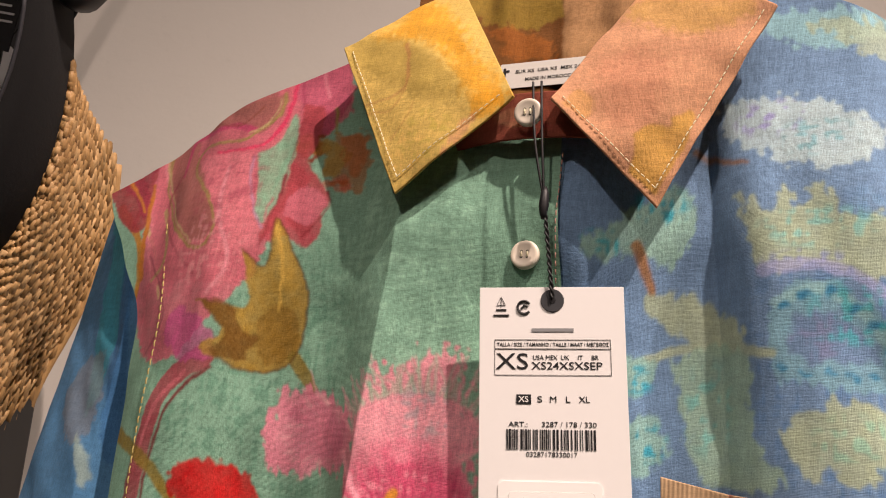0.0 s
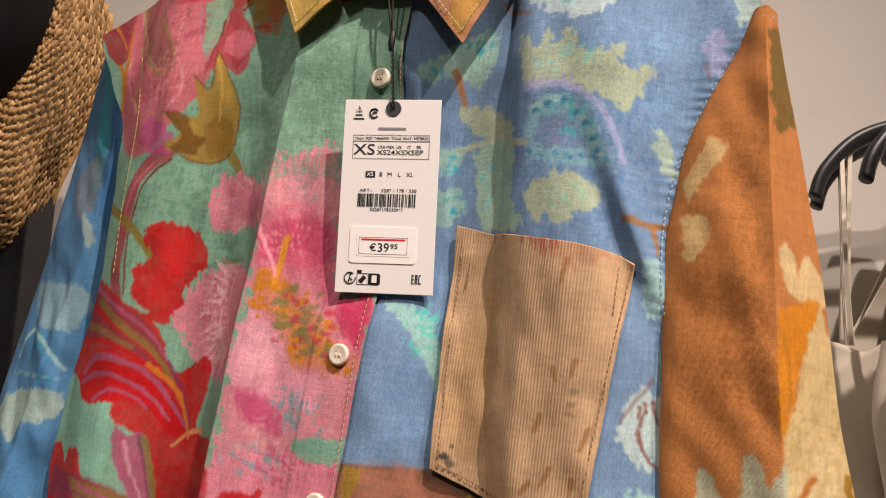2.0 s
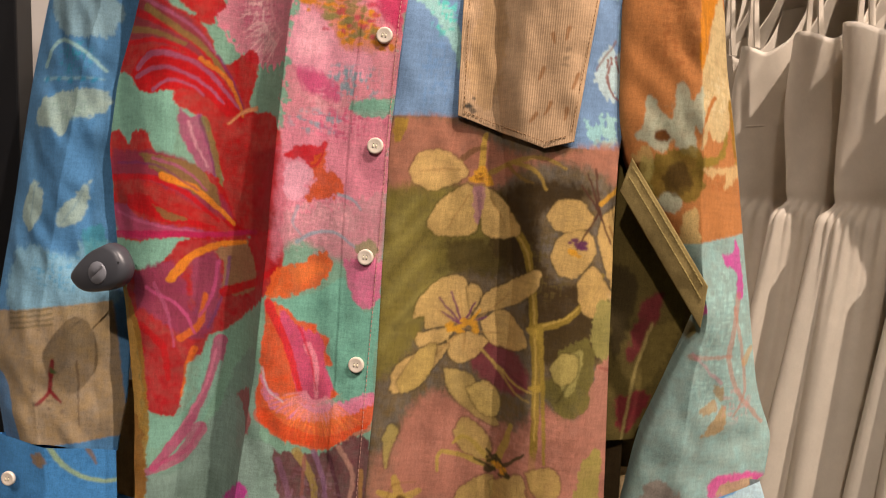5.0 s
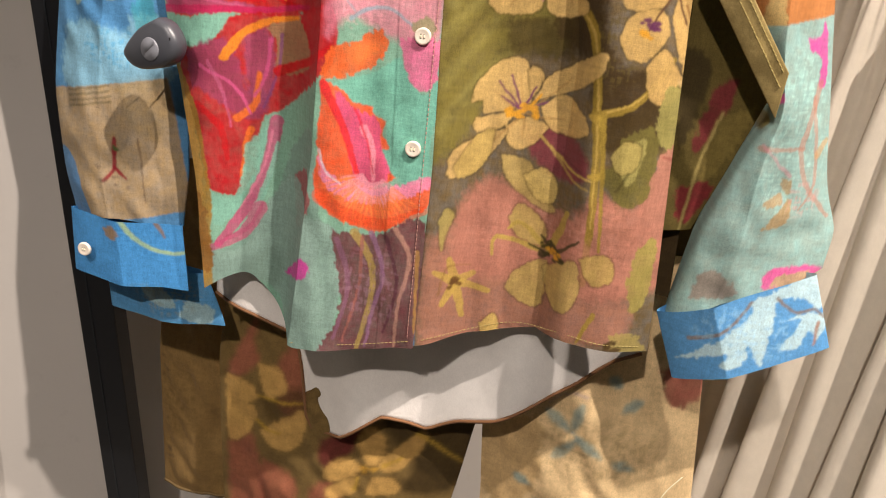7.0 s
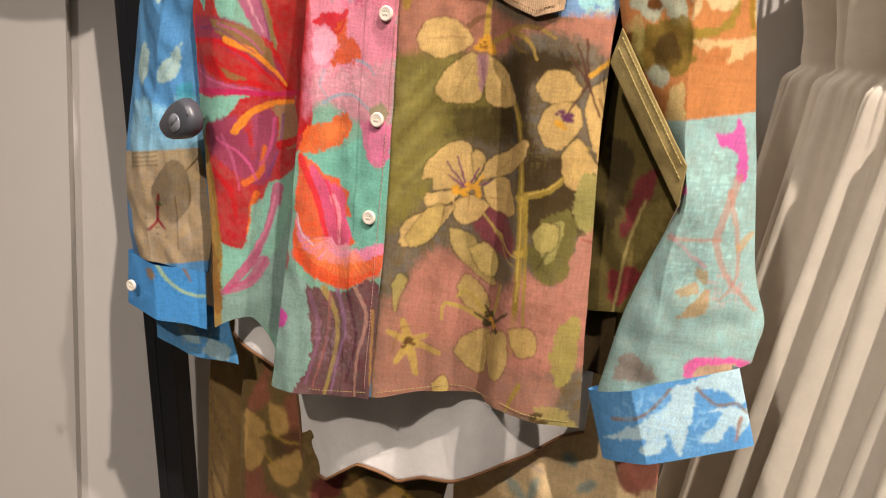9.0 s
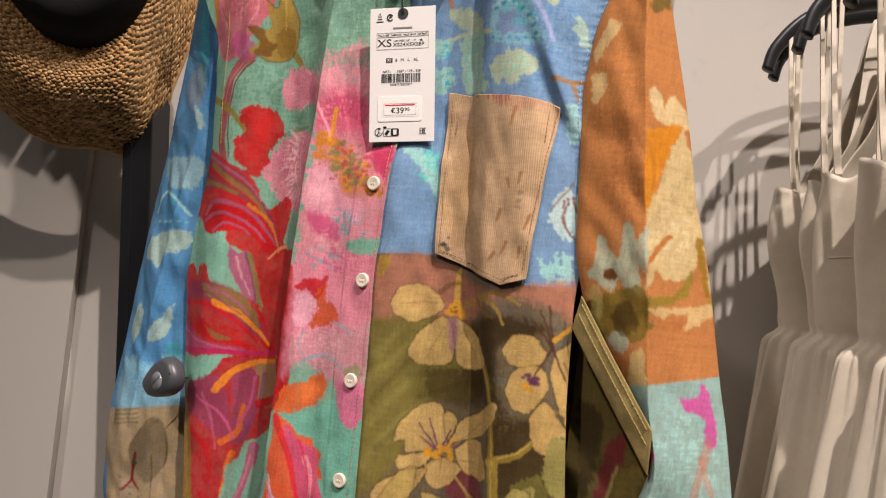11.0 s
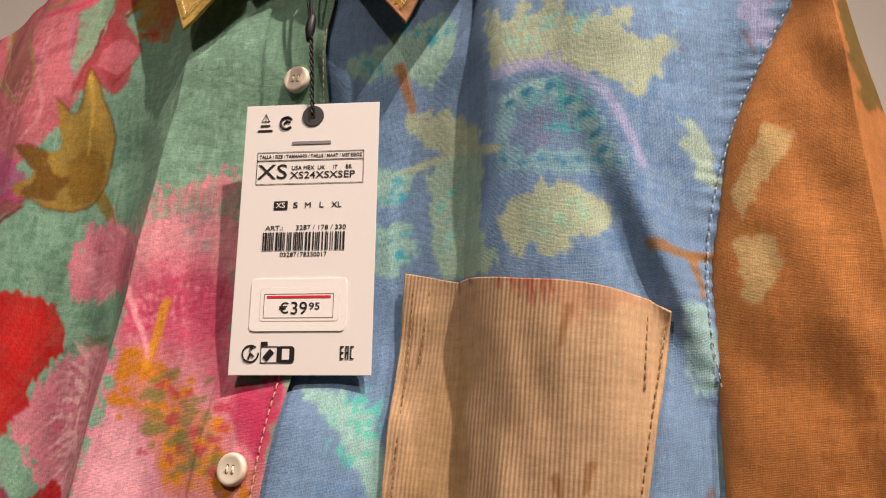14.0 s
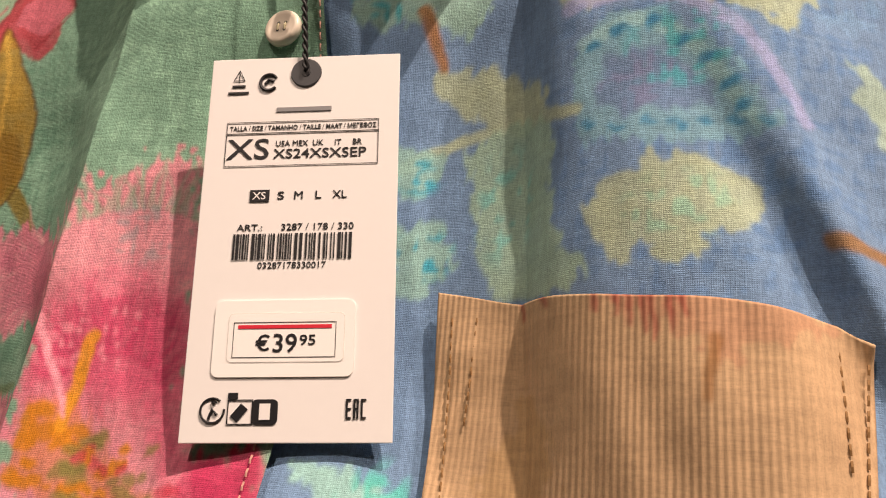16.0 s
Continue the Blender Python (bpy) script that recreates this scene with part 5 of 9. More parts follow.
    k.dabs('cf9c30', (7.5, 121.2), (0.59, 0.47), 0.27, 12, 31)
    k.dabs('8a5c20', (7.5, 121.1), (0.35, 0.27), 0.12, 5, 38)
    k.stroke('54441f', 0.24, (3.8, 110.9), (4, 112.2), (5.2, 113.6), (6.7, 114.1), (7.5, 113.1), (7.6, 111.2), (6.4, 110.7), (4.7, 110.1), (4.5, 111), (3.8, 110.9), full=0.45, end=0.24)
    k.shape('c6a96e', 0.08, (3.8, 110.9), (4, 112.2), (5.2, 113.6), (6.7, 114.1), (7.5, 113.1), (7.6, 111.2), (6.4, 110.7), (4.7, 110.1), (4.5, 111), fringe=0.08)
    k.stroke('54441f', 0.24, (7.8, 111.3), (8.6, 113), (10.1, 114), (12.1, 115.3), (12.1, 114), (10.9, 112.7), (9.1, 111.8), (7.8, 111.3), full=0.45, end=0.24)
    k.shape('c6a96e', 0.08, (7.8, 111.3), (8.6, 113), (10.1, 114), (12.1, 115.3), (12.1, 114), (10.9, 112.7), (9.1, 111.8), fringe=0.08)
    k.stroke('54441f', 0.24, (8.4, 111), (10, 112), (11.8, 110.4), (11.1, 109.4), (9.3, 109.6), (8.4, 111), full=0.45, end=0.24)
    k.shape('c6a96e', 0.08, (8.4, 111), (10, 112), (11.8, 110.4), (11.1, 109.4), (9.3, 109.6), fringe=0.08)
    k.stroke('54441f', 0.24, (6.2, 109.5), (7.7, 110.2), (9, 109.8), (8.3, 108.5), (7.1, 107.9), (6.4, 108.5), (6.2, 109.5), full=0.45, end=0.24)
    k.shape('c6a96e', 0.08, (6.2, 109.5), (7.7, 110.2), (9, 109.8), (8.3, 108.5), (7.1, 107.9), (6.4, 108.5), fringe=0.08)
    k.stroke('54441f', 0.24, (2.7, 105.7), (2.9, 107.4), (4.3, 108.4), (6.3, 109.2), (5.4, 107.4), (4.3, 106.1), (3.1, 105.5), (2.7, 105.7), full=0.45, end=0.24)
    k.shape('c6a96e', 0.08, (2.7, 105.7), (2.9, 107.4), (4.3, 108.4), (6.3, 109.2), (5.4, 107.4), (4.3, 106.1), (3.1, 105.5), fringe=0.08)
    k.stroke('54441f', 0.24, (6.1, 107.5), (8, 107.2), (9.4, 105.3), (10.4, 103.8), (9.1, 104), (6.9, 105.5), (6.1, 107.5), full=0.45, end=0.24)
    k.shape('b09a60', 0.08, (6.1, 107.5), (8, 107.2), (9.4, 105.3), (10.4, 103.8), (9.1, 104), (6.9, 105.5), fringe=0.08)
    k.stroke('54441f', 0.24, (7.2, 113.3), (7.7, 113.7), (8.3, 113), (7.7, 111.6), (7.2, 113.3), full=0.45, end=0.24)
    k.shape('c6a96e', 0.08, (7.2, 113.3), (7.7, 113.7), (8.3, 113), (7.7, 111.6), fringe=0.08)
    k.stroke('54441f', 0.24, (4.2, 109.8), (5.3, 110.1), (6.5, 110.5), (6.2, 109.5), (5, 108.9), (4.1, 109), (4.2, 109.8), full=0.45, end=0.24)
    k.shape('c6a96e', 0.08, (4.2, 109.8), (5.3, 110.1), (6.5, 110.5), (6.2, 109.5), (5, 108.9), (4.1, 109), fringe=0.08)
    k.stroke('744464', 0.2, (7.2, 110.6), (5.4, 112.4), end=0.12)
    k.stroke('744464', 0.2, (7.2, 110.6), (6.2, 112.9), end=0.12)
    k.stroke('744464', 0.2, (7.2, 110.6), (7.9, 112.3), end=0.12)
    k.stroke('744464', 0.2, (7.2, 110.6), (5.7, 111.4), end=0.12)
    k.stroke('744464', 0.2, (7.2, 110.6), (8.8, 111.4), end=0.12)
    k.stroke('a58450', 0.16, (7.3, 110.5), (6.3, 110.9), (5.2, 111.7), full=0.6, end=0.08)
    k.stroke('a58450', 0.16, (7.3, 110.5), (7, 111.7), (6.7, 113.1), full=0.6, end=0.08)
    k.stroke('a58450', 0.16, (7.3, 110.5), (8.8, 111.7), (10.2, 113.2), full=0.6, end=0.08)
    k.stroke('a58450', 0.16, (7.3, 110.5), (8.7, 110.3), (10.1, 110.4), full=0.6, end=0.08)
    k.stroke('a58450', 0.16, (7.3, 110.5), (5.4, 108.2), (3.5, 106.3), full=0.6, end=0.08)
    k.stroke('a58450', 0.16, (7.3, 110.5), (7.4, 109.4), (7.4, 108.6), full=0.6, end=0.08)
    k.stroke('cf9c30', 0.36, (6.3, 110.2), (7.5, 110.8), (8.3, 111.8), end=0.18)
    k.stroke('cf9c30', 0.32, (6.1, 110.5), (7.3, 110.2), end=0.16)
    k.dabs('cf9c30', (7.2, 110.6), (1.04, 0.4), 0.2, 12, 32)
    k.stroke('b8a05a', 0.24, (8.7, 109), (10.9, 107.3), (12.6, 106.9), end=0.12)
    k.stroke('b8a05a', 0.24, (9.5, 108.3), (11.1, 106.7), (12.4, 106.3), full=0.7, end=0.12)
    k.stroke('6a3c40', 0.2, (10.3, 108), (12.1, 107.1), full=0.6, end=0.1)
    k.stroke('54441f', 0.23, (12.3, 118.9), (13, 120), (14.5, 120), (15.4, 118.9), (14.7, 118.1), (13.2, 117.9), (12.3, 118.9), full=0.45, end=0.23)
    k.shape('c2a468', 0.08, (12.3, 118.9), (13, 120), (14.5, 120), (15.4, 118.9), (14.7, 118.1), (13.2, 117.9), fringe=0.08)
    k.stroke('54441f', 0.23, (12.8, 116.3), (13.3, 117.6), (15.1, 118.1), (15.7, 116.7), (14.6, 115), (13.3, 115.3), (12.8, 116.3), full=0.45, end=0.23)
    k.shape('c2a468', 0.08, (12.8, 116.3), (13.3, 117.6), (15.1, 118.1), (15.7, 116.7), (14.6, 115), (13.3, 115.3), fringe=0.08)
    k.stroke('54441f', 0.23, (16, 119.3), (17.2, 119.9), (17.8, 116.1), (17.4, 114.1), (16.4, 115.9), (15.8, 117.8), (16, 119.3), full=0.45, end=0.23)
    k.shape('c2a468', 0.08, (16, 119.3), (17.2, 119.9), (17.8, 116.1), (17.4, 114.1), (16.4, 115.9), (15.8, 117.8), fringe=0.08)
    k.stroke('54441f', 0.23, (14.7, 114.6), (15.7, 115.9), (16.8, 114.5), (17.5, 113.7), (16.4, 112.5), (15.3, 112.8), (14.7, 114.6), full=0.45, end=0.23)
    k.shape('c2a468', 0.08, (14.7, 114.6), (15.7, 115.9), (16.8, 114.5), (17.5, 113.7), (16.4, 112.5), (15.3, 112.8), fringe=0.08)
    k.stroke('5a3c2c', 0.19, (15.7, 119.5), (14.7, 121.9), end=0.11)
    k.stroke('5a3c2c', 0.19, (15.7, 119.5), (15.2, 122.3), end=0.11)
    k.stroke('5a3c2c', 0.19, (15.7, 119.5), (16.7, 117.4), end=0.11)
    k.stroke('5a3c2c', 0.19, (15.7, 119.5), (14.5, 116.9), end=0.11)
    k.stroke('5a3c2c', 0.19, (15.7, 119.5), (14.4, 121.1), end=0.11)
    k.stroke('c99a34', 0.38, (15.8, 120), (16.5, 120.8), (17.2, 121.6), end=0.19)
    k.dabs('6a3a5c', (14.5, 117.1), (0.46, 0.38), 0.19, 7, 36)
    k.dabs('cf9c30', (14.3, 116.6), (0.38, 0.3), 0.15, 5, 33)
    k.stroke('8a6038', 0.15, (16.5, 118.6), (17.2, 116.8), (17.2, 114.9), full=0.7, end=0.08)
    k.shape('9c9458', 0.15, (16.3, 113.7), (18.1, 113.6), (18.4, 109.7), (16.7, 109.8), (16, 111.3), fringe=0.19)
    k.stroke('5a4c28', 0.19, (16.9, 113.7), (17.7, 113.3), (18.1, 111.2), full=0.6, end=0.1)
    k.shape('c8ac7c', 0.12, (16.6, 114.1), (17.6, 114), (17.5, 113.3), full=0.7, fringe=0.12)
    k.shape('746c38', 0.11, (14, 110.1), (15.9, 111), (16.5, 108.7), (16.4, 106.4), (14.9, 105.5), (13.1, 107.2), (13.8, 108.5), fringe=0.19)
    k.shape('a0985c', 0.12, (14.1, 109.4), (15.6, 110.2), (15.4, 108.2), (14.7, 107), fringe=0.12)
    k.stroke('4f4824', 0.19, (14.2, 106.5), (15, 108.3), (15.4, 109.8), full=0.6, end=0.1)
    k.shape('b07f6c', 0.12, (16.8, 109.3), (18.5, 110), (18.7, 103.7), (16.5, 104.8), (16.4, 107.5), fringe=0.16)
    k.stroke('94584c', 0.2, (16.9, 109.1), (17.8, 108.8), (18.4, 109.5), full=0.7, end=0.1)
    k.shape('b07c6a', 0.13, (1.8, 100.9), (3.6, 102.4), (6.1, 105), (7.8, 104.2), (11.1, 102), (13.5, 102.6), (16, 99.8), (16.6, 95.8), (11.1, 94.9), (2.4, 92.3), edge=0.51, full=0.7, fringe=0.34)
    k.stroke('54441f', 0.26, (7.6, 97.4), (8.1, 98.8), (10.3, 100.1), (10.4, 96.9), (9.2, 96.4), (7.6, 97.4), full=0.45, end=0.26)
    k.shape('b39c60', 0.09, (7.6, 97.4), (8.1, 98.8), (10.3, 100.1), (10.4, 96.9), (9.2, 96.4), fringe=0.09)
    k.stroke('54441f', 0.26, (10.1, 99.6), (12.3, 101.1), (12.9, 98.9), (12.2, 97.3), (11, 97.4), (10.1, 99.6), full=0.45, end=0.26)
    k.shape('b39c60', 0.09, (10.1, 99.6), (12.3, 101.1), (12.9, 98.9), (12.2, 97.3), (11, 97.4), fringe=0.09)
    k.stroke('54441f', 0.24, (12.6, 101.4), (14.5, 102), (15, 100.4), (13.6, 99.8), (12.6, 101.4), full=0.45, end=0.24)
    k.shape('ae965a', 0.08, (12.6, 101.4), (14.5, 102), (15, 100.4), (13.6, 99.8), fringe=0.08)
    k.stroke('54441f', 0.25, (7.2, 102.9), (8, 104), (9.9, 102.7), (9.7, 101.2), (7.9, 101.6), (7.2, 102.9), full=0.45, end=0.25)
    k.shape('b39c60', 0.08, (7.2, 102.9), (8, 104), (9.9, 102.7), (9.7, 101.2), (7.9, 101.6), fringe=0.08)
    k.stroke('54441f', 0.25, (7.9, 106.1), (9.2, 106.9), (10.3, 105.7), (10.1, 104.4), (8.8, 104.7), (7.9, 106.1), full=0.45, end=0.25)
    k.shape('bfa868', 0.08, (7.9, 106.1), (9.2, 106.9), (10.3, 105.7), (10.1, 104.4), (8.8, 104.7), fringe=0.08)
    k.stroke('b09a50', 0.59, (10.4, 101), (11, 102.8), (11.3, 104.3), end=0.29)
    k.stroke('b09a50', 0.42, (9.6, 100.8), (6.6, 101.4), (6.4, 100), end=0.21)
    k.stroke('b09a50', 0.46, (10, 101.1), (8.2, 102.6), (7.3, 102.1), end=0.23)
    k.dabs('4c4426', (10.6, 101), (0.92, 0.59), 0.25, 14, 35)
    k.stroke('4c4426', 0.29, (10.6, 101), (9.7, 101.9), end=0.15)
    k.stroke('4c4426', 0.29, (11, 101.2), (12.4, 102.6), end=0.14)
    k.stroke('4c4426', 0.25, (10.4, 100.6), (8.9, 101.1), end=0.13)
    k.dabs('cf9c30', (10.8, 100.9), (0.58, 0.25), 0.17, 6, 37)
    k.stroke('b39a50', 0.74, (4, 97.6), (2.6, 98.4), full=0.9, end=0.39)
    k.stroke('b39a50', 0.74, (4, 97.6), (3.5, 99.4), full=0.9, end=0.39)
    k.stroke('b39a50', 0.74, (4, 97.6), (5.2, 98.4), full=0.9, end=0.39)
    k.stroke('b39a50', 0.74, (4, 97.6), (3.3, 95.8), full=0.9, end=0.39)
    k.stroke('b39a50', 0.74, (4, 97.6), (4.7, 94.9), full=0.9, end=0.39)
    k.stroke('b39a50', 0.74, (4, 97.6), (6.4, 97.1), full=0.9, end=0.39)
    k.dabs('6a4c28', (4, 97.6), (0.39, 0.39), 0.22, 6, 39)
    k.stroke('8a6a3c', 0.22, (3, 96.6), (3.4, 98.7), (4.9, 99), full=0.5, end=0.11)
    k.stroke('54441f', 0.25, (2.5, 102.3), (2.9, 103.3), (3.5, 102.8), (3.1, 101.5), (2.9, 100.1), (2.5, 102.3), full=0.45, end=0.25)
    k.shape('a5965a', 0.08, (2.5, 102.3), (2.9, 103.3), (3.5, 102.8), (3.1, 101.5), (2.9, 100.1), fringe=0.08)
    k.stroke('54441f', 0.25, (3.1, 106.3), (4.4, 108.6), (5.5, 108.9), (5, 106.5), (3.6, 105.5), (3.1, 106.3), full=0.45, end=0.25)
    k.shape('b8a060', 0.08, (3.1, 106.3), (4.4, 108.6), (5.5, 108.9), (5, 106.5), (3.6, 105.5), fringe=0.08)
    k.stroke('54441f', 0.27, (6.1, 94.3), (7.1, 95.3), (7.6, 93.5), (6.5, 93), (6.1, 94.3), full=0.45, end=0.27)
    k.shape('b8a060', 0.09, (6.1, 94.3), (7.1, 95.3), (7.6, 93.5), (6.5, 93), fringe=0.09)
    k.stroke('54441f', 0.23, (14.2, 109.9), (15.3, 109.7), (15.2, 108.2), (14.2, 107.8), (13.6, 108.7), (14.2, 109.9), full=0.45, end=0.23)
    k.shape('a89a5c', 0.08, (14.2, 109.9), (15.3, 109.7), (15.2, 108.2), (14.2, 107.8), (13.6, 108.7), fringe=0.08)
    k.shape('9c9050', 0.12, (16.4, 102.8), (17.5, 103.3), (17.7, 99.4), (16.8, 97.9), (16.1, 100.6), fringe=0.2)
    k.stroke('a08a3c', 0.38, (12.6, 111.5), (13.2, 107.4), (13.8, 102.2), end=0.19)
    k.stroke('a08a3c', 0.37, (14.2, 97.6), (13.7, 96.3), (13.4, 95.3), end=0.18)
    k.shape('a89a5a', 0.12, (15.4, 96.2), (17.2, 96.2), (18.3, 94.3), (16.3, 94.5), full=0.8, fringe=0.25)
    k.dabs('5c4a28', (16.1, 95.3), (0.75, 0.33), 0.21, 8, 40)


def sleeve_left_print(k):
    k.shape('4f86b4', 0.3, (-25.9, 131.5), (-22.9, 130.5), (-21.8, 116), (-23.3, 110.5), (-26.7, 112.7), full=0.4, fringe=0.3)
    k.shape('44a4b4', 0.2, (-24.5, 148.9), (-22.7, 147.7), (-21.7, 141.6), (-22.3, 137.9), (-23.3, 140.1), full=0.75, fringe=0.2)
    k.shape('3c6ea0', 0.2, (-22.6, 147.1), (-20.9, 143.2), (-19.9, 136.9), (-20.8, 135.8), (-21.7, 141.6), full=0.6)
    k.shape('8f8a86', 0.35, (-24.7, 140.1), (-22.6, 140.9), (-21.6, 137.9), (-22.7, 136.3), (-24.9, 137.9), full=0.6, fringe=0.2)
    k.shape('a8b8ac', 0.2, (-22.6, 136.9), (-21.3, 135.8), (-21.1, 134.3), (-21.9, 135.3), full=0.8)
    k.shape('a0bcbc', 0.15, (-27.5, 131.8), (-20.9, 131.7), (-21.2, 129.1), (-24.8, 128.9), (-26.8, 130.3), full=0.7, fringe=0.31)
    k.flecks('3a9ab4', (-24.1, 127.3), (2.39, 1.63), 0.9, 5)
    k.stroke('9fc4c4', 0.4, (-27.3, 126.6), (-25.9, 128.6), (-23, 127.7), (-21.4, 126.4), end=0.2)
    k.stroke('9fc4c4', 0.3, (-27.2, 125.6), (-21.5, 125.8), full=0.6, end=0.15)
    k.dabs('2c8cb0', (-26.9, 125.6), (0.1, 0.1), 0.2, 2, 6, full=0.85)
    k.dabs('2c8cb0', (-25.5, 125.6), (0.1, 0.1), 0.19, 2, 6, full=0.85)
    k.dabs('2c8cb0', (-24.3, 125.6), (0.1, 0.1), 0.19, 2, 6, full=0.85)
    k.dabs('2c8cb0', (-22.9, 125.7), (0.09, 0.09), 0.19, 2, 6, full=0.85)
    k.dabs('2c8cb0', (-22, 125.7), (0.09, 0.09), 0.19, 2, 6, full=0.85)
    k.shape('a4b9b0', 0.15, (-27, 123.9), (-25, 124.6), (-21.5, 125), (-21.2, 123.5), (-22.6, 122.9), (-23.7, 122.6), (-24.5, 121.4), (-25.9, 121.9), (-27.5, 122.2), fringe=0.2)
    k.flecks('8aa89c', (-24.3, 123.5), (2.86, 1.43), 0.5, 7)
    k.shape('a4b9b0', 0.15, (-27.2, 117.8), (-26, 116.9), (-26.1, 114.9), (-27.3, 113.8), (-28.2, 115.3), fringe=0.15)
    k.shape('a4b9b0', 0.14, (-22.1, 118.2), (-22.3, 116.4), (-22.7, 115), (-24.1, 114.4), (-24.3, 115.4), (-23.2, 116.8), fringe=0.14)
    k.stroke('7a98a4', 0.19, (-22.5, 117.5), (-23.3, 115.7), (-24.1, 114.6), full=0.6, end=0.09)
    k.stroke('7a98a4', 0.2, (-27, 117.3), (-27.1, 114.2), full=0.6, end=0.1)
    k.shape('8fb8c8', 0.15, (-28.5, 112.2), (-26.4, 112.8), (-23.4, 112.3), (-22.2, 113.4), (-20.1, 113.2), (-20, 108.7), (-28.6, 107.7), full=0.85, edge=0.3, fringe=0.5)
    k.flecks('5c9cc0', (-23.6, 111.1), (3.8, 1.9), 0.7, 8)
    k.shape('3f9aa0', 0.14, (-22.3, 114.3), (-21.1, 114.8), (-20.8, 113.1), (-22.2, 112.3), full=0.6, fringe=0.28)
    k.shape('a9926c', 0.05, (-30.8, 107), (-19.9, 109.2), (-18.2, 99.7), (-18.1, 98.9), (-29.5, 96.1), smooth=False, edge=0.03)
    k.shape('4e88b8', 0.1, (-30.3, 102.5), (-28.5, 102.5), (-27.2, 100.9), (-26.3, 96.9), (-29.5, 96.1), full=0.9)
    k.stroke('5f5a3c', 0.15, (-28.3, 107.3), (-24.2, 108.2), full=0.65, end=0.15)
    k.stroke('5f5a3c', 0.15, (-28.3, 106.9), (-24.2, 107.8), full=0.65, end=0.15)
    k.stroke('5f5a3c', 0.15, (-28.2, 106.5), (-24.1, 107.4), full=0.65, end=0.15)
    k.stroke('5f5a3c', 0.15, (-28.2, 106.1), (-24.1, 107), full=0.65, end=0.15)
    k.shape('7d6e46', 0.14, (-23.5, 108.6), (-20.1, 109), (-19.8, 105.3), (-21.4, 104.4), (-23, 106), full=0.3, edge=0.38, fringe=0.19)
    k.stroke('8c2430', 0.44, (-23.9, 104.1), (-24, 101.9), (-24.8, 100.7), end=0.22)
    k.stroke('8c2430', 0.34, (-24, 101.9), (-23, 101.1), end=0.17)
    k.dabs('5a6a40', (-23.9, 103.6), (0.15, 0.19), 0.19, 4, 9)
    k.stroke('5c4a3c', 0.19, (-22, 104.4), (-21.5, 99.3), full=0.6, end=0.1)
    k.dabs('6a5a50', (-24.3, 101.2), (1.47, 0.98), 0.15, 8, 10, full=0.5)


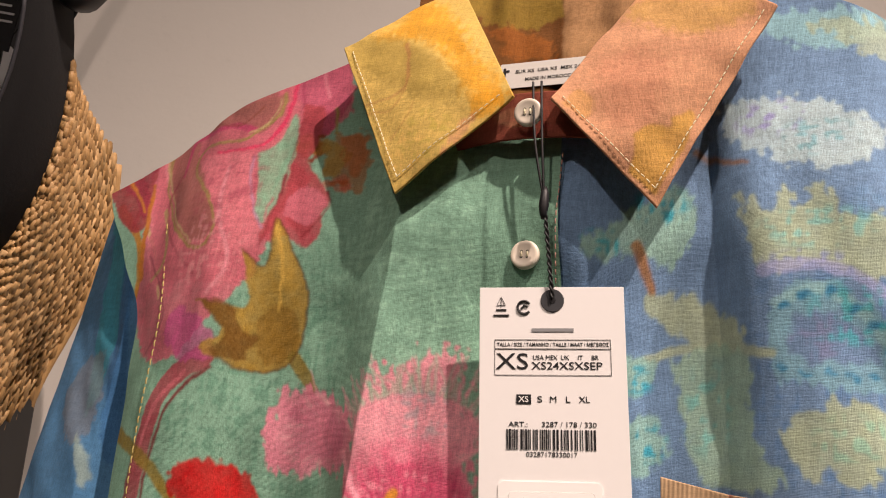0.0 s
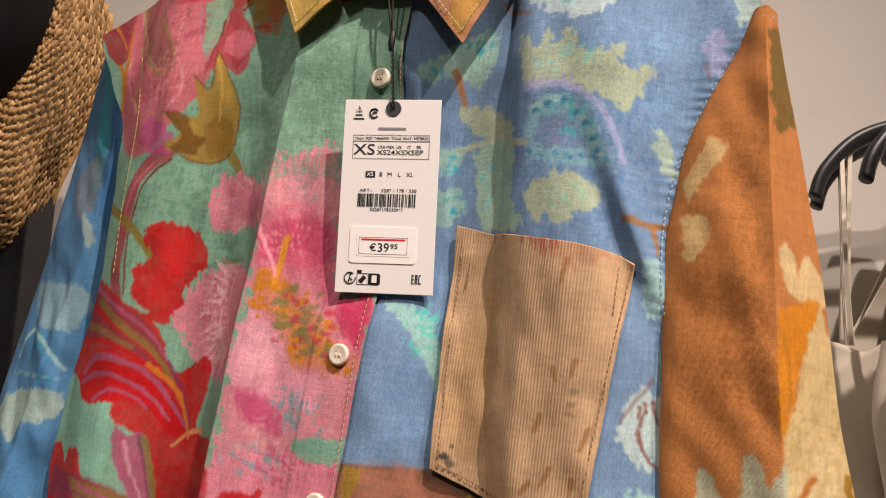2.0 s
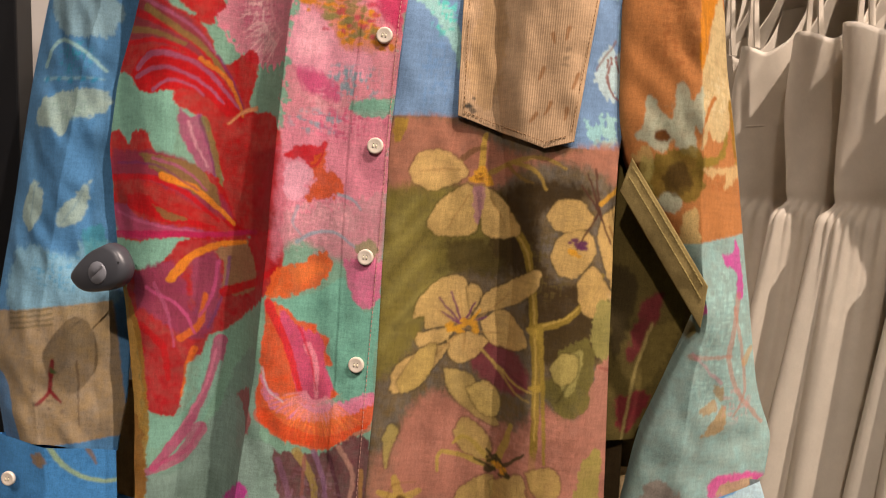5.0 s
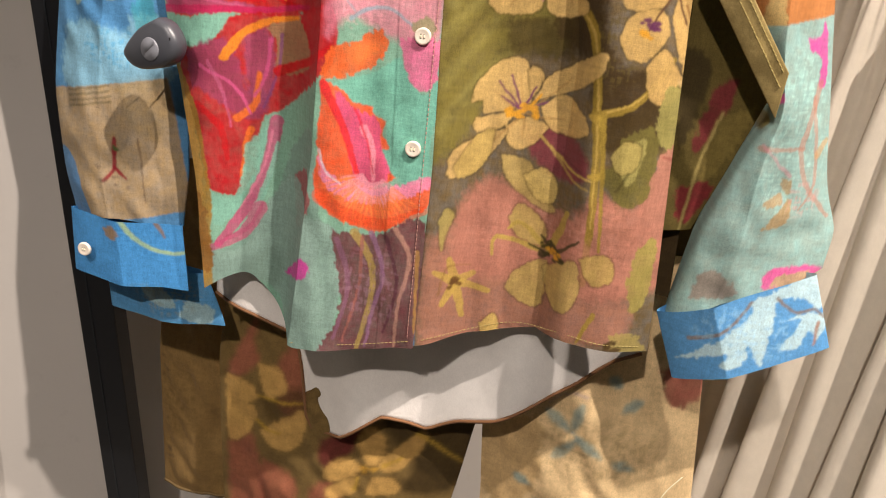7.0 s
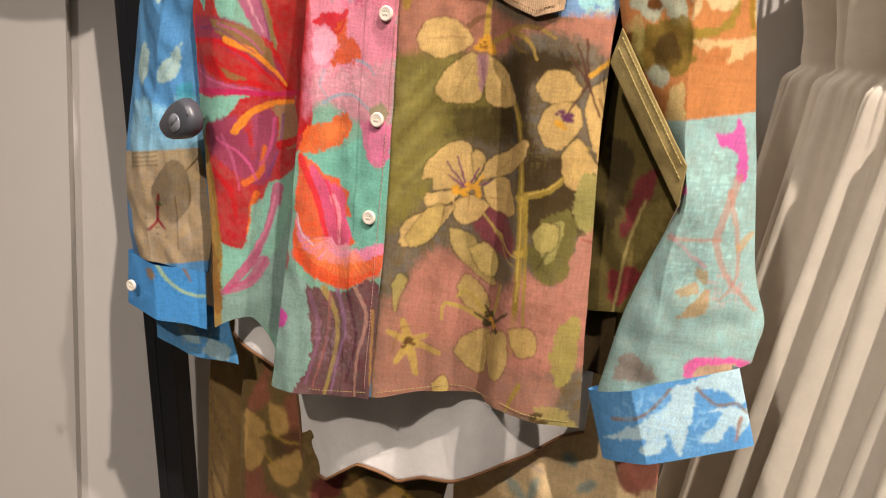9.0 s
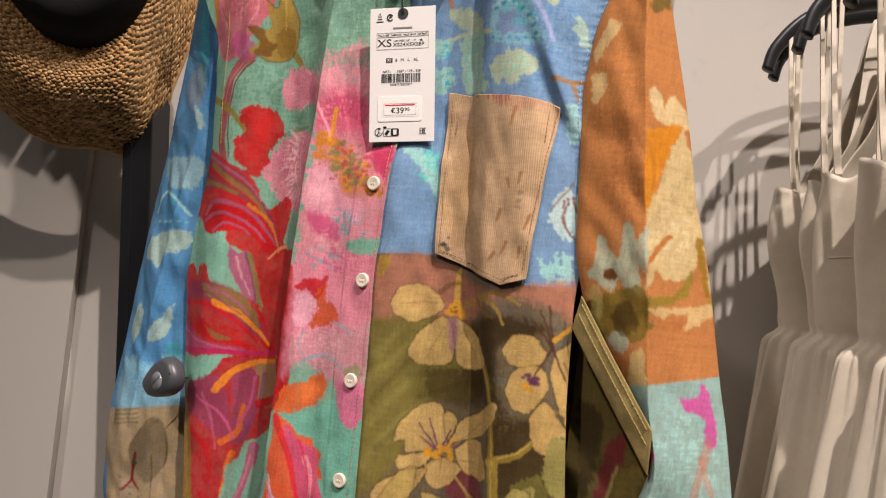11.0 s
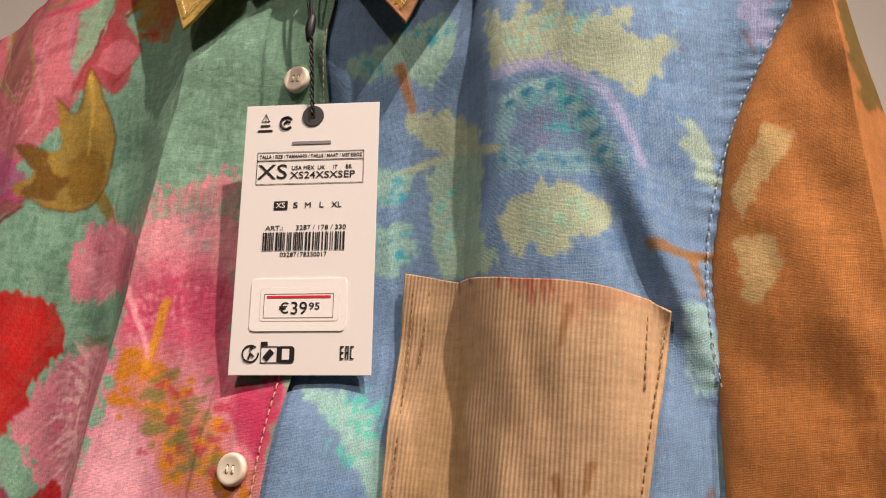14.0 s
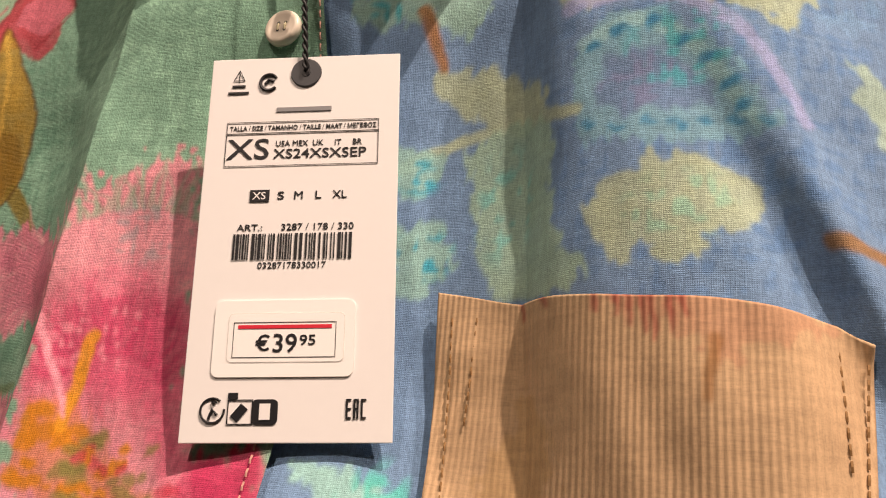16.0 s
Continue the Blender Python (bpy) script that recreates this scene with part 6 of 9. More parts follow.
def sleeve_right_print(k):
    k.flecks('c98a50', (18.6, 135.4), (2.18, 6.54), 0.5, 3)
    k.flecks('9a5c2c', (19.6, 131.6), (2.15, 4.29), 0.4, 4)
    k.shape('6f5f2c', 0.12, (19.2, 147.4), (19.6, 147.8), (20.6, 143.6), (20.4, 142.9), (19.8, 142.9), fringe=0.16)
    k.shape('c4ab7c', 0.12, (17, 142.1), (18, 141.6), (17.1, 140.4), (16.5, 139.1), (16.2, 139.8), fringe=0.15)
    k.shape('c4ab7c', 0.11, (16.2, 138.2), (17, 138.4), (17.5, 137.3), (16.6, 136.2), fringe=0.19)
    k.stroke('a87a40', 0.38, (16.4, 138.6), (17, 138.5), end=0.19)
    k.shape('d0bc90', 0.11, (20.4, 136.5), (20.6, 137.4), (21, 136.8), (21.2, 136), (21.5, 137), (22, 136.6), (22.6, 135.3), (21.9, 134.9), (21, 135.2), fringe=0.11)
    k.shape('c98612', 0.11, (20.6, 134.3), (22.2, 135.1), (21.5, 131.7), (21.3, 129.1), (20.9, 130.1), fringe=0.11)
    k.stroke('9a6a20', 0.22, (20.7, 133.7), (21.2, 131.7), (21.2, 129.9), full=0.4, end=0.11)
    k.shape('c9b688', 0.11, (22.2, 135), (22.7, 133.6), (23.2, 131.9), (24, 129.1), (24.6, 127.4), (25.3, 124.6), (24.7, 124.3), (24.1, 127.3), (23.8, 127.7), (23.9, 126.2), (23.6, 125.2), (23, 124.8), (22.5, 124.9), (22.1, 125.4), (21.9, 124.6), (21.6, 124.2), (21.7, 125.6), (22.4, 127.8), (21.7, 126.2), (21.4, 126.8), (21.2, 128.9), (21.5, 130.3), (21.6, 132), fringe=0.11)
    k.flecks('a89468', (22.6, 129.9), (1.83, 3.3), 0.4, 6)
    k.flecks('dccfa8', (22.6, 127.8), (1.44, 2.17), 0.5, 7)
    k.stroke('b0702c', 0.32, (22.4, 127.6), (21.9, 126.6), (21.6, 125.6), end=0.16)
    k.stroke('c98612', 0.31, (24, 131.5), (24.5, 129.7), end=0.14)
    k.stroke('94741c', 0.41, (23.8, 127.7), (24.2, 125.9), (24.7, 124), end=0.21)
    k.stroke('b0702c', 0.26, (24.7, 127.4), (24.4, 126), end=0.13)
    k.shape('948030', 0.1, (21.5, 123.4), (23.1, 124), (23.7, 125.7), (23.7, 124.2), (23, 123.3), (21.7, 122.9), fringe=0.14)
    k.shape('948030', 0.11, (24.7, 123.6), (25.3, 124.5), (25.8, 123.7), fringe=0.15)
    k.shape('c9ae7c', 0.1, (21.7, 123), (23.2, 123.1), (26, 123.7), (25, 122.7), (24.6, 122.3), (23.8, 121.8), (23.8, 122.8), (22.5, 122.4), fringe=0.14)
    k.flecks('b06a34', (24, 122), (2.19, 0.73), 0.5, 8)
    k.shape('a9ae98', 0.11, (17.9, 126.9), (18.2, 127.4), (19, 126.3), (19.7, 126), (19.7, 128.1), (20.4, 128), (20.8, 127.2), (21.4, 128), (21.6, 125.2), (21.1, 125.5), (21.4, 123.6), (20.2, 124.1), (19.8, 124.7), (19.4, 123.6), (18.4, 124.2), (17.4, 124.7), (17.9, 125.5), fringe=0.14)
    k.flecks('8f9680', (19.6, 125.6), (1.59, 1.59), 0.5, 9)
    k.shape('7e6c2a', 0.14, (18.5, 123.2), (19.8, 124), (21.7, 123.9), (22, 121.1), (20.1, 120.7), (18.3, 120.9), fringe=0.29)
    k.shape('584418', 0.11, (19.7, 122.8), (20.7, 123.3), (21.2, 121.9), (20, 121.4), edge=0.18, fringe=0.21)
    k.shape('b5a068', 0.11, (17.4, 123.4), (18.2, 124), (18.8, 123.3), (18.5, 121.6), (17.7, 122.1), full=0.8, fringe=0.15)
    k.dabs('6a4418', (19.1, 124.8), (0.14, 0.14), 0.39, 5, 41)
    k.dabs('6a4418', (17.9, 122.6), (0.15, 0.15), 0.4, 5, 41)
    k.shape('a39a5a', 0.11, (18, 123.5), (18.9, 122.9), (18.8, 121.4), (19.6, 120.7), (18.9, 120.9), (18, 121.7), full=0.7, fringe=0.15)
    k.shape('a9ae98', 0.11, (19.2, 120.7), (20.1, 121.2), (20.9, 120.6), (20.3, 119.8), fringe=0.15)
    k.shape('c8b078', 0.11, (21, 119.8), (21.8, 120.3), (22.2, 118.1), (21.7, 116.9), (21, 117.9), fringe=0.15)
    k.shape('584418', 0.11, (19.4, 122.2), (20.8, 123.1), (21.3, 121.7), (20.2, 121), full=0.7, fringe=0.22)
    k.shape('92b4b0', 0.03, (19.4, 117.5), (21.8, 118), (24.5, 118.6), (27.3, 119.3), (34.8, 97.6), (14.8, 89.6), (18.3, 111.4), (21.8, 114.1), smooth=False, edge=0.03)
    k.flecks('a8ccc4', (24.7, 111.7), (2.68, 7.66), 0.6, 9)
    k.flecks('7fa09c', (23.6, 110.6), (1.9, 4.56), 0.5, 10)
    k.shape('c85aa0', 0.11, (24, 117.5), (24.9, 117.5), (25.2, 118.5), (26.2, 115.1), (25.7, 114.5), (25.4, 116.2), (24.4, 116.8), fringe=0.11)
    k.shape('d868a8', 0.12, (22.6, 113.7), (23.1, 114.2), (23.2, 113.6), (22.8, 113.4), fringe=0.04)
    k.stroke('b8826e', 0.51, (25.8, 114.7), (25.5, 112.1), (25.4, 110.3), (26.4, 108.1), (28.4, 106.1), full=0.6, end=0.26)
    k.stroke('b8826e', 0.34, (22.6, 110.6), (24.6, 110.6), (25.6, 110.6), full=0.6, end=0.17)
    k.stroke('b8826e', 0.31, (25.5, 113.9), (26.5, 110.6), (26.9, 108.1), (26.2, 106.5), full=0.6, end=0.16)
    k.stroke('c49a60', 0.52, (26.7, 110.1), (27.2, 111.1), full=0.6, end=0.26)
    k.stroke('c88a94', 0.23, (25, 108.8), (23.8, 109.8), (22.7, 110.8), full=0.6, end=0.12)
    k.shape('b08a50', 0.12, (23.9, 105.1), (24.9, 106.5), (25.4, 107.3), (25.6, 105.6), (24.5, 105.1), full=0.8, fringe=0.16)
    k.shape('b89058', 0.12, (23.6, 107), (24.6, 107.6), (24.9, 107), (24, 106.6), full=0.7, fringe=0.15)
    k.shape('b08a50', 0.12, (24.5, 108.7), (25.3, 108.4), (25.3, 107.5), (24.8, 107.9), full=0.7, fringe=0.12)
    k.flecks('c89a94', (26.2, 107.3), (1.6, 1.6), 0.5, 14)
    k.shape('d4609c', 0.12, (24.9, 101), (25.1, 102), (26.5, 102.5), (28.5, 102.6), (29, 102), (25.8, 100.8), fringe=0.16)
    k.shape('b8a480', 0.12, (25.5, 100.9), (26.1, 101.8), (28, 102.2), (27.6, 101.2), fringe=0.16)
    k.shape('9a8478', 0.12, (20.4, 99.5), (20.9, 101.6), (22.1, 101.8), (23.3, 100.2), full=0.8, fringe=0.24)
    k.shape('8f8248', 0.03, (14.6, 123.5), (16.6, 122.9), (22.3, 115.2), (22.8, 112.2), (21, 109.3), (19.5, 102.9), (17.6, 101.2), smooth=False, edge=0.03)
    k.shape('a8324e', 0.25, (19.9, 114.1), (21.1, 114), (19.8, 110.6), (19.1, 109.7), (19.4, 112.1), full=0.85, fringe=0.1)
    k.shape('63552e', 0.3, (20.9, 112.4), (22.5, 112.2), (21, 109.3), (19.6, 107.4), (20, 110.3), full=0.8, fringe=0.2)
    k.shape('7c2c3c', 0.3, (18.9, 106.8), (20.4, 107.6), (20.9, 106.6), (19.6, 104.6), full=0.85, fringe=0.15)
    k.stroke('6c5e34', 0.23, (16.7, 122.1), (19, 119.4), (22.4, 114.5), end=0.23)
    k.stroke('b5a468', 0.23, (17, 122.4), (19.3, 119.6), (22.3, 115.4), end=0.23)


def cuff_left_print(k):
    k.flecks('3f80b4', (-22.2, 96.5), (4.23, 2.35), 0.5, 4)
    k.stroke('9db490', 0.47, (-23.6, 98.4), (-22.2, 96.5), (-20.1, 95.5), (-17.6, 95.5), end=0.28)
    k.stroke('8a7460', 0.42, (-21.2, 98.8), (-20.3, 97.6), (-19.8, 96.7), end=0.19)
    k.dabs('8f7a62', (-24.3, 96.8), (0.56, 1.03), 0.33, 5, 51)
    k.shape('a4b9b4', 0.2, (-23.4, 92.2), (-21.2, 91.6), (-20, 89.8), (-22.3, 90.3), full=0.8, fringe=0.1)
    k.shape('a4b9b4', 0.2, (-18.9, 90.6), (-16.7, 90.1), (-17.2, 88.6), (-19.5, 89.1), full=0.8, fringe=0.1)
    k.flecks('8f9c98', (-20.6, 90.7), (3.76, 2.35), 0.6, 6)


def cuff_right_print(k):
    k.shape('b8d0d4', 0.13, (20.6, 94.8), (23, 97.2), (24.7, 99.3), (24.5, 100.1), (25.5, 100.7), (29.2, 103.2), (29.9, 101.5), (29.1, 100.1), (27.6, 100.7), (26.2, 100.4), (26.3, 98.8), (26.1, 96.8), (26, 95.6), (24.9, 96.9), (24.8, 95.6), (23.4, 95), (23.6, 96.2), (21.8, 95.3), fringe=0.17)
    k.shape('b8d0d4', 0.12, (27, 96.9), (28, 99.2), (26.9, 99), (28.2, 99.7), (29.7, 99.6), (29.4, 97.9), (28.7, 98.5), (28.1, 97.2), fringe=0.12)
    k.stroke('86786c', 0.33, (21, 96.6), (23.2, 97.9), (24.5, 100.1), end=0.17)
    k.stroke('86786c', 0.24, (26.1, 100.5), (27.5, 99.7), (28.8, 100), (29.6, 99.5), (29.9, 101), end=0.12)
    k.stroke('a07c68', 0.29, (29.2, 99.1), (29.2, 97.5), end=0.14)
    k.flecks('9cc4dc', (24.7, 97.8), (4.89, 2.45), 0.5, 5)


def collar_left_print(k):
    k.shape('d49a1c', 0.08, (-8.1, 158), (-5.5, 157.6), (-2.6, 153.3), (-0.7, 150.8), (-2.1, 150.8), (-3.2, 152), (-4.6, 154.2), (-6.2, 155.1), (-8.1, 155.4), edge=0.45, full=0.85, fringe=0.51)
    k.shape('d8bc70', 0.08, (-9.5, 155.5), (-7.3, 157.3), (-6.8, 156.4), (-7.4, 155.6), (-8.6, 155.1), full=0.6, edge=0.33, fringe=0.16)
    # Olive-brown band: partly print, partly the shade of the leaf's fold.
    k.shape('8f7c3a', 0.08, (-9.4, 155.2), (-8.1, 155.4), (-6.1, 154.9), (-4.4, 153.6), (-3, 152), (-3.1, 151.2), (-5, 151.6), (-7.2, 152.8), (-8.6, 153.8), edge=0.43, full=0.6, fringe=0.27)
    k.shape('d49a1c', 0.07, (-2.2, 151.5), (-0.8, 150.9), (-1.8, 150.1), (-2.4, 150.3), (-2.5, 150.8), full=0.7, fringe=0.19)
    k.stroke('a8704c', 0.18, (-6.3, 154.8), (-5.7, 152.9), (-5.8, 151.9), (-7, 151.5), (-7.7, 151.4), full=0.55, end=0.09)
    k.stroke('b07a4c', 0.12, (-7.5, 151), (-6.2, 151), (-5.6, 152), full=0.5, end=0.06)
    k.stroke('b07a4c', 0.12, (-5.9, 149.5), (-5.3, 150.5), (-5.2, 151.3), full=0.4, end=0.06)
    k.shape('c98a7c', 0.07, (-2.8, 150.1), (-2.1, 150.5), (-2.3, 149.8), (-3, 148.9), (-3.4, 148.7), full=0.5, edge=0.14, fringe=0.18)
    k.flecks('b5a44e', (-4.3, 149.6), (1.61, 1.61), 0.6, 5)
    k.flecks('e0bc70', (-5, 148.9), (1.15, 1.38), 0.6, 6)


def collar_right_print(k):
    k.shape('b4944a', 0.08, (3.6, 156.5), (8, 155.1), (7.8, 154.2), (6.2, 153.6), (4.2, 154.4), (3.2, 155.3), edge=0.36, full=0.65, fringe=0.41)
    k.flecks('b8886c', (5, 152), (3.15, 1.8), 0.5, 7)
    k.shape('b87a64', 0.07, (2.3, 152.3), (3.7, 153.1), (5.1, 151.7), (4.6, 149.5), (3.2, 149.5), edge=0.46, full=0.35, fringe=0.37)
    k.stroke('96704a', 0.08, (3.9, 147.7), (4.1, 148.7), (4, 149), (4.6, 149.4), (5.3, 149.3), (5.4, 149.7), (6, 149.9), full=0.6, end=0.08)
    k.shape('c29a50', 0.06, (3.9, 147.6), (4.1, 148.7), (4, 149), (4.6, 149.4), (5.3, 149.3), (5.4, 149.7), (6.1, 149.9), (5.8, 148.5), (5, 147), (4.7, 146.7), fringe=0.06)
    k.stroke('9a744c', 0.09, (1.8, 151.1), (2.4, 150.8), (2.5, 150.2), (2.2, 149.7), full=0.6, end=0.07)
    k.shape('c4985c', 0.07, (1.3, 150.3), (1.8, 151.1), (2.4, 150.7), (2.4, 150.2), (2.1, 149.8), full=0.7, fringe=0.09)


def collar_stand_print(k):
    k.flecks('a84a4a', (-0.3, 149.9), (1.68, 0.63), 0.7, 3)
    k.flecks('6c3a2c', (-1, 150.3), (1.26, 0.63), 0.6, 5)
    k.shape('b8906c', 0.3, (-1.5, 150.6), (-0.6, 150.8), (-0.6, 149.9), (-1.3, 150), full=0.5)


def inner_collar_print(k):
    k.shape('9a8438', 0.3, (-7.8, 161.5), (-1.3, 160.4), (-1.1, 158.4), (-3.4, 158.1), (-6.6, 159.6), full=0.8, fringe=0.3)
    k.shape('a86a2c', 0.3, (-5.5, 158.1), (-3.4, 158.1), (-1.6, 157.6), (-0.8, 156.2), (-3.2, 156.5), (-5, 156.5), full=0.7, fringe=0.3)
    k.shape('5c4420', 0.3, (-6.5, 159.2), (-4.6, 158.3), (-3.3, 157.1), (-4.1, 156.3), (-5.7, 157.1), full=0.6, fringe=0.3)
    k.shape('b58f68', 0.1, (-0.8, 161.7), (4.7, 160.7), (3.6, 155.4), (-0.4, 155.8), smooth=False)


def sleeve_under_print(k):
    k.shape('80303c', 0.25, (19.6, 113.9), (20.9, 114.2), (19.5, 109.9), (18.8, 109.4), (19.1, 111.8), full=0.9, fringe=0.1)
    k.shape('3f3420', 0.3, (16.8, 116.2), (19, 115), (18.7, 111.4), (17.8, 109.1), full=0.8, fringe=0.2)
    k.shape('8a7a44', 0.3, (20.6, 112.2), (22.1, 112.5), (20.8, 108.2), (19.7, 107.1), (19.9, 110), full=0.8, fringe=0.2)
    k.shape('8c2c3c', 0.3, (18.4, 106.4), (20.1, 107.4), (20.6, 106.2), (19.1, 103.9), full=0.9, fringe=0.15)
    k.stroke('b5a468', 0.19, (20.2, 112.1), (19.4, 108.3), (19.1, 102.9), end=0.19)


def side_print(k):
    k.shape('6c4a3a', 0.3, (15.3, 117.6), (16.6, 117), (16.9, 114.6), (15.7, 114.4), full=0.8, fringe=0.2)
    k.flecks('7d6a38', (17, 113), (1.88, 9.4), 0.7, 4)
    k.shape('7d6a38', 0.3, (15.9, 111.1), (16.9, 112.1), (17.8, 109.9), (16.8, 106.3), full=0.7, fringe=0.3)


def pocket_print(k):
    k.shape('b0504a', 0.4, (8.9, 137), (11.9, 136.7), (13.5, 136.2), (13, 135.6), (11.8, 135.4), (10.3, 136.1), full=0.22, fringe=0.5)
    k.stroke('9c3a38', 0.17, (7.3, 136.9), (7.4, 136.5), full=0.7, end=0.08)
    k.stroke('9c3a38', 0.17, (8, 136.8), (8.1, 136.6), full=0.7, end=0.08)
    k.stroke('9c3a38', 0.17, (9.2, 136.8), (9.3, 136.3), full=0.7, end=0.08)
    k.stroke('9c3a38', 0.17, (9.7, 136.7), (9.7, 136.2), full=0.7, end=0.08)
    k.stroke('9c3a38', 0.17, (9.9, 136.7), (10, 136), full=0.7, end=0.08)
    k.stroke('9c3a38', 0.17, (10.2, 136.6), (10.3, 135.8), full=0.7, end=0.08)
    k.stroke('9c3a38', 0.17, (10.4, 136.6), (10.5, 135.6), full=0.7, end=0.08)
    k.stroke('9c3a38', 0.17, (10.8, 136.5), (10.8, 135.8), full=0.7, end=0.08)
    k.stroke('9c3a38', 0.17, (11, 136.5), (11.1, 136.1), full=0.7, end=0.08)
    k.stroke('96683a', 0.3, (11.5, 130.7), (11.7, 130.1), full=0.7, end=0.17)
    k.stroke('96683a', 0.3, (12.5, 131.1), (12.4, 130.4), full=0.7, end=0.17)
    k.stroke('96683a', 0.3, (11.1, 128.5), (10.9, 127.7), full=0.7, end=0.17)
    k.stroke('96683a', 0.3, (13.4, 128.2), (13.1, 127.3), full=0.7, end=0.17)
    k.stroke('96683a', 0.3, (11.8, 126.3), (11.5, 125.5), full=0.7, end=0.17)
    k.stroke('96683a', 0.3, (12.9, 126), (12.8, 125.3), full=0.7, end=0.17)
    k.stroke('96683a', 0.3, (10.9, 125.5), (10.6, 125), full=0.7, end=0.17)
    k.stroke('96683a', 0.3, (11.6, 135.6), (11.5, 134.5), full=0.7, end=0.17)
    k.dabs('6a5c48', (12.6, 129.6), (0.34, 1.29), 0.17, 4, 61, full=0.45)
    k.dabs('4c4a44', (6.4, 125.8), (0.21, 0.52), 0.21, 5, 62, full=0.8)
    k.shape('b0905c', 0.4, (5.8, 127.7), (6.7, 133.5), (8, 134.3), (8.4, 128), (7.4, 125.6), full=0.35, fringe=0.3)


def trouser_left_print(k):
    k.shape('9a5f4c', 0.15, (-13, 91.2), (-14.2, 87), (-13.7, 84.3), (-16.9, 82.5), edge=0.3, full=0.85, fringe=0.3)
    k.shape('9a5f4c', 0.18, (-16.7, 76.9), (-13.9, 76.9), (-12.7, 69.1), (-16.3, 67.2), edge=0.36, full=0.85, fringe=0.36)
    k.shape('9a5f4c', 0.18, (-13, 74.7), (-10.1, 74), (-9.3, 71.6), (-12.8, 69), edge=0.35, full=0.85, fringe=0.35)
    k.shape('9a5f4c', 0.16, (-11.8, 84.4), (-9.8, 87.9), (-8.8, 81.4), (-11.2, 80.4), edge=0.33, full=0.85, fringe=0.33)
    k.shape('9a5f4c', 0.17, (-7.9, 73.1), (-6.1, 74.5), (-4.9, 72.5), (-7.8, 71.6), edge=0.35, full=0.85, fringe=0.35)
    k.shape('3f3218', 0.16, (-1.6, 82.4), (2.1, 81.9), (6.3, 82.9), (5.1, 75.7), (0.7, 74.4), (1.5, 78), (-0.8, 79.9), edge=0.42, full=0.85, fringe=0.31)
    k.shape('6e3430', 0.17, (-7, 78.6), (-3.7, 80.7), (-4.1, 78.1), (-6, 75.8), (-7.2, 76.7), edge=0.22, fringe=0.17)
    k.shape('4c3c1c', 0.17, (-13.4, 80.9), (-9.4, 83.1), (-8.8, 80.9), (-11.8, 78.7), edge=0.45, full=0.7, fringe=0.34)
    k.stroke('4c3a1c', 0.29, (-17, 82.5), (-14.8, 82.5), (-13.6, 81.4), (-14, 80.5), (-16.7, 79.3), (-17, 82.5), full=0.5, end=0.29)
    k.shape('bc9a5c', 0.12, (-17, 82.5), (-14.8, 82.5), (-13.6, 81.4), (-14, 80.5), (-16.7, 79.3), fringe=0.12)
    k.stroke('4c3a1c', 0.29, (-16.9, 79.3), (-13.8, 80), (-14.3, 77.2), (-16.6, 75.4), (-16.9, 79.3), full=0.5, end=0.29)
    k.shape('bc9a5c', 0.12, (-16.9, 79.3), (-13.8, 80), (-14.3, 77.2), (-16.6, 75.4), fringe=0.12)
    k.stroke('4c3a1c', 0.28, (-13.7, 84.3), (-11.7, 84.4), (-10.6, 82.6), (-12.3, 81.2), (-13.1, 82.2), (-13.7, 84.3), full=0.5, end=0.28)
    k.shape('bc9a5c', 0.11, (-13.7, 84.3), (-11.7, 84.4), (-10.6, 82.6), (-12.3, 81.2), (-13.1, 82.2), fringe=0.11)
    k.stroke('4c3a1c', 0.29, (-13.3, 77.6), (-10.4, 80), (-8.7, 81.1), (-8.8, 78.3), (-10.1, 76.5), (-12, 76.4), (-13.3, 77.6), full=0.5, end=0.29)
    k.shape('bc9a5c', 0.12, (-13.3, 77.6), (-10.4, 80), (-8.7, 81.1), (-8.8, 78.3), (-10.1, 76.5), (-12, 76.4), fringe=0.12)
    k.stroke('4c3a1c', 0.28, (-6.8, 74.7), (-6.1, 76.5), (-4.7, 77.2), (-3.3, 76.2), (-4.4, 74.8), (-6.1, 74.4), (-6.8, 74.7), full=0.5, end=0.28)
    k.shape('bc9a5c', 0.11, (-6.8, 74.7), (-6.1, 76.5), (-4.7, 77.2), (-3.3, 76.2), (-4.4, 74.8), (-6.1, 74.4), fringe=0.11)
    k.stroke('4c3a1c', 0.27, (-4, 78.8), (-2.7, 81.1), (-1.2, 79.8), (-1.4, 77.6), (-2.6, 76.7), (-4, 78.8), full=0.5, end=0.27)
    k.shape('bc9a5c', 0.11, (-4, 78.8), (-2.7, 81.1), (-1.2, 79.8), (-1.4, 77.6), (-2.6, 76.7), fringe=0.11)
    k.stroke('4c3a1c', 0.27, (-1.8, 76.9), (0.2, 79.5), (2.1, 81.1), (2, 79.3), (0.4, 76.9), (-1.1, 76.2), (-1.8, 76.9), full=0.5, end=0.27)
    k.shape('bc9a5c', 0.11, (-1.8, 76.9), (0.2, 79.5), (2.1, 81.1), (2, 79.3), (0.4, 76.9), (-1.1, 76.2), fringe=0.11)
    k.stroke('4c3a1c', 0.29, (-6.5, 73.5), (-3.8, 75.2), (-3.7, 73.5), (-5.8, 72.5), (-6.5, 73.5), full=0.5, end=0.29)
    k.shape('bc9a5c', 0.11, (-6.5, 73.5), (-3.8, 75.2), (-3.7, 73.5), (-5.8, 72.5), fringe=0.11)
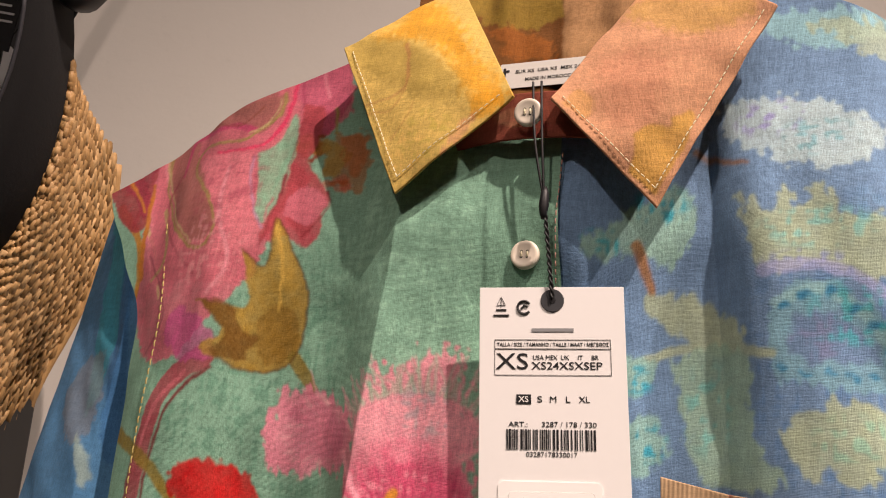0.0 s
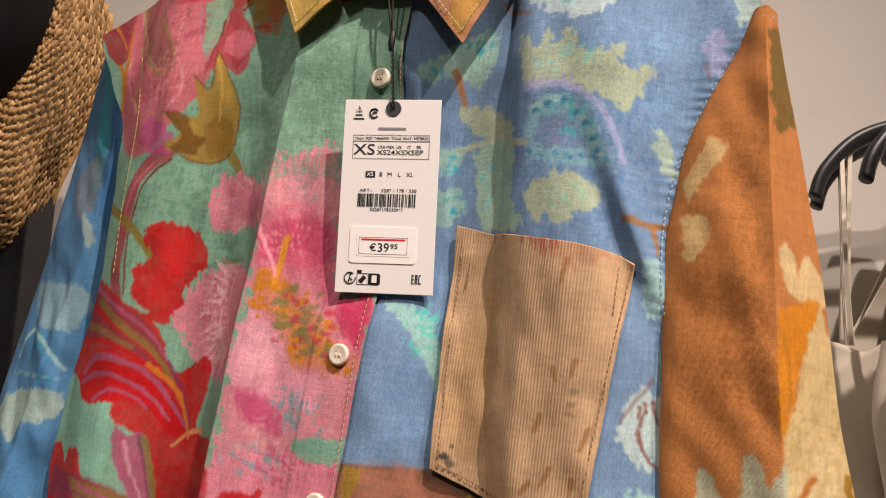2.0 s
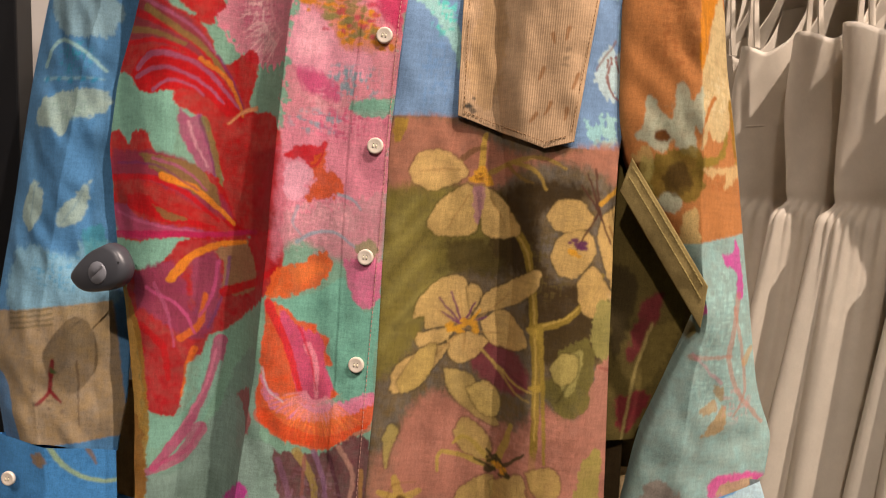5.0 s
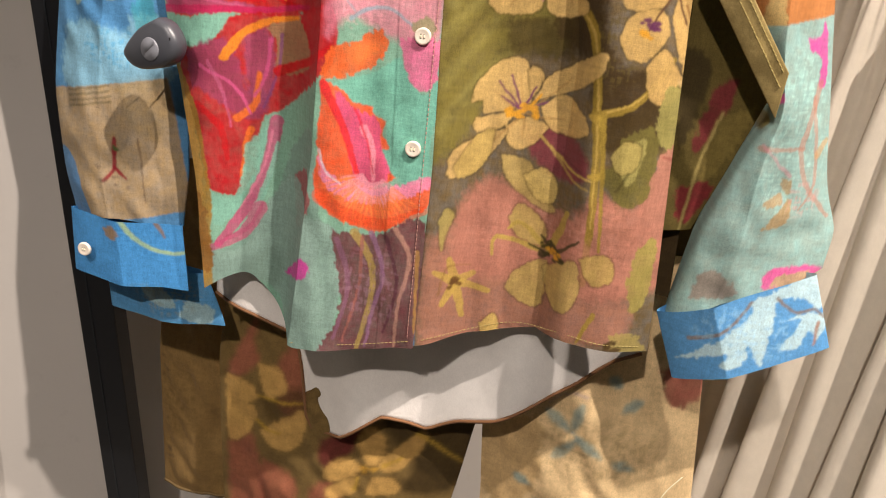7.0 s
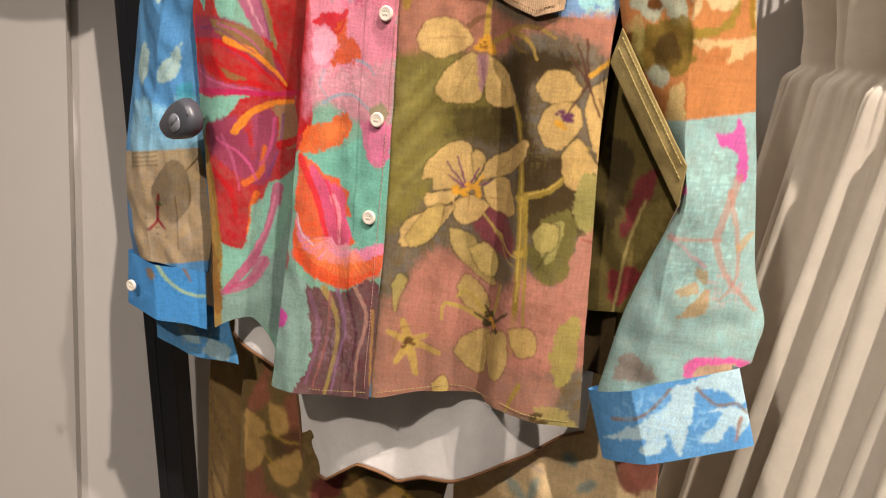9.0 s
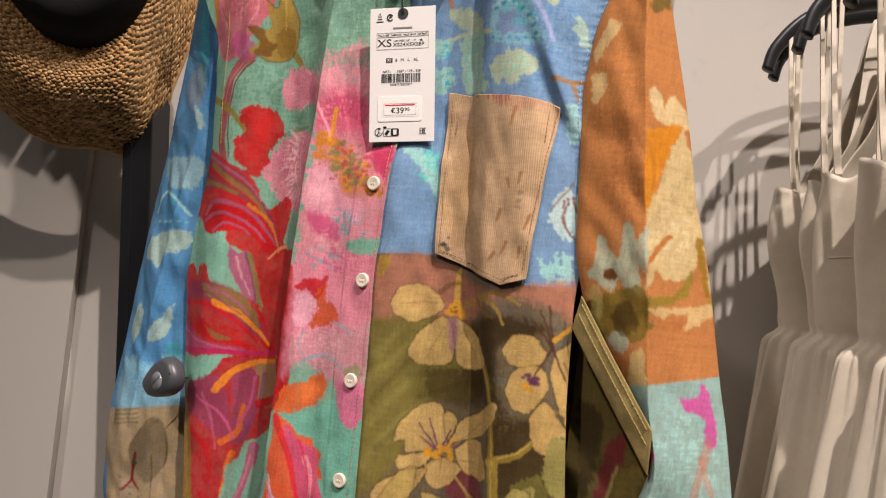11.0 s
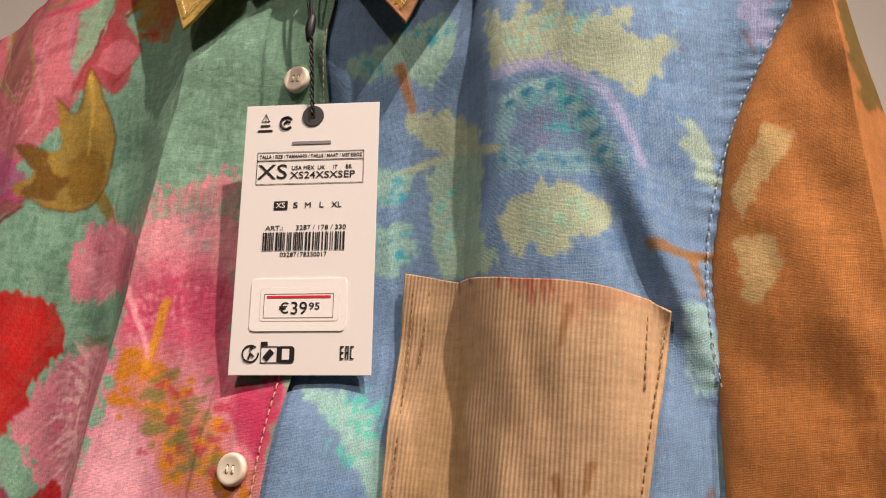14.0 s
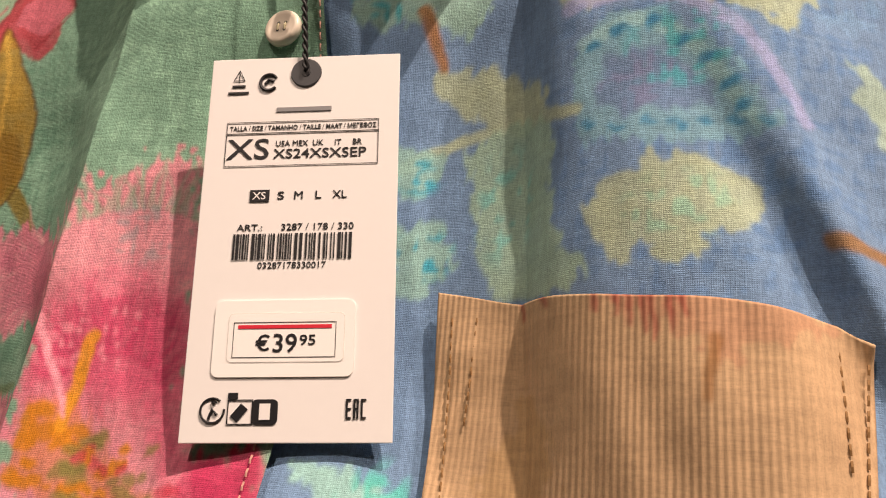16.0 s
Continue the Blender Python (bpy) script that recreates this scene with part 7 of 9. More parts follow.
    k.stroke('4c3a1c', 0.28, (-2.3, 75.4), (-0.2, 75.7), (0.1, 74.3), (-2.6, 73.4), (-2.3, 75.4), full=0.5, end=0.28)
    k.shape('bc9a5c', 0.11, (-2.3, 75.4), (-0.2, 75.7), (0.1, 74.3), (-2.6, 73.4), fringe=0.11)
    k.stroke('b0923a', 0.4, (-13.4, 81.2), (-11.2, 81.2), (-8.8, 81.8), end=0.2)
    k.stroke('b0923a', 0.4, (-13.6, 78.6), (-12.3, 77.9), (-11, 78), end=0.2)
    k.stroke('b0923a', 0.37, (1.5, 80.8), (4, 79.3), (5.6, 78.3), end=0.18)
    k.stroke('b0923a', 0.4, (-3.8, 73.8), (-3.6, 75.2), end=0.2)
    k.stroke('b0923a', 0.38, (-1.2, 76.8), (0.3, 77.9), end=0.19)
    k.dabs('caa040', (-2.7, 76.1), (0.66, 0.44), 0.22, 8, 71)
    k.dabs('5c4420', (-3.1, 75.6), (0.56, 0.44), 0.17, 5, 72)
    k.flecks('4c3c22', (-6.7, 82.3), (4.29, 3.22), 0.5, 3)
    for a in range(6):
        k.petal('c2a468', (-10, 58), (-10 + 3.4 * math.cos(a * 1.05 + 1), 58 + 3.4 * math.sin(a * 1.05 + 1)), 2.0, vein='9a8048')
    for a in range(6):
        k.petal('c2a468', (-2, 52), (-2 + 3.4 * math.cos(a * 1.05 + 2), 52 + 3.4 * math.sin(a * 1.05 + 2)), 2.0, vein='9a8048')
    for a in range(6):
        k.petal('c2a468', (-12, 45), (-12 + 3.4 * math.cos(a * 1.05 + 3), 45 + 3.4 * math.sin(a * 1.05 + 3)), 2.0, vein='9a8048')
    for a in range(6):
        k.petal('c2a468', (-3, 40), (-3 + 3.4 * math.cos(a * 1.05 + 4), 40 + 3.4 * math.sin(a * 1.05 + 4)), 2.0, vein='9a8048')


def trouser_right_print(k):
    k.shape('a98c5c', 0.5, (6.5, 83.1), (11.6, 84.6), (11.8, 76.9), (8, 75.6), full=0.6, fringe=0.4)
    k.shape('a44a4a', 0.4, (20.3, 90.8), (23.7, 91.7), (24.1, 88.9), (21.8, 87.7), full=0.8, fringe=0.3)
    k.petal('7f9a98', (14.4, 84.4), (11.9, 85.8), 0.94, vein='5f8088', full=0.75)
    k.petal('7f9a98', (14.4, 84.4), (14.9, 87.2), 0.94, vein='5f8088', full=0.75)
    k.petal('7f9a98', (14.4, 84.4), (17.1, 82.5), 0.94, vein='5f8088', full=0.75)
    k.petal('7f9a98', (15, 84), (13.1, 81.3), 0.94, vein='5f8088', full=0.75)
    k.petal('7f9a98', (18.1, 86.6), (19.6, 88.1), 0.94, vein='5f8088', full=0.75)
    k.petal('7f9a98', (17.8, 88.6), (16.6, 89.8), 0.94, vein='5f8088', full=0.75)
    k.petal('7f9a98', (11.7, 78), (10.1, 78.6), 0.94, vein='5f8088', full=0.75)
    k.petal('7f9a98', (19.9, 81.8), (18, 82.3), 0.94, vein='5f8088', full=0.75)
    k.petal('7f9a98', (12.3, 77), (14.2, 74.2), 0.94, vein='5f8088', full=0.75)
    k.stroke('8a7a9a', 0.23, (12.2, 86.4), (13.4, 87.6), (15.2, 87.8), full=0.6, end=0.14)
    k.flecks('8f7a50', (16.5, 82.9), (7.52, 3.76), 0.5, 5)
    for a in range(5):
        k.petal('7f9a98', (12, 60), (12 + 2.4 * math.cos(a * 1.25), 60 + 2.4 * math.sin(a * 1.25)), 0.9, full=0.7)
    for a in range(5):
        k.petal('7f9a98', (20, 55), (20 + 2.4 * math.cos(a * 1.25), 55 + 2.4 * math.sin(a * 1.25)), 0.9, full=0.7)
    for a in range(5):
        k.petal('7f9a98', (14, 48), (14 + 2.4 * math.cos(a * 1.25), 48 + 2.4 * math.sin(a * 1.25)), 0.9, full=0.7)
    for a in range(5):
        k.petal('7f9a98', (22, 42), (22 + 2.4 * math.cos(a * 1.25), 42 + 2.4 * math.sin(a * 1.25)), 0.9, full=0.7)


def tan_print(k):
    k.flecks('6f5a34', (-24.4, 74.8), (3.29, 5.64), 0.6, 5)
    k.dabs('5c4a34', (-26.1, 78.3), (0.56, 1.41), 0.19, 6, 91, full=0.7)
    k.dabs('5c4a34', (-26, 67.4), (0.56, 1.88), 0.19, 6, 92, full=0.7)



body_left = sheet("front_panel", shirt, PRINT, 400, 960, body_left_place, body_left_print, "85ab97", "front panel printed with pink and red flowers on green")
body_right = sheet("front_panel", shirt, PRINT, 340, 900, body_right_place, body_right_print, "7c99b8", "front panel in worn blue print above an olive flower print")


def back_place(u, v):
    z = 83 + v * 72
    for _ in range(2):
        x = curve(z, [(80, -17.0), (93, -16.6), (110, -16.0), (125, -18.6), (147, -19), (156, -20)]) * (1 - u) + u * curve(z, [(80, 18.4), (95, 18.4), (120, 16.4), (147, 19.6), (156, 20)])
        low = curve(x, [(-18, 92.0), (-13, 90.3), (-9.3, 88.4), (-8.6, 79.8), (-7.4, 79.3), (-5.1, 79.8), (-3.0, 81.8), (-1.3, 83.3), (0.5, 82.9), (2.4, 82.2), (5, 83.9), (8.1, 85.1), (13.9, 89.1), (16.6, 92.0), (18.7, 93.5)], 0.25)
        z = low + v * (np.interp(x, [-22, -21, -15.5, -9.0, 9.0, 14.2, 19.8], [146.6, 147.2, 150.0, 150.6, 150.6, 150.2, 146.6]) - low)
    y = 0.058 - 0.013 * step(z, 104, 94) + 0.007 * np.sin(x * 0.55) * step(z, 120, 90) + 0.006 * value_noise(x * 0.3, z * 0.1, 5)
    return x / 100, y, z / 100


def quad_place(a, b, c, d, bulge=0.0, ya=0, yb=0, yc=0, yd=0):
    """A four-cornered panel: a, b at the bottom, c, d at the top; corner depths in centimetres."""
    def place(u, v):
        w = [(1 - u) * (1 - v), u * (1 - v), (1 - u) * v, u * v]
        x = sum(k * p[0] for k, p in zip(w, (a, b, c, d)))
        z = sum(k * p[1] for k, p in zip(w, (a, b, c, d)))
        y = w[0] * ya + w[1] * yb + w[2] * yc + w[3] * yd - bulge * np.sin(np.pi * u) * np.sin(np.pi * v) ** 0.7
        return x / 100, y / 100 + 0.0012 * value_noise(x * 0.8, z * 0.8, 9), z / 100
    return place


def side_place(u, v):
    z = 98 + 40 * v
    x = 12.5 + 7.0 * u - 0.6 * np.sin(v * 3)
    return x / 100, 0.034 + 0.012 * u + 0.004 * np.sin(x * 1.3 + z * 0.1), z / 100


sheet("sleeve_underside", shirt, PRINT, 60, 120, quad_place((16.2, 103.0), (19.9, 103.6), (16.6, 123.2), (23.2, 115.0), 0.2, 3.4, 3.8, 3.4, 2.0), sleeve_under_print, "6f6236", "olive underside of the folded sleeve with red flowers")
strip = quad_place((16.9, 121.0), (22.9, 112.6), (17.4, 123.2), (23.0, 115.4), 0.1, 0.5, -0.2, 0.2, -0.5)
sheet("sleeve_placket", shirt, PRINT, 90, 30, strip, None, "a08f60", "stitched olive sleeve placket", thick=0.001)
for v0 in (0.55, 0.85):
    f = np.linspace(0.03, 0.97, 14)
    x, y, z = strip(f, f * 0 + v0)
    stitches("placket_seam", shirt, [(p, q - 0.0008, r) for p, q, r in zip(x, y, z)], STITCH2, 0.0024, 0.0008, 0.0004)
# Olive cloth with the shade of the gap behind the sleeve in its ground.
sheet("side_panel", shirt, PRINT, 60, 200, side_place, side_print, "4a3c24", "olive printed side panel, ground colour darkened for the sleeve shade")
sheet("back_panel", shirt, REVERSE, 120, 180, back_place, None, "d0cabf", "pale unprinted reverse of the back panel", thick=0.0008)
bm = bmesh.new()
hx = np.linspace(0.0, 1.0, 60)
bx, by, bz = back_place(hx, hx * 0)
tube(bm, [(a, b - 0.0012, c + 0.0004) for a, b, c in zip(bx, by, bz)], 0.0014, 6)
part("hem", bm, plain("brown_hem", "7c5636", 0.8, grain=300, depth=0.2), shirt, "rolled brown hem", smooth=True)


def ring_place(rows, y0=0.0, wrinkle=0.005, seed=1, power=0.75, inner=None):
    """A flattened sleeve: rows of (z, left x, right x, crease 0..1, depth, front y) in centimetres from cuff to shoulder."""
    zs = [r[0] for r in rows]

    def place(u, v):
        z = zs[0] + v * (zs[-1] - zs[0])
        l, r, k, d, f = (curve(z, [(q[0], q[i]) for q in rows], 0.9) for i in (1, 2, 3, 4, 5))
        t = u * 2 % 2
        front = t < 1
        w = np.where(front, t, 2 - t)
        x = l + (r - l) * w
        ridge = np.where(w < k, w / np.maximum(k, 0.01), (1 - w) / np.maximum(1 - k, 0.01))
        ridge = np.clip(ridge, 0, 1) ** np.where(w < k, inner or power, power)
        fall = np.where((w < k) & (inner is not None), np.minimum(d, 3.2), d)
        y = f + np.where(front, fall, d) * np.where(front, 0.5 - 0.5 * ridge, 0.5 + 0.5 * np.sin(np.pi * w) ** 0.6)
        zz = z + 0.25 * value_noise(x * 0.3, z * 0.2, seed)
        y = y + 100 * wrinkle * (value_noise(x * 0.45, z * 0.22, seed + 1) * 0.6 + value_noise(x * 0.8 + z * 0.3, z * 0.5, seed + 2) * 0.4) * np.sin(np.pi * np.clip(w, 0, 1)) ** 0.5
        return x / 100, y / 100, zz / 100
    return place


LEFT_SLEEVE = [(97.5, -28.4, -18.8, 0.4, 3.5, 1.2), (101, -29.4, -18.4, 0.4, 4, 1.2), (107, -30.2, -18.6, 0.45, 4.5, 1.4), (115, -29.7, -18.0, 0.45, 5, 1.8), (125, -28.9, -17.6, 0.5, 5, 2.2), (133, -27.8, -16.6, 0.55, 5, 2.4), (142, -26.6, -17.0, 0.6, 4.5, 2.6), (147, -25.4, -19.2, 0.6, 3.4, 2.4), (149.5, -24.2, -21.6, 0.6, 2.2, 2.2)]
RIGHT_SLEEVE = [(99.8, 19.2, 29.0, 0.3, 5, 1.0), (103, 19.8, 29.3, 0.3, 7, 0.6), (105, 20.2, 29.0, 0.3, 8, 0.3), (109, 21.6, 27.8, 0.2, 8, 0.2), (113.0, 22.9, 27.0, 0.12, 8.5, 0.1), (115.5, 22.4, 26.5, 0.1, 9, 0.1), (118.5, 20.4, 25.9, 0.36, 9, 0.0), (122.6, 17.3, 25.1, 0.60, 9, 0.0), (126, 16.3, 24.4, 0.64, 9, 0.0), (130, 16.0, 23.4, 0.67, 8, 0.1), (137, 15.4, 22.1, 0.72, 6.5, 0.3), (142, 15.9, 21.0, 0.74, 5.0, 0.6), (145.5, 17.2, 20.1, 0.72, 4.0, 1.0), (148.6, 18.5, 19.4, 0.6, 2, 1.6)]


def right_sleeve_place(u, v):
    """The sleeve's lower end slants up towards its outer side, as the cuff does."""
    x, y, z = ring_place(RIGHT_SLEEVE, seed=41, power=0.9, inner=0.3)(u, v)
    return x, y, z + (-0.022 + (x - 0.19) * 0.47) * (1 - step(z, 1.0, 1.09))


sleeve_left = sheet("sleeve", shirt, PRINT, 320, 560, ring_place(LEFT_SLEEVE, seed=31), sleeve_left_print, "5c8db4", "sleeve in worn blue print with a beige patch")
sleeve_right = sheet("sleeve", shirt, PRINT, 320, 560, right_sleeve_place, sleeve_right_print, "b67e4a", "sleeve in orange floral print with a pale aqua lower part")


def cuff(rows, paint, ground, label, seed):
    return sheet("cuff", shirt, PRINT, 240, 70, ring_place(rows, wrinkle=0.001, seed=seed), paint, ground, label)


cuff([(92.3, -28.2, -17.9, 0.5, 2.4, 0.9), (97.7, -28.5, -18.6, 0.5, 3.0, 0.9)], cuff_left_print, "4e8ec2", "blue printed buttoned cuff", 51)
cuff([(88.6, -26.4, -15.6, 0.5, 2.0, 3.2), (93.0, -27.0, -17.6, 0.5, 2.4, 3.2)], cuff_left_print, "5a90b8", "lower flap of the blue cuff", 52)


def cuff_right_place(u, v):
    x, y, z = ring_place([(0, 18.8, 28.6, 0.35, 3.4, 0.2), (5.0, 18.6, 28.4, 0.35, 4.0, 0.2)], wrinkle=0.001, seed=53)(u, v)
    return x + 0.018 * (1 - v), y, z + 0.928 + (x - 0.188) * 0.47


sheet("cuff", shirt, PRINT, 240, 70, cuff_right_place, cuff_right_print, "6399c6", "sky-blue cuff with white leaf print")


collar_left = sheet("collar_leaf", shirt, PRINT, 150, 150, quad_place((-5.3, 147.1), (-0.6, 150.9), (-9.2, 154.6), (-5.0, 159.2), 0.4, -1.0, -1.2, -0.4, 2.4), collar_left_print, "ccb066", "pointed yellow collar leaf with ochre stains and painted fold shade", thick=0.0012)
collar_right = sheet("collar_leaf", shirt, PRINT, 150, 150, quad_place((4.9, 146.2), (8.9, 154.4), (0.9, 150.6), (4.4, 158.6), 0.4, -0.9, -0.1, -1.3, 2.4), collar_right_print, "c69878", "pointed peach collar leaf with a mustard patch", thick=0.0012)

for leaf, place, lines in ((collar_left, quad_place((-5.3, 147.1), (-0.6, 150.9), (-9.2, 154.6), (-5.0, 159.2), 0.4, -1.0, -1.2, -0.4, 2.4), (((0.06, 0.06), (0.06, 0.95)), ((0.06, 0.06), (0.95, 0.06)))),
                           (collar_right, quad_place((4.9, 146.2), (8.9, 154.4), (0.9, 150.6), (4.4, 158.6), 0.4, -0.9, -0.1, -1.3, 2.4), (((0.05, 0.06), (0.97, 0.06)), ((0.05, 0.06), (0.05, 0.95))))):
    for a, b in lines:
        f = np.linspace(0, 1, 12)
        x, y, z = place(a[0] + (b[0] - a[0]) * f, a[1] + (b[1] - a[1]) * f)
        stitches("edge_stitching", leaf, [(p, q - 0.0013, r) for p, q, r in zip(x, y, z)], STITCH, 0.0018, 0.0010, 0.00023)


def stand_place(u, v):
    a = np.pi * (-0.5 + 2 * u * 0.999)
    x = 6.0 * np.sin(a + np.pi)
    y = 3.9 + 4.4 * np.cos(a + np.pi)
    back = step(y, 0.5, 5.0)
    z = 149.4 + 5.5 * back + (2.0 + 1.2 * back) * v
    return x / 100, y / 100, z / 100


sheet("collar_stand", shirt, PRINT, 300, 40, stand_place, collar_stand_print, "8a4d3c", "brown-red collar stand", thick=0.0010)


def neck_back_place(u, v):
    x = -7.5 + 15 * u
    z = 149.6 + 11.5 * v
    y = 5.0 - 0.03 * (x * x) - 0.35 * np.sin(v * 3.1) + 0.25 * value_noise(x * 0.9, z * 0.5, 12)
    return x / 100, y / 100, z / 100


sheet("inner_collar", shirt, PRINT, 200, 140, neck_back_place, inner_collar_print, "7a5228", "dark ochre printed inside of the collar")

def pocket_place(u, v):
    left, right = 5.6 - 0.6 * v, 13.55 + 0.9 * v
    x = left + u * (right - left)
    low = np.interp(x, [5.0, 5.6, 11.7, 13.6, 15], [125.2, 125.1, 123.3, 123.9, 124.2])
    top = np.interp(x, [4.9, 7.2, 9.8, 12.0, 13.8, 14.6], [137.3, 136.9, 136.6, 136.4, 136.1, 135.7])
    z = low + v * (top - low)
    f = front_y(x / 100, z / 100)
    y = f - 0.0028 - 0.0015 * np.sin(np.pi * u) * step(v, 0.5, 1.0) + 0.0006 * value_noise(x * 1.2, z * 0.6, 17)
    y = y - 0.0013 * value_noise(z * 0.75, x * 0.3, 27) * (np.exp(-(u / 0.16) ** 2) + np.exp(-((1 - u) / 0.2) ** 2)) * step(v, 0.02, 0.15)
    return x / 100, y, z / 100


pocket = sheet("pocket", shirt, CORD, 180, 240, pocket_place, pocket_print, "c0a484", "beige fine-corduroy chest pocket with rust stains", thick=0.0012)


def four_hole_button(at, tilt, parent, r=0.0056):
    bm = bmesh.new()
    prof = [(0.0, 0.0), (0.6, 0.0), (1.0, -0.0001), (1.0, 0.0014), (0.95, 0.0021), (0.86, 0.0024), (0.70, 0.0022), (0.3, 0.0020), (0.0, 0.0020)]
    rings = []
    for f, h in prof[1:-1]:
        rings.append([bm.verts.new((r * f * math.cos(a), -h, r * f * math.sin(a))) for a in (2 * math.pi * k / 32 for k in range(32))])
    for a, b in zip(rings, rings[1:]):
        for k in range(32):
            bm.faces.new((a[k], a[(k + 1) % 32], b[(k + 1) % 32], b[k]))
    bm.faces.new(rings[0])
    bm.faces.new(rings[-1])
    bmesh.ops.recalc_face_normals(bm, faces=bm.faces)
    ob = part("button", bm, BUTTON, parent, smooth=True)
    ob.matrix_world = pose(*at, tilt, 0, 0)
    hole = bmesh.new()
    for sx in (-1, 1):
        for sz in (-1, 1):
            p = Vector((sx * r * 0.2, -0.0019, sz * r * 0.2))
            tube(hole, [p, p + Vector((0, -0.0002, 0))], 0.00052, 10)
    h = part("button_hole", hole, INK, ob)
    th = bmesh.new()
    for sx in (-1, 1):
        tube(th, [(sx * r * 0.2, -0.0019, -r * 0.2), (sx * r * 0.2, -0.0024, 0), (sx * r * 0.2, -0.0019, r * 0.2)], 0.00035, 6)
    part("thread", th, STITCH, ob)
    return ob


for bx, bz in ((0.0, 1.448), (0.3, 1.299), (0.35, 1.225), (0.35, 1.149), (0.35, 1.074)):
    four_hole_button((bx / 100, float(front_y(np.array([bx / 100]), np.array([bz]))[0]) - 0.0030, bz), 0, shirt)
four_hole_button((-0.0005, -0.0085, 1.503), 8, shirt)
four_hole_button((-0.263, 0.0085, 0.9495), 0, shirt)


def along_front(pts, lift=0.0026):
    return [(x / 100, float(front_y(np.array([x / 100]), np.array([z / 100]))[0]) - lift, z / 100) for x, z in pts]


stitches("placket_stitching", shirt, along_front([(1.15, z) for z in np.linspace(149, 92.8, 40)], 0.0031), plain("pink_thread", "c99a8c", 0.8, grain=900, depth=0.2), 0.0020, 0.0012, 0.00026)
stitches("hem_stitching", shirt, along_front([(-8, 90.8), (-4, 91.5), (1.5, 92.9)], 0.0026), STITCH2, 0.0020, 0.0012, 0.00025)
stitches("hem_stitching", shirt, along_front([(2.2, 93.0), (8, 94.7), (11.7, 95.6), (15, 95.5), (18, 95.1)], 0.0006), STITCH2, 0.0020, 0.0012, 0.00025)
stitches("armhole_stitching", shirt, along_front([(-18.7, 147), (-17.1, 142.3), (-16.9, 137.3), (-16.6, 132.6)], 0.0028), STITCH2)
stitches("armhole_stitching", shirt, along_front([(18.1, 147.4), (16.5, 143.6), (15.7, 140.5), (15.4, 138), (15.6, 135), (16.2, 132.3)], 0.0008), STITCH_BLUE, 0.0018, 0.0014, 0.00028)
for a, b in (((5.45, 136.6), (6.0, 125.4)), ((6.0, 125.4), (11.7, 123.7)), ((11.7, 123.7), (13.3, 124.3)), ((14.32, 135.4), (13.3, 124.3)), ((6.1, 136.6), (6.0, 133.8)), ((13.8, 135.6), (13.85, 133.2))):
    p = [np.array(a) + (np.array(b) - np.array(a)) * k / 8 for k in range(9)]
    f = [float(front_y(np.array([q[0] / 100]), np.array([q[1] / 100]))[0]) for q in p]
    stitches("pocket_stitching", pocket, [(q[0] / 100, g - 0.0040, q[1] / 100) for q, g in zip(p, f)], STITCH_TAN, 0.0020, 0.0010, 0.00026)

# ---- shirt hanger ----
hanger = thing("shirt_hanger", (-0.005, 0.056, 1.545), 0, "black plastic clothes hanger inside the shirt", "hanger")
part("shoulder_bar", tube(bmesh.new(), bend([(-0.185, 0.0, -0.075), (-0.11, 0, -0.025), (0, 0, 0.0), (0.11, 0, -0.028), (0.178, 0, -0.08)]), 0.006, 10), RUBBER, hanger, smooth=True)
part("hook", tube(bmesh.new(), bend([(0, 0, 0), (0, 0, 0.05), (0.018, 0, 0.085), (0, 0, 0.11), (-0.02, 0, 0.09)]), 0.0025, 10), STEEL, hanger, smooth=True)

# ---- price tag ----
TAG = thing("price_tag", (0, 0, 0), 0, "white card price tag hanging on a black cord", "price tag")
TAG_AT = pose(-0.0126, -0.0105, 1.4319, 3.25, -5.0, 15.0)


def flat(name, x0, x1, y0, y1, mat, parent, lift=0.00012, depth=0.00016, r=0.0, label=""):
    """A flat printed block on the card, in millimetres from its upper left corner."""
    bm = bmesh.new()
    if r:
        ring = []
        for cx, cy, a0 in ((x1 - r, y0 + r, 0), (x0 + r, y0 + r, 90), (x0 + r, y1 - r, 180), (x1 - r, y1 - r, 270)):
            ring += [(cx + r * math.cos(radians(a0 + 18 * k)), cy - r * math.sin(radians(a0 + 18 * k))) for k in range(6)]
        front = [bm.verts.new((x / 1000, -lift - depth, -y / 1000)) for x, y in ring]
        back = [bm.verts.new((x / 1000, -lift, -y / 1000)) for x, y in ring]
        bm.faces.new(front)
        bm.faces.new(back[::-1])
        for k in range(len(ring)):
            bm.faces.new((front[k], back[k], back[(k + 1) % len(ring)], front[(k + 1) % len(ring)]))
        bmesh.ops.recalc_face_normals(bm, faces=bm.faces)
    else:
        box(bm, x0 / 1000, x1 / 1000, -lift - depth, -lift, -y1 / 1000, -y0 / 1000)
    ob = part(name, bm, mat, parent, label)
    return ob


def outline(name, x0, x1, y0, y1, w, mat, parent, lift=0.00012):
    bm = bmesh.new()
    for a in ((x0, x1, y0, y0 + w), (x0, x1, y1 - w, y1), (x0, x0 + w, y0 + w, y1 - w), (x1 - w, x1, y0 + w, y1 - w)):
        box(bm, a[0] / 1000, a[1] / 1000, -lift - 0.00014, -lift, -a[3] / 1000, -a[2] / 1000)
    return part(name, bm, mat, parent)


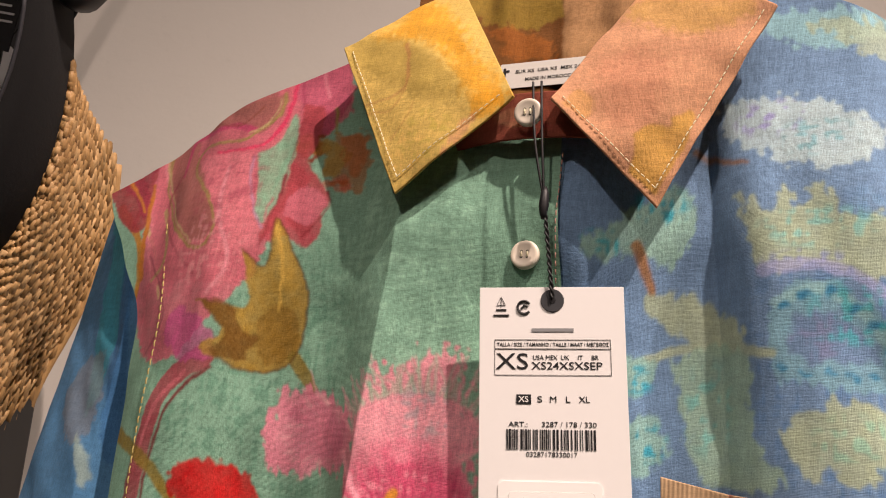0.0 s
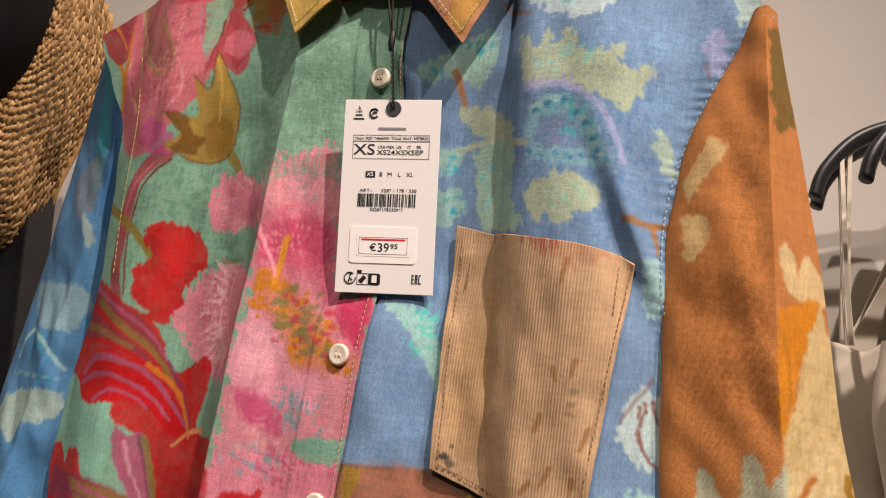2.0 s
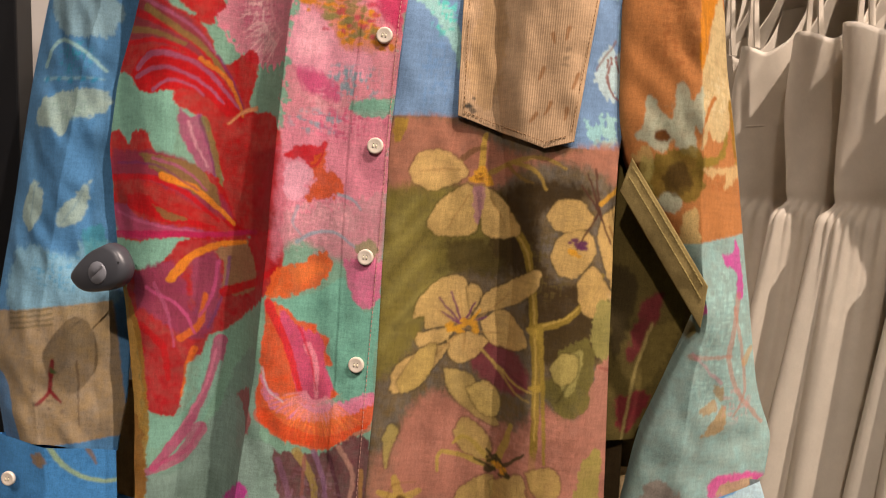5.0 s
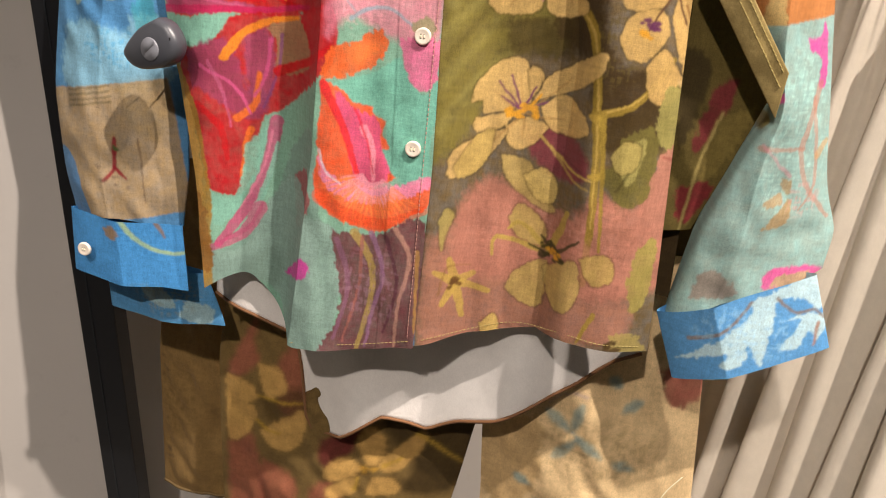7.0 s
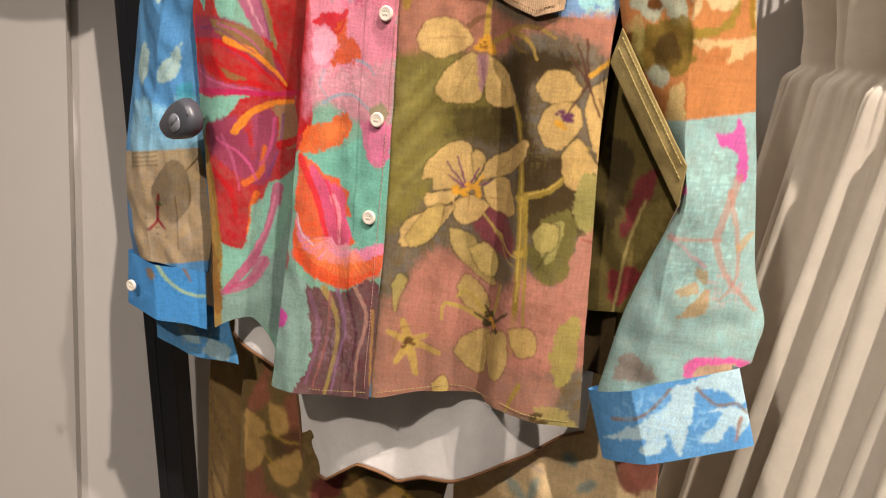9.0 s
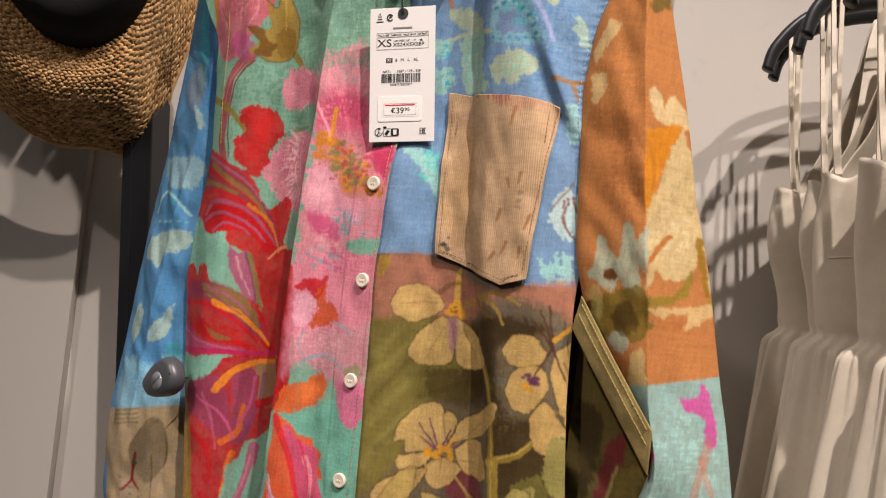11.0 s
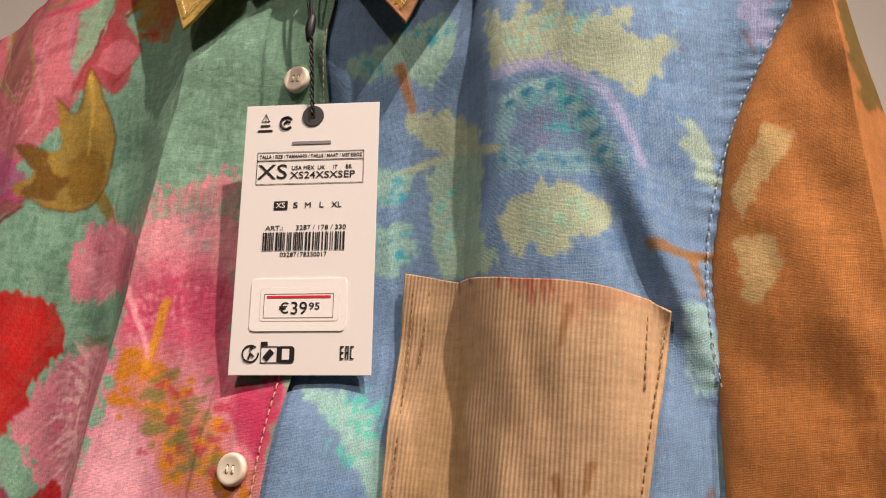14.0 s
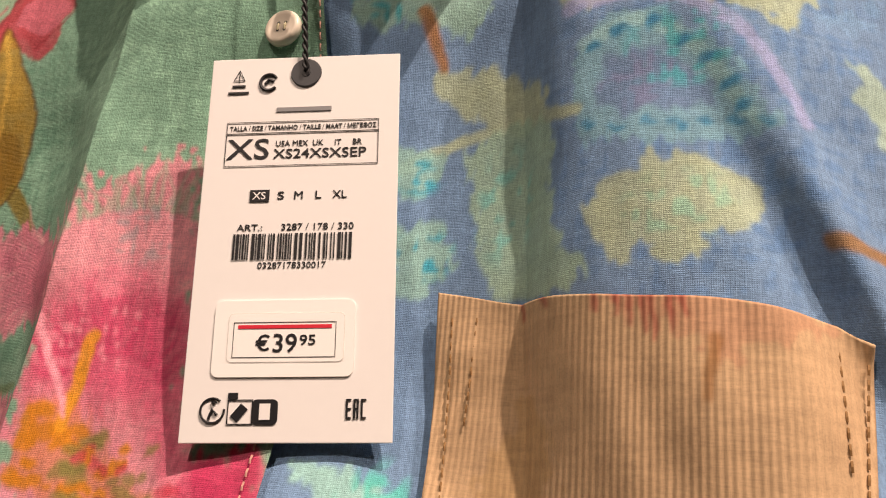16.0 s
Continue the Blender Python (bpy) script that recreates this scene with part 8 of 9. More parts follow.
def lettering(name, words, x, y, size, mat, parent, lift=0.00014, width=None, align="LEFT", bold=0.0):
    """Raised ink letters; x, y is the baseline's start in millimetres, size the capital height."""
    cu = bpy.data.curves.new(name, "FONT")
    cu.body, cu.size, cu.align_x, cu.extrude, cu.resolution_u, cu.offset = words, size / 0.70, align, 0.06, 3, bold
    ob = bpy.data.objects.new(name, cu)
    scene.collection.objects.link(ob)
    bpy.context.view_layer.update()
    me = bpy.data.meshes.new_from_object(ob.evaluated_get(bpy.context.evaluated_depsgraph_get()))
    w = max(v.co.x for v in me.vertices) - min(v.co.x for v in me.vertices)
    k = (width / w) if width else 1.0
    me.transform(Matrix.Diagonal((0.001 * k, 0.001, 0.001, 1)))
    me.transform(Matrix.Rotation(radians(90), 4, "X"))
    me.transform(Matrix.Translation((x / 1000, -lift, -y / 1000)))
    bpy.data.objects.remove(ob)
    bpy.data.curves.remove(cu)
    me.materials.clear()
    me.materials.append(mat)
    o = new(name, me)
    o.parent = parent
    return o


def price_tag():
    bm = bmesh.new()
    wide, high = 0.0514, 0.102
    box(bm, 0, wide, 0, 0.0007, -high, 0, 0.0002)
    card = part("card", bm, CARD, TAG)
    card.matrix_world = TAG_AT
    bm = bmesh.new()
    hole = Vector((0.0261, 0, -0.0049))
    tube(bm, [hole + Vector((0, -0.0001, 0)), hole + Vector((0, -0.0005, 0))], [0.0042, 0.0040], 32)
    part("eyelet", bm, plain("eyelet_grey", "3a3b3f", 0.45), card, "round dark eyelet sticker")
    part("eyelet_hole", tube(bmesh.new(), [hole + Vector((0, -0.0005, 0)), hole + Vector((0, -0.0007, 0))], 0.0012, 14), INK, card)
    # certification marks as plain shapes
    bm = bmesh.new()
    for a, b in (((6.3, 6.6), (7.8, 3.6)), ((7.8, 3.6), (9.3, 6.6)), ((7.8, 4.6), (7.8, 7.2)), ((6.3, 6.6), (9.3, 6.6))):
        tube(bm, [(a[0] / 1000, -0.0002, -a[1] / 1000), (b[0] / 1000, -0.0002, -b[1] / 1000)], 0.00011, 5)
    for k in range(2):
        box(bm, 0.0060 - 0.001 * k, 0.0096 + 0.001 * k, -0.0003, -0.0001, -0.0086 - k * 0.0020, -0.0080 - k * 0.0020)
    part("tree_mark", bm, INK, card)
    bm = bmesh.new()
    arc = [(0.0160 + 0.0023 * math.cos(a), -0.0002, -0.0074 + 0.0023 * math.sin(a)) for a in np.linspace(0.6, 5.6, 24)]
    tube(bm, arc, 0.00045, 6)
    tube(bm, [(0.0150, -0.0002, -0.0080), (0.0160, -0.0002, -0.0066), (0.0174, -0.0002, -0.0072)], 0.00042, 6)
    part("recycling_mark", bm, INK, card)
    flat("web_address_bar", 18.6, 33.4, 15.0, 16.2, plain("grey_ink", "8a8a8c", 0.6), card)
    outline("size_frame", 5.5, 46.2, 19.0, 31.6, 0.12, INK, card)
    lettering("size_heading", "TALLA / SIZE / TAMANHO / TAILLE / MAAT / ΜΕΓΕΘΟΣ", 6.3, 21.4, 1.3, INK, card, width=39.2, bold=0.01)
    flat("heading_rule", 5.5, 46.2, 22.2, 22.38, INK, card)
    lettering("size_big", "XS", 5.9, 29.5, 5.7, INK, card, width=11.4, bold=0.02)
    lettering("size_countries", "USA MEX  UK     IT     BR", 18.9, 26.1, 1.55, INK, card, width=22.8)
    lettering("size_codes", "XS24XSXSEP", 18.5, 29.5, 2.6, INK, card, width=24.6, bold=0.008)
    flat("size_chip", 13.1, 18.2, 38.3, 41.5, INK, card)
    lettering("size_chip_letters", "XS", 13.8, 40.9, 2.0, CARD, card, lift=0.0003, width=3.5, bold=0.02)
    for word, x, w in (("S", 20.2, 1.7), ("M", 24.5, 2.2), ("L", 30.0, 1.5), ("XL", 34.7, 3.7)):
        lettering("size_letter", word, x, 40.9, 2.1, INK, card, width=w, bold=0.004)
    lettering("article_word", "ART.:", 10.3, 49.3, 1.7, INK, card, width=6.6)
    lettering("article_number", "3287 / 178 / 330", 21.7, 49.3, 1.75, INK, card, width=18.6)
    r = random.Random(7)
    bm = bmesh.new()
    x = 9.6
    while x < 40.2:
        w = r.choice((0.28, 0.28, 0.5, 0.75))
        box(bm, x / 1000, (x + w) / 1000, -0.00028, -0.00012, -0.0570, -0.0502)
        x += w + r.choice((0.3, 0.3, 0.5, 0.75))
    tagged(part("barcode", bm, INK, card), kind="stuff")
    lettering("barcode_digits", "03287178330017", 16.3, 59.3, 1.6, INK, card, width=17.4)
    st = flat("price_sticker", 6.7, 41.6, 67.6, 86.5, STICKER, card, 0.0001, 0.0003, 1.8)
    flat("sticker_cut", 10.2, 39.3, 70.8, 83.1, plain("pale_cut", "dedbd6", 0.5), card, 0.0004, 0.00006, 1.4)
    flat("price_field", 10.4, 39.1, 71.0, 82.9, STICKER, card, 0.00046, 0.00006, 1.3)
    outline("price_frame", 11.7, 37.2, 73.1, 81.8, 0.12, INK, card, 0.00050)
    flat("red_rule", 12.8, 36.1, 73.8, 74.7, REDINK, card, 0.00050)
    lettering("price_sign", "€", 17.3, 80.1, 3.7, INK, card, 0.0006, width=3.5, bold=0.045)
    lettering("price_euros", "39", 21.4, 80.5, 4.5, INK, card, 0.0006, width=5.9, bold=0.05)
    lettering("price_cents", "95", 28.2, 78.8, 2.5, INK, card, 0.0006, width=3.9, bold=0.04)
    # disposal symbols as plain shapes
    bm = bmesh.new()
    tube(bm, [(0.0078 + 0.0029 * math.cos(a), -0.0002, -0.0944 + 0.0029 * math.sin(a)) for a in np.linspace(0.9, 6.4, 26)], 0.00028, 6)
    tube(bm, [(0.0070, -0.0002, -0.0964), (0.0078, -0.0002, -0.0941), (0.0090, -0.0002, -0.0954)], 0.0004, 6)
    tube(bm, [(0.0080, -0.0002, -0.0927), (0.0081, -0.0002, -0.0921)], 0.0006, 8)
    part("sorting_mark", bm, INK, card)
    flat("bin_block", 17.5, 23.8, 91.8, 97.7, INK, card, r=1.2)
    outline("tag_block", 11.5, 17.7, 91.8, 97.7, 0.22, INK, card)
    flat("flag_block", 11.5, 13.9, 90.2, 91.7, INK, card)
    bm = bmesh.new()
    box(bm, -0.0011, 0.0011, -0.0003, -0.0001, -0.0021, 0.0018)
    leaf = part("tag_sign", bm, INK, card)
    leaf.matrix_basis = pose(0.0145, 0, -0.0948, 0, 40, 0)
    bin_ = part("bin_sign", box(bmesh.new(), 0.0194, 0.0220, -0.0005, -0.0003, -0.0966, -0.0928), CARD, card)
    bm = bmesh.new()
    for x0 in (40.2, 42.0, 43.8):
        box(bm, x0 / 1000, (x0 + 0.45) / 1000, -0.0003, -0.0001, -0.0964, -0.0918)
        for y in (91.8, 93.9, 96.0):
            if not (x0 > 43 and y == 93.9) and not (x0 == 42.0 and y == 96.0):
                box(bm, x0 / 1000 + 0.00045, (x0 + 1.25) / 1000, -0.0003, -0.0001, -(y + 0.4) / 1000, -y / 1000)
    box(bm, 0.0428, 0.04325, -0.0003, -0.0001, -0.0964, -0.0922)
    part("conformity_mark", bm, INK, card)
    # cord with its plastic lock
    top, knot = Vector((0.0020, -0.0125, 1.512)), TAG_AT @ Vector((0.0261, -0.0012, -0.0046))
    lock = top.lerp(knot, 0.56)
    for k, dx in enumerate((-0.0016, 0.0018)):
        bm = bmesh.new()
        tube(bm, bend([top + Vector((dx, 0.003, 0.004)), top.lerp(lock, 0.5) + Vector((dx * 0.8, -0.001, 0)), lock], 8), 0.00055, 6)
        part("cord", bm, BLACKCORD, TAG, smooth=True)
    bm = bmesh.new()
    for ph in (0, math.pi):
        tube(bm, [lock.lerp(knot, t) + Vector((0.0005 * math.cos(ph + t * 40), 0.0005 * math.sin(ph + t * 40), 0)) for t in np.linspace(0, 1, 60)], 0.00045, 6)
    part("twisted_cord", bm, BLACKCORD, TAG, smooth=True)
    bm = bmesh.new()
    tube(bm, [lock + Vector((0, 0, 0.006)), lock + Vector((0, 0, 0.0035)), lock + Vector((0, -0.0002, -0.002)), lock + Vector((0, 0, -0.005)), lock + Vector((0, 0, -0.0068))], [0.0007, 0.0016, 0.0019, 0.0013, 0.0006], 10)
    part("cord_lock", bm, INK, TAG, "small black plastic cord lock", smooth=True)


price_tag()

# ---- neck label ----
neck_label = thing("neck_label", (-0.0215, 0.0440, 1.5595), 0, "white woven neck label sewn inside the collar", "label")
bm = bmesh.new()
box(bm, -0.028, 0.034, -0.0004, 0.0, -0.0135, 0.0, 0.0001)
nl = part("woven_band", bm, LABEL, neck_label)
bm = bmesh.new()
for x in (-0.024, -0.0195, -0.015, -0.0105):
    box(bm, x, x + 0.0012, -0.0007, -0.0004, -0.0095, -0.0025)
    box(bm, x + 0.0012, x + 0.0030, -0.0007, -0.0004, -0.0045, -0.0036)
part("maker_mark", bm, INK, neck_label)
lettering("size_line", "EUR XS  USA XS  MEX 24", -4.5, 5.6, 1.7, INK, neck_label, 0.0005, width=31, bold=0.01)
lettering("origin_line", "MADE IN MOROCCO", 0.5, 10.0, 1.7, INK, neck_label, 0.0005, width=24, bold=0.01)

# ---- security tag ----
alarm = thing("security_tag", (-0.1845, -0.006, 1.121), -12, "dark grey plastic anti-theft tag pinned to the side seam", "security tag")
bm = bmesh.new()
ring_out = [(0.006, 0.0195), (0.0165, 0.0155), (0.0235, 0.004), (0.0195, -0.0075), (0.006, -0.0145), (-0.013, -0.0175), (-0.0245, -0.0105), (-0.0225, -0.0025), (-0.009, 0.0115)]
loop = [(p.x, p.y) for p in bend([(*q, 0) for q in (*ring_out, ring_out[0])], 5)[:-1]]
layers = []
for k, y in ((0.90, 0.004), (1.0, 0.001), (1.0, -0.006), (0.93, -0.0095), (0.80, -0.011)):
    layers.append([bm.verts.new((x * k, y, z * k)) for x, z in loop])
for a, b in zip(layers, layers[1:]):
    for k in range(len(loop)):
        bm.faces.new((a[k], a[(k + 1) % len(loop)], b[(k + 1) % len(loop)], b[k]))
bm.faces.new(layers[0])
bm.faces.new(layers[-1])
bmesh.ops.recalc_face_normals(bm, faces=bm.faces)
part("shell", bm, ALARM, alarm, smooth=True)
bm = bmesh.new()
tube(bm, [(0.002, -0.0108, -0.002), (0.002, -0.0120, -0.002), (0.002, -0.0112, -0.002)], [0.0082, 0.0074, 0.0050], 28)
part("dome", bm, ALARM2, alarm, "pale grey round centre", smooth=True)
part("slot", box(bmesh.new(), 0.0165, 0.0195, -0.0105, -0.0080, 0.000, 0.008, 0.0005), INK, alarm)
part("pin", tube(bmesh.new(), [(0, 0.004, 0), (0, 0.02, 0)], 0.0006, 8), STEEL, alarm)

# ---- trousers ----
trousers = thing("trousers", (0, 0, 0), 0, "floral patchwork trousers hanging behind the shirt", "trousers")
sheet("leg", trousers, PRINT, 200, 300, ring_place([(30, -17.5, 3.0, 0.5, 4, 5.6), (66, -17.2, 3.6, 0.5, 4, 5.4), (76, -17.6, 5.4, 0.5, 4, 5.2), (84, -17.8, 6.6, 0.5, 4, 5.2), (100, -17.0, 6.6, 0.5, 4, 7.0)], wrinkle=0.006, seed=61), trouser_left_print, "7a663e", "trouser leg in olive and cream flower print")
sheet("leg", trousers, PRINT, 200, 300, ring_place([(30, 8.6, 27.5, 0.5, 4, 5.8), (66, 7.8, 26.6, 0.5, 4, 5.6), (76, 7.4, 25.6, 0.5, 4, 5.4), (84, 6.7, 24.6, 0.5, 4, 5.2), (100, 6.7, 23.0, 0.5, 4, 7.2)], wrinkle=0.006, seed=71), trouser_right_print, "d2ba90", "trouser leg in beige cloth with faded blue leaves")
sheet("waistband", trousers, PRINT, 120, 24, ring_place([(99, -17.2, 23.2, 0.5, 4, 7.0), (103, -16.6, 22.6, 0.5, 4, 7.2)], wrinkle=0.002, seed=75), None, "6b5a36", "olive waistband")
folded = thing("folded_trouser_leg", (0, 0, 0), 0, "plain tan cotton garment hanging behind the shirt", "garment")
sheet("tan_panel", folded, PRINT, 140, 200, ring_place([(64, -27.0, -15, 0.4, 3, 11.4), (80, -27.0, -15, 0.4, 3.0, 11.0), (100, -25.4, -15, 0.4, 3, 10.6)], wrinkle=0.007, seed=81), tan_print, "8d7449", "tan cotton panel")

bm = bmesh.new()
hu = np.linspace(0, 1, 60)
hx, hy, hz = ring_place([(64, -27.0, -15, 0.4, 3, 11.4), (80, -27.0, -15, 0.4, 3.0, 11.0), (100, -25.4, -15, 0.4, 3, 10.6)], wrinkle=0.007, seed=81)(hu, hu * 0)
tube(bm, [(a, b, c + 0.001) for a, b, c in zip(hx, hy, hz)], 0.0016, 6)
part("hem", bm, plain("tan_hem", "6f5a36", 0.85, grain=300, depth=0.2), folded, "rolled tan hem", smooth=True)

# ---- straw visor ----
def visor():
    e = new("straw_visor")
    e.matrix_world = Matrix.Translation(HAT_AT) @ HAT_TURN
    tagged(e, "natural woven straw sun visor with black headband on a hook", "visor")
    K = 0.000554

    def at(px, py, d):
        return (px * K, d, -py * K)

    def ell(cx, cy, rx, ry, d, a, lean=0.0):
        return Vector(at(cx + rx * math.cos(a), cy + ry * math.sin(a), d + lean * math.sin(a)))
    # headband: a thick flat ring
    bm = bmesh.new()
    n = 72
    loops = [(0, 0, 138, 210, -0.052), (0, 2, 142, 214, -0.056), (0, 20, 152, 236, -0.044), (2, 40, 161, 256, -0.016), (2, 40, 156, 250, -0.012), (0, 10, 139, 212, -0.044)]
    rings = [[bm.verts.new(ell(cx, cy, rx, ry, d, 2 * math.pi * k / n, 0.012)) for k in range(n)] for cx, cy, rx, ry, d in loops]
    for a, b in zip(rings, rings[1:] + rings[:1]):
        for k in range(n):
            bm.faces.new((a[k], a[(k + 1) % n], b[(k + 1) % n], b[k]))
    bmesh.ops.recalc_face_normals(bm, faces=bm.faces)
    part("headband", bm, BAND, e, "black fabric headband", smooth=True)
    bm = bmesh.new()
    tube(bm, [ell(0, 1, 140.5, 212.5, -0.0562, 2 * math.pi * k / n, 0.012) for k in range(n + 1)], 0.0011, 6)
    part("piping", bm, plain("grey_piping", "2c2d33", 0.7), e, smooth=True)
    # brim: rows of plaited straw over a curved shell
    def brim(a, t):
        cx, cy = 2 - 58 * t, 40 + 62 * t
        rx, ry = 160 + 62 * t, 255 + 108 * t
        rag = (6 * math.sin(a * 3.1 + 1.0) + 58 * math.exp(-((a - 1.12) / 0.24) ** 2)) * t
        d = -0.016 + 0.028 * t + 0.030 * t * t - 0.03 * math.sin(math.pi * t) * 0.6
        return Vector(at(cx + (rx + rag) * math.cos(a), cy + (ry + rag) * math.sin(a), d + 0.012 * math.sin(a) + 0.025 * max(0.0, math.cos(a)) * t))
    a0, a1 = 0.02, math.pi + 0.5
    bm = bmesh.new()
    g = [[bm.verts.new(brim(a0 + (a1 - a0) * i / 80, j / 12) + Vector((0, 0.0022, 0))) for i in range(81)] for j in range(13)]
    for j in range(12):
        for i in range(80):
            bm.faces.new((g[j][i], g[j][i + 1], g[j + 1][i + 1], g[j + 1][i]))
    part("brim", bm, plain("straw_underlay", "4e3820", 0.7, grain=200, depth=0.3), e, "curved plaited straw brim", smooth=True)
    r = random.Random(5)
    bm = bmesh.new()
    rows = 34
    for j in range(rows):
        t0 = (j + 0.5) / rows
        count = 70
        for i in range(count):
            a = a0 + (a1 - a0) * (i + 0.5 * (j % 2) + r.uniform(-0.15, 0.15)) / count
            da = (a1 - a0) / count * 1.22
            slant = 0.62 / rows * (1 if j % 2 else -1)
            p = [brim(a + da * s, min(1, max(0, t0 + slant * s * 1.6))) for s in (-0.5, -0.2, 0.2, 0.5)]
            lift = [0.0008, -0.0013, -0.0013, 0.0008]
            p = [q + Vector((0, h + r.uniform(-0.0004, 0.0004), 0)) for q, h in zip(p, lift)]
            w = r.uniform(0.0018, 0.0026)
            tube(bm, p, [w * 0.5, w, w, w * 0.5], 5, True, 0.7)
    tagged(part("plaiting", bm, STRAW, e, "plaited straw strands", smooth=True), kind="stuff")
    bm = bmesh.new()
    tube(bm, [brim(a0 + (a1 - a0) * i / 90, 1.0) for i in range(91)], 0.0032, 8)
    part("brim_edge", bm, STRAW, e, smooth=True)
    # inner straps and buckle
    for x0, y0, x1, y1, w in ((-158, 130, 40, -170, 42), (-118, 150, 130, -190, 62), (-60, 175, 170, -170, 46), (78, -150, 46, 115, 15)):
        bm = bmesh.new()
        d = Vector((x1 - x0, y1 - y0)).normalized()
        s = Vector((-d.y, d.x)) * w / 2
        pts = []
        for k in range(13):
            f = k / 12
            c = Vector((x0 + (x1 - x0) * f, y0 + (y1 - y0) * f))
            dep = 0.015 + 0.045 * math.sin(math.pi * f)
            pts.append([at(*(c + s * m), dep + 0.002 * n_) for m, n_ in ((-1, 0), (1, 0), (1, 1), (-1, 1))])
        vs = [[bm.verts.new(q) for q in p] for p in pts]
        for a, b in zip(vs, vs[1:]):
            for k in range(4):
                bm.faces.new((a[k], a[(k + 1) % 4], b[(k + 1) % 4], b[k]))
        bm.faces.new(vs[0]); bm.faces.new(vs[-1])
        bmesh.ops.recalc_face_normals(bm, faces=bm.faces)
        part("strap", bm, BAND, e, smooth=False)
    lab = part("care_label", box(bmesh.new(), -0.011, 0.011, -0.0005, 0.0, -0.026, 0.026, 0.0002), GREYLABEL, e, "black care label with pale print")
    lab.matrix_basis = Matrix.Translation(at(108, -5, -0.028)) @ pose(0, 0, 0, 0, 16, -35)
    for k in range(8):
        bar = part("print_bar", box(bmesh.new(), -0.008, 0.008 - 0.004 * (k % 3 == 2), -0.0008, -0.0006, -0.0006, 0.0006), WHITEINK, lab)
        bar.matrix_basis = pose(0, 0, 0.019 - 0.0042 * k)
    hang = part("hang_label", box(bmesh.new(), -0.012, 0.012, -0.0004, 0.0, -0.03, 0.03, 0.0002), CARD, e, "white hang label with a looped cord")
    hang.matrix_basis = Matrix.Translation(at(62, 66, -0.004)) @ pose(0, 0, 0, -20, 48, -10)
    bm = bmesh.new()
    tube(bm, bend([at(66, 88, -0.012), at(76, 40, -0.016), at(94, 28, -0.018), at(92, 60, -0.018), at(74, 88, -0.016)]), 0.0022, 6)
    part("label_loop", bm, BLACKCORD, e, smooth=True)
    return e


HAT_AT = Vector((-0.348, -0.039, 1.575))
HAT_TURN = Euler((radians(9.8), radians(-6.3), radians(30))).to_matrix().to_4x4()
visor()
hook = thing("hook", wall_point(-0.684, 0, 1.590), WALL_TURN, "black wall peg holding the straw visor", "hook")
part("peg", tube(bmesh.new(), bend([(0, 0, 0.30), (0, -0.10, 0.29), (0, -0.19, 0.22), (0, -0.205, 0.10), (0, -0.212, 0.03), (0, -0.226, 0.006)]), 0.006, 12), BLACK, hook, smooth=True)
part("knob", tube(bmesh.new(), [(0, -0.216, 0.022), (0, -0.220, 0.016), (0, -0.232, 0.000), (0, -0.238, -0.006)], [0.009, 0.014, 0.014, 0.008], 20), BLACK, hook, smooth=True)
part("wall_plate", tube(bmesh.new(), [(0, 0.0, 0.30), (0, -0.004, 0.30), (0, -0.006, 0.30)], [0.02, 0.02, 0.017], 24), BLACK, hook)


# ---- dresses on the rail ----
def dress_place(width, seed, low):
    """Slip dress: fitted bodice cut away in a J towards broad shoulder straps, gathered waist, long full skirt; u runs round, v from hem to top edge."""
    def place(u, v):
        a = 2 * np.pi * u
        side = np.abs(np.cos(a))
        top = sum(np.interp(side + o, [0, 0.18, 0.26, 0.54, 0.61, 0.69, 0.79, 0.90, 1.0], [1.50, 1.51, 1.562, 1.562, 1.47, 1.41, 1.376, 1.360, 1.368]) for o in (-0.02, 0, 0.02)) / 3
        z = low + (top - low) * v ** 0.9
        skirt = step(z, 1.222, 1.206)
        below = np.clip(1.21 - z, 0, 1)
        half = width / 2 * (0.93 + 0.07 * step(z, 1.22, 1.34)) + skirt * (0.012 + 0.085 * below)
        deep = (0.030 + 0.012 * step(z, 1.24, 1.32)) * (1 - 0.93 * step(z, 1.37, 1.54)) + skirt * (0.012 + 0.055 * below)
        gather = skirt * 0.0035 * np.exp(-below / 0.06) * np.sin(a * 46 + 2 * np.sin(a * 5 + seed))
        fold = skirt * (0.003 + 0.042 * below ** 0.8) * (np.sin(a * 7 + seed + 0.9 * np.sin(a * 2 + seed)) + 0.45 * np.sin(a * 15 + seed * 2)) + gather
        fold = fold + (1 - skirt) * (1 - step(z, 1.37, 1.45)) * (0.010 * value_noise(a * 2.2, z * 16, seed) + 0.005 * np.sin(a * 5 + z * 30 + seed))
        pinch = -0.005 * np.exp(-((z - 1.215) / 0.008) ** 2)
        x = (half + fold * 0.5 + pinch) * np.cos(a)
        y = (deep + fold + pinch) * np.sin(a)
        return x, y, z
    return place


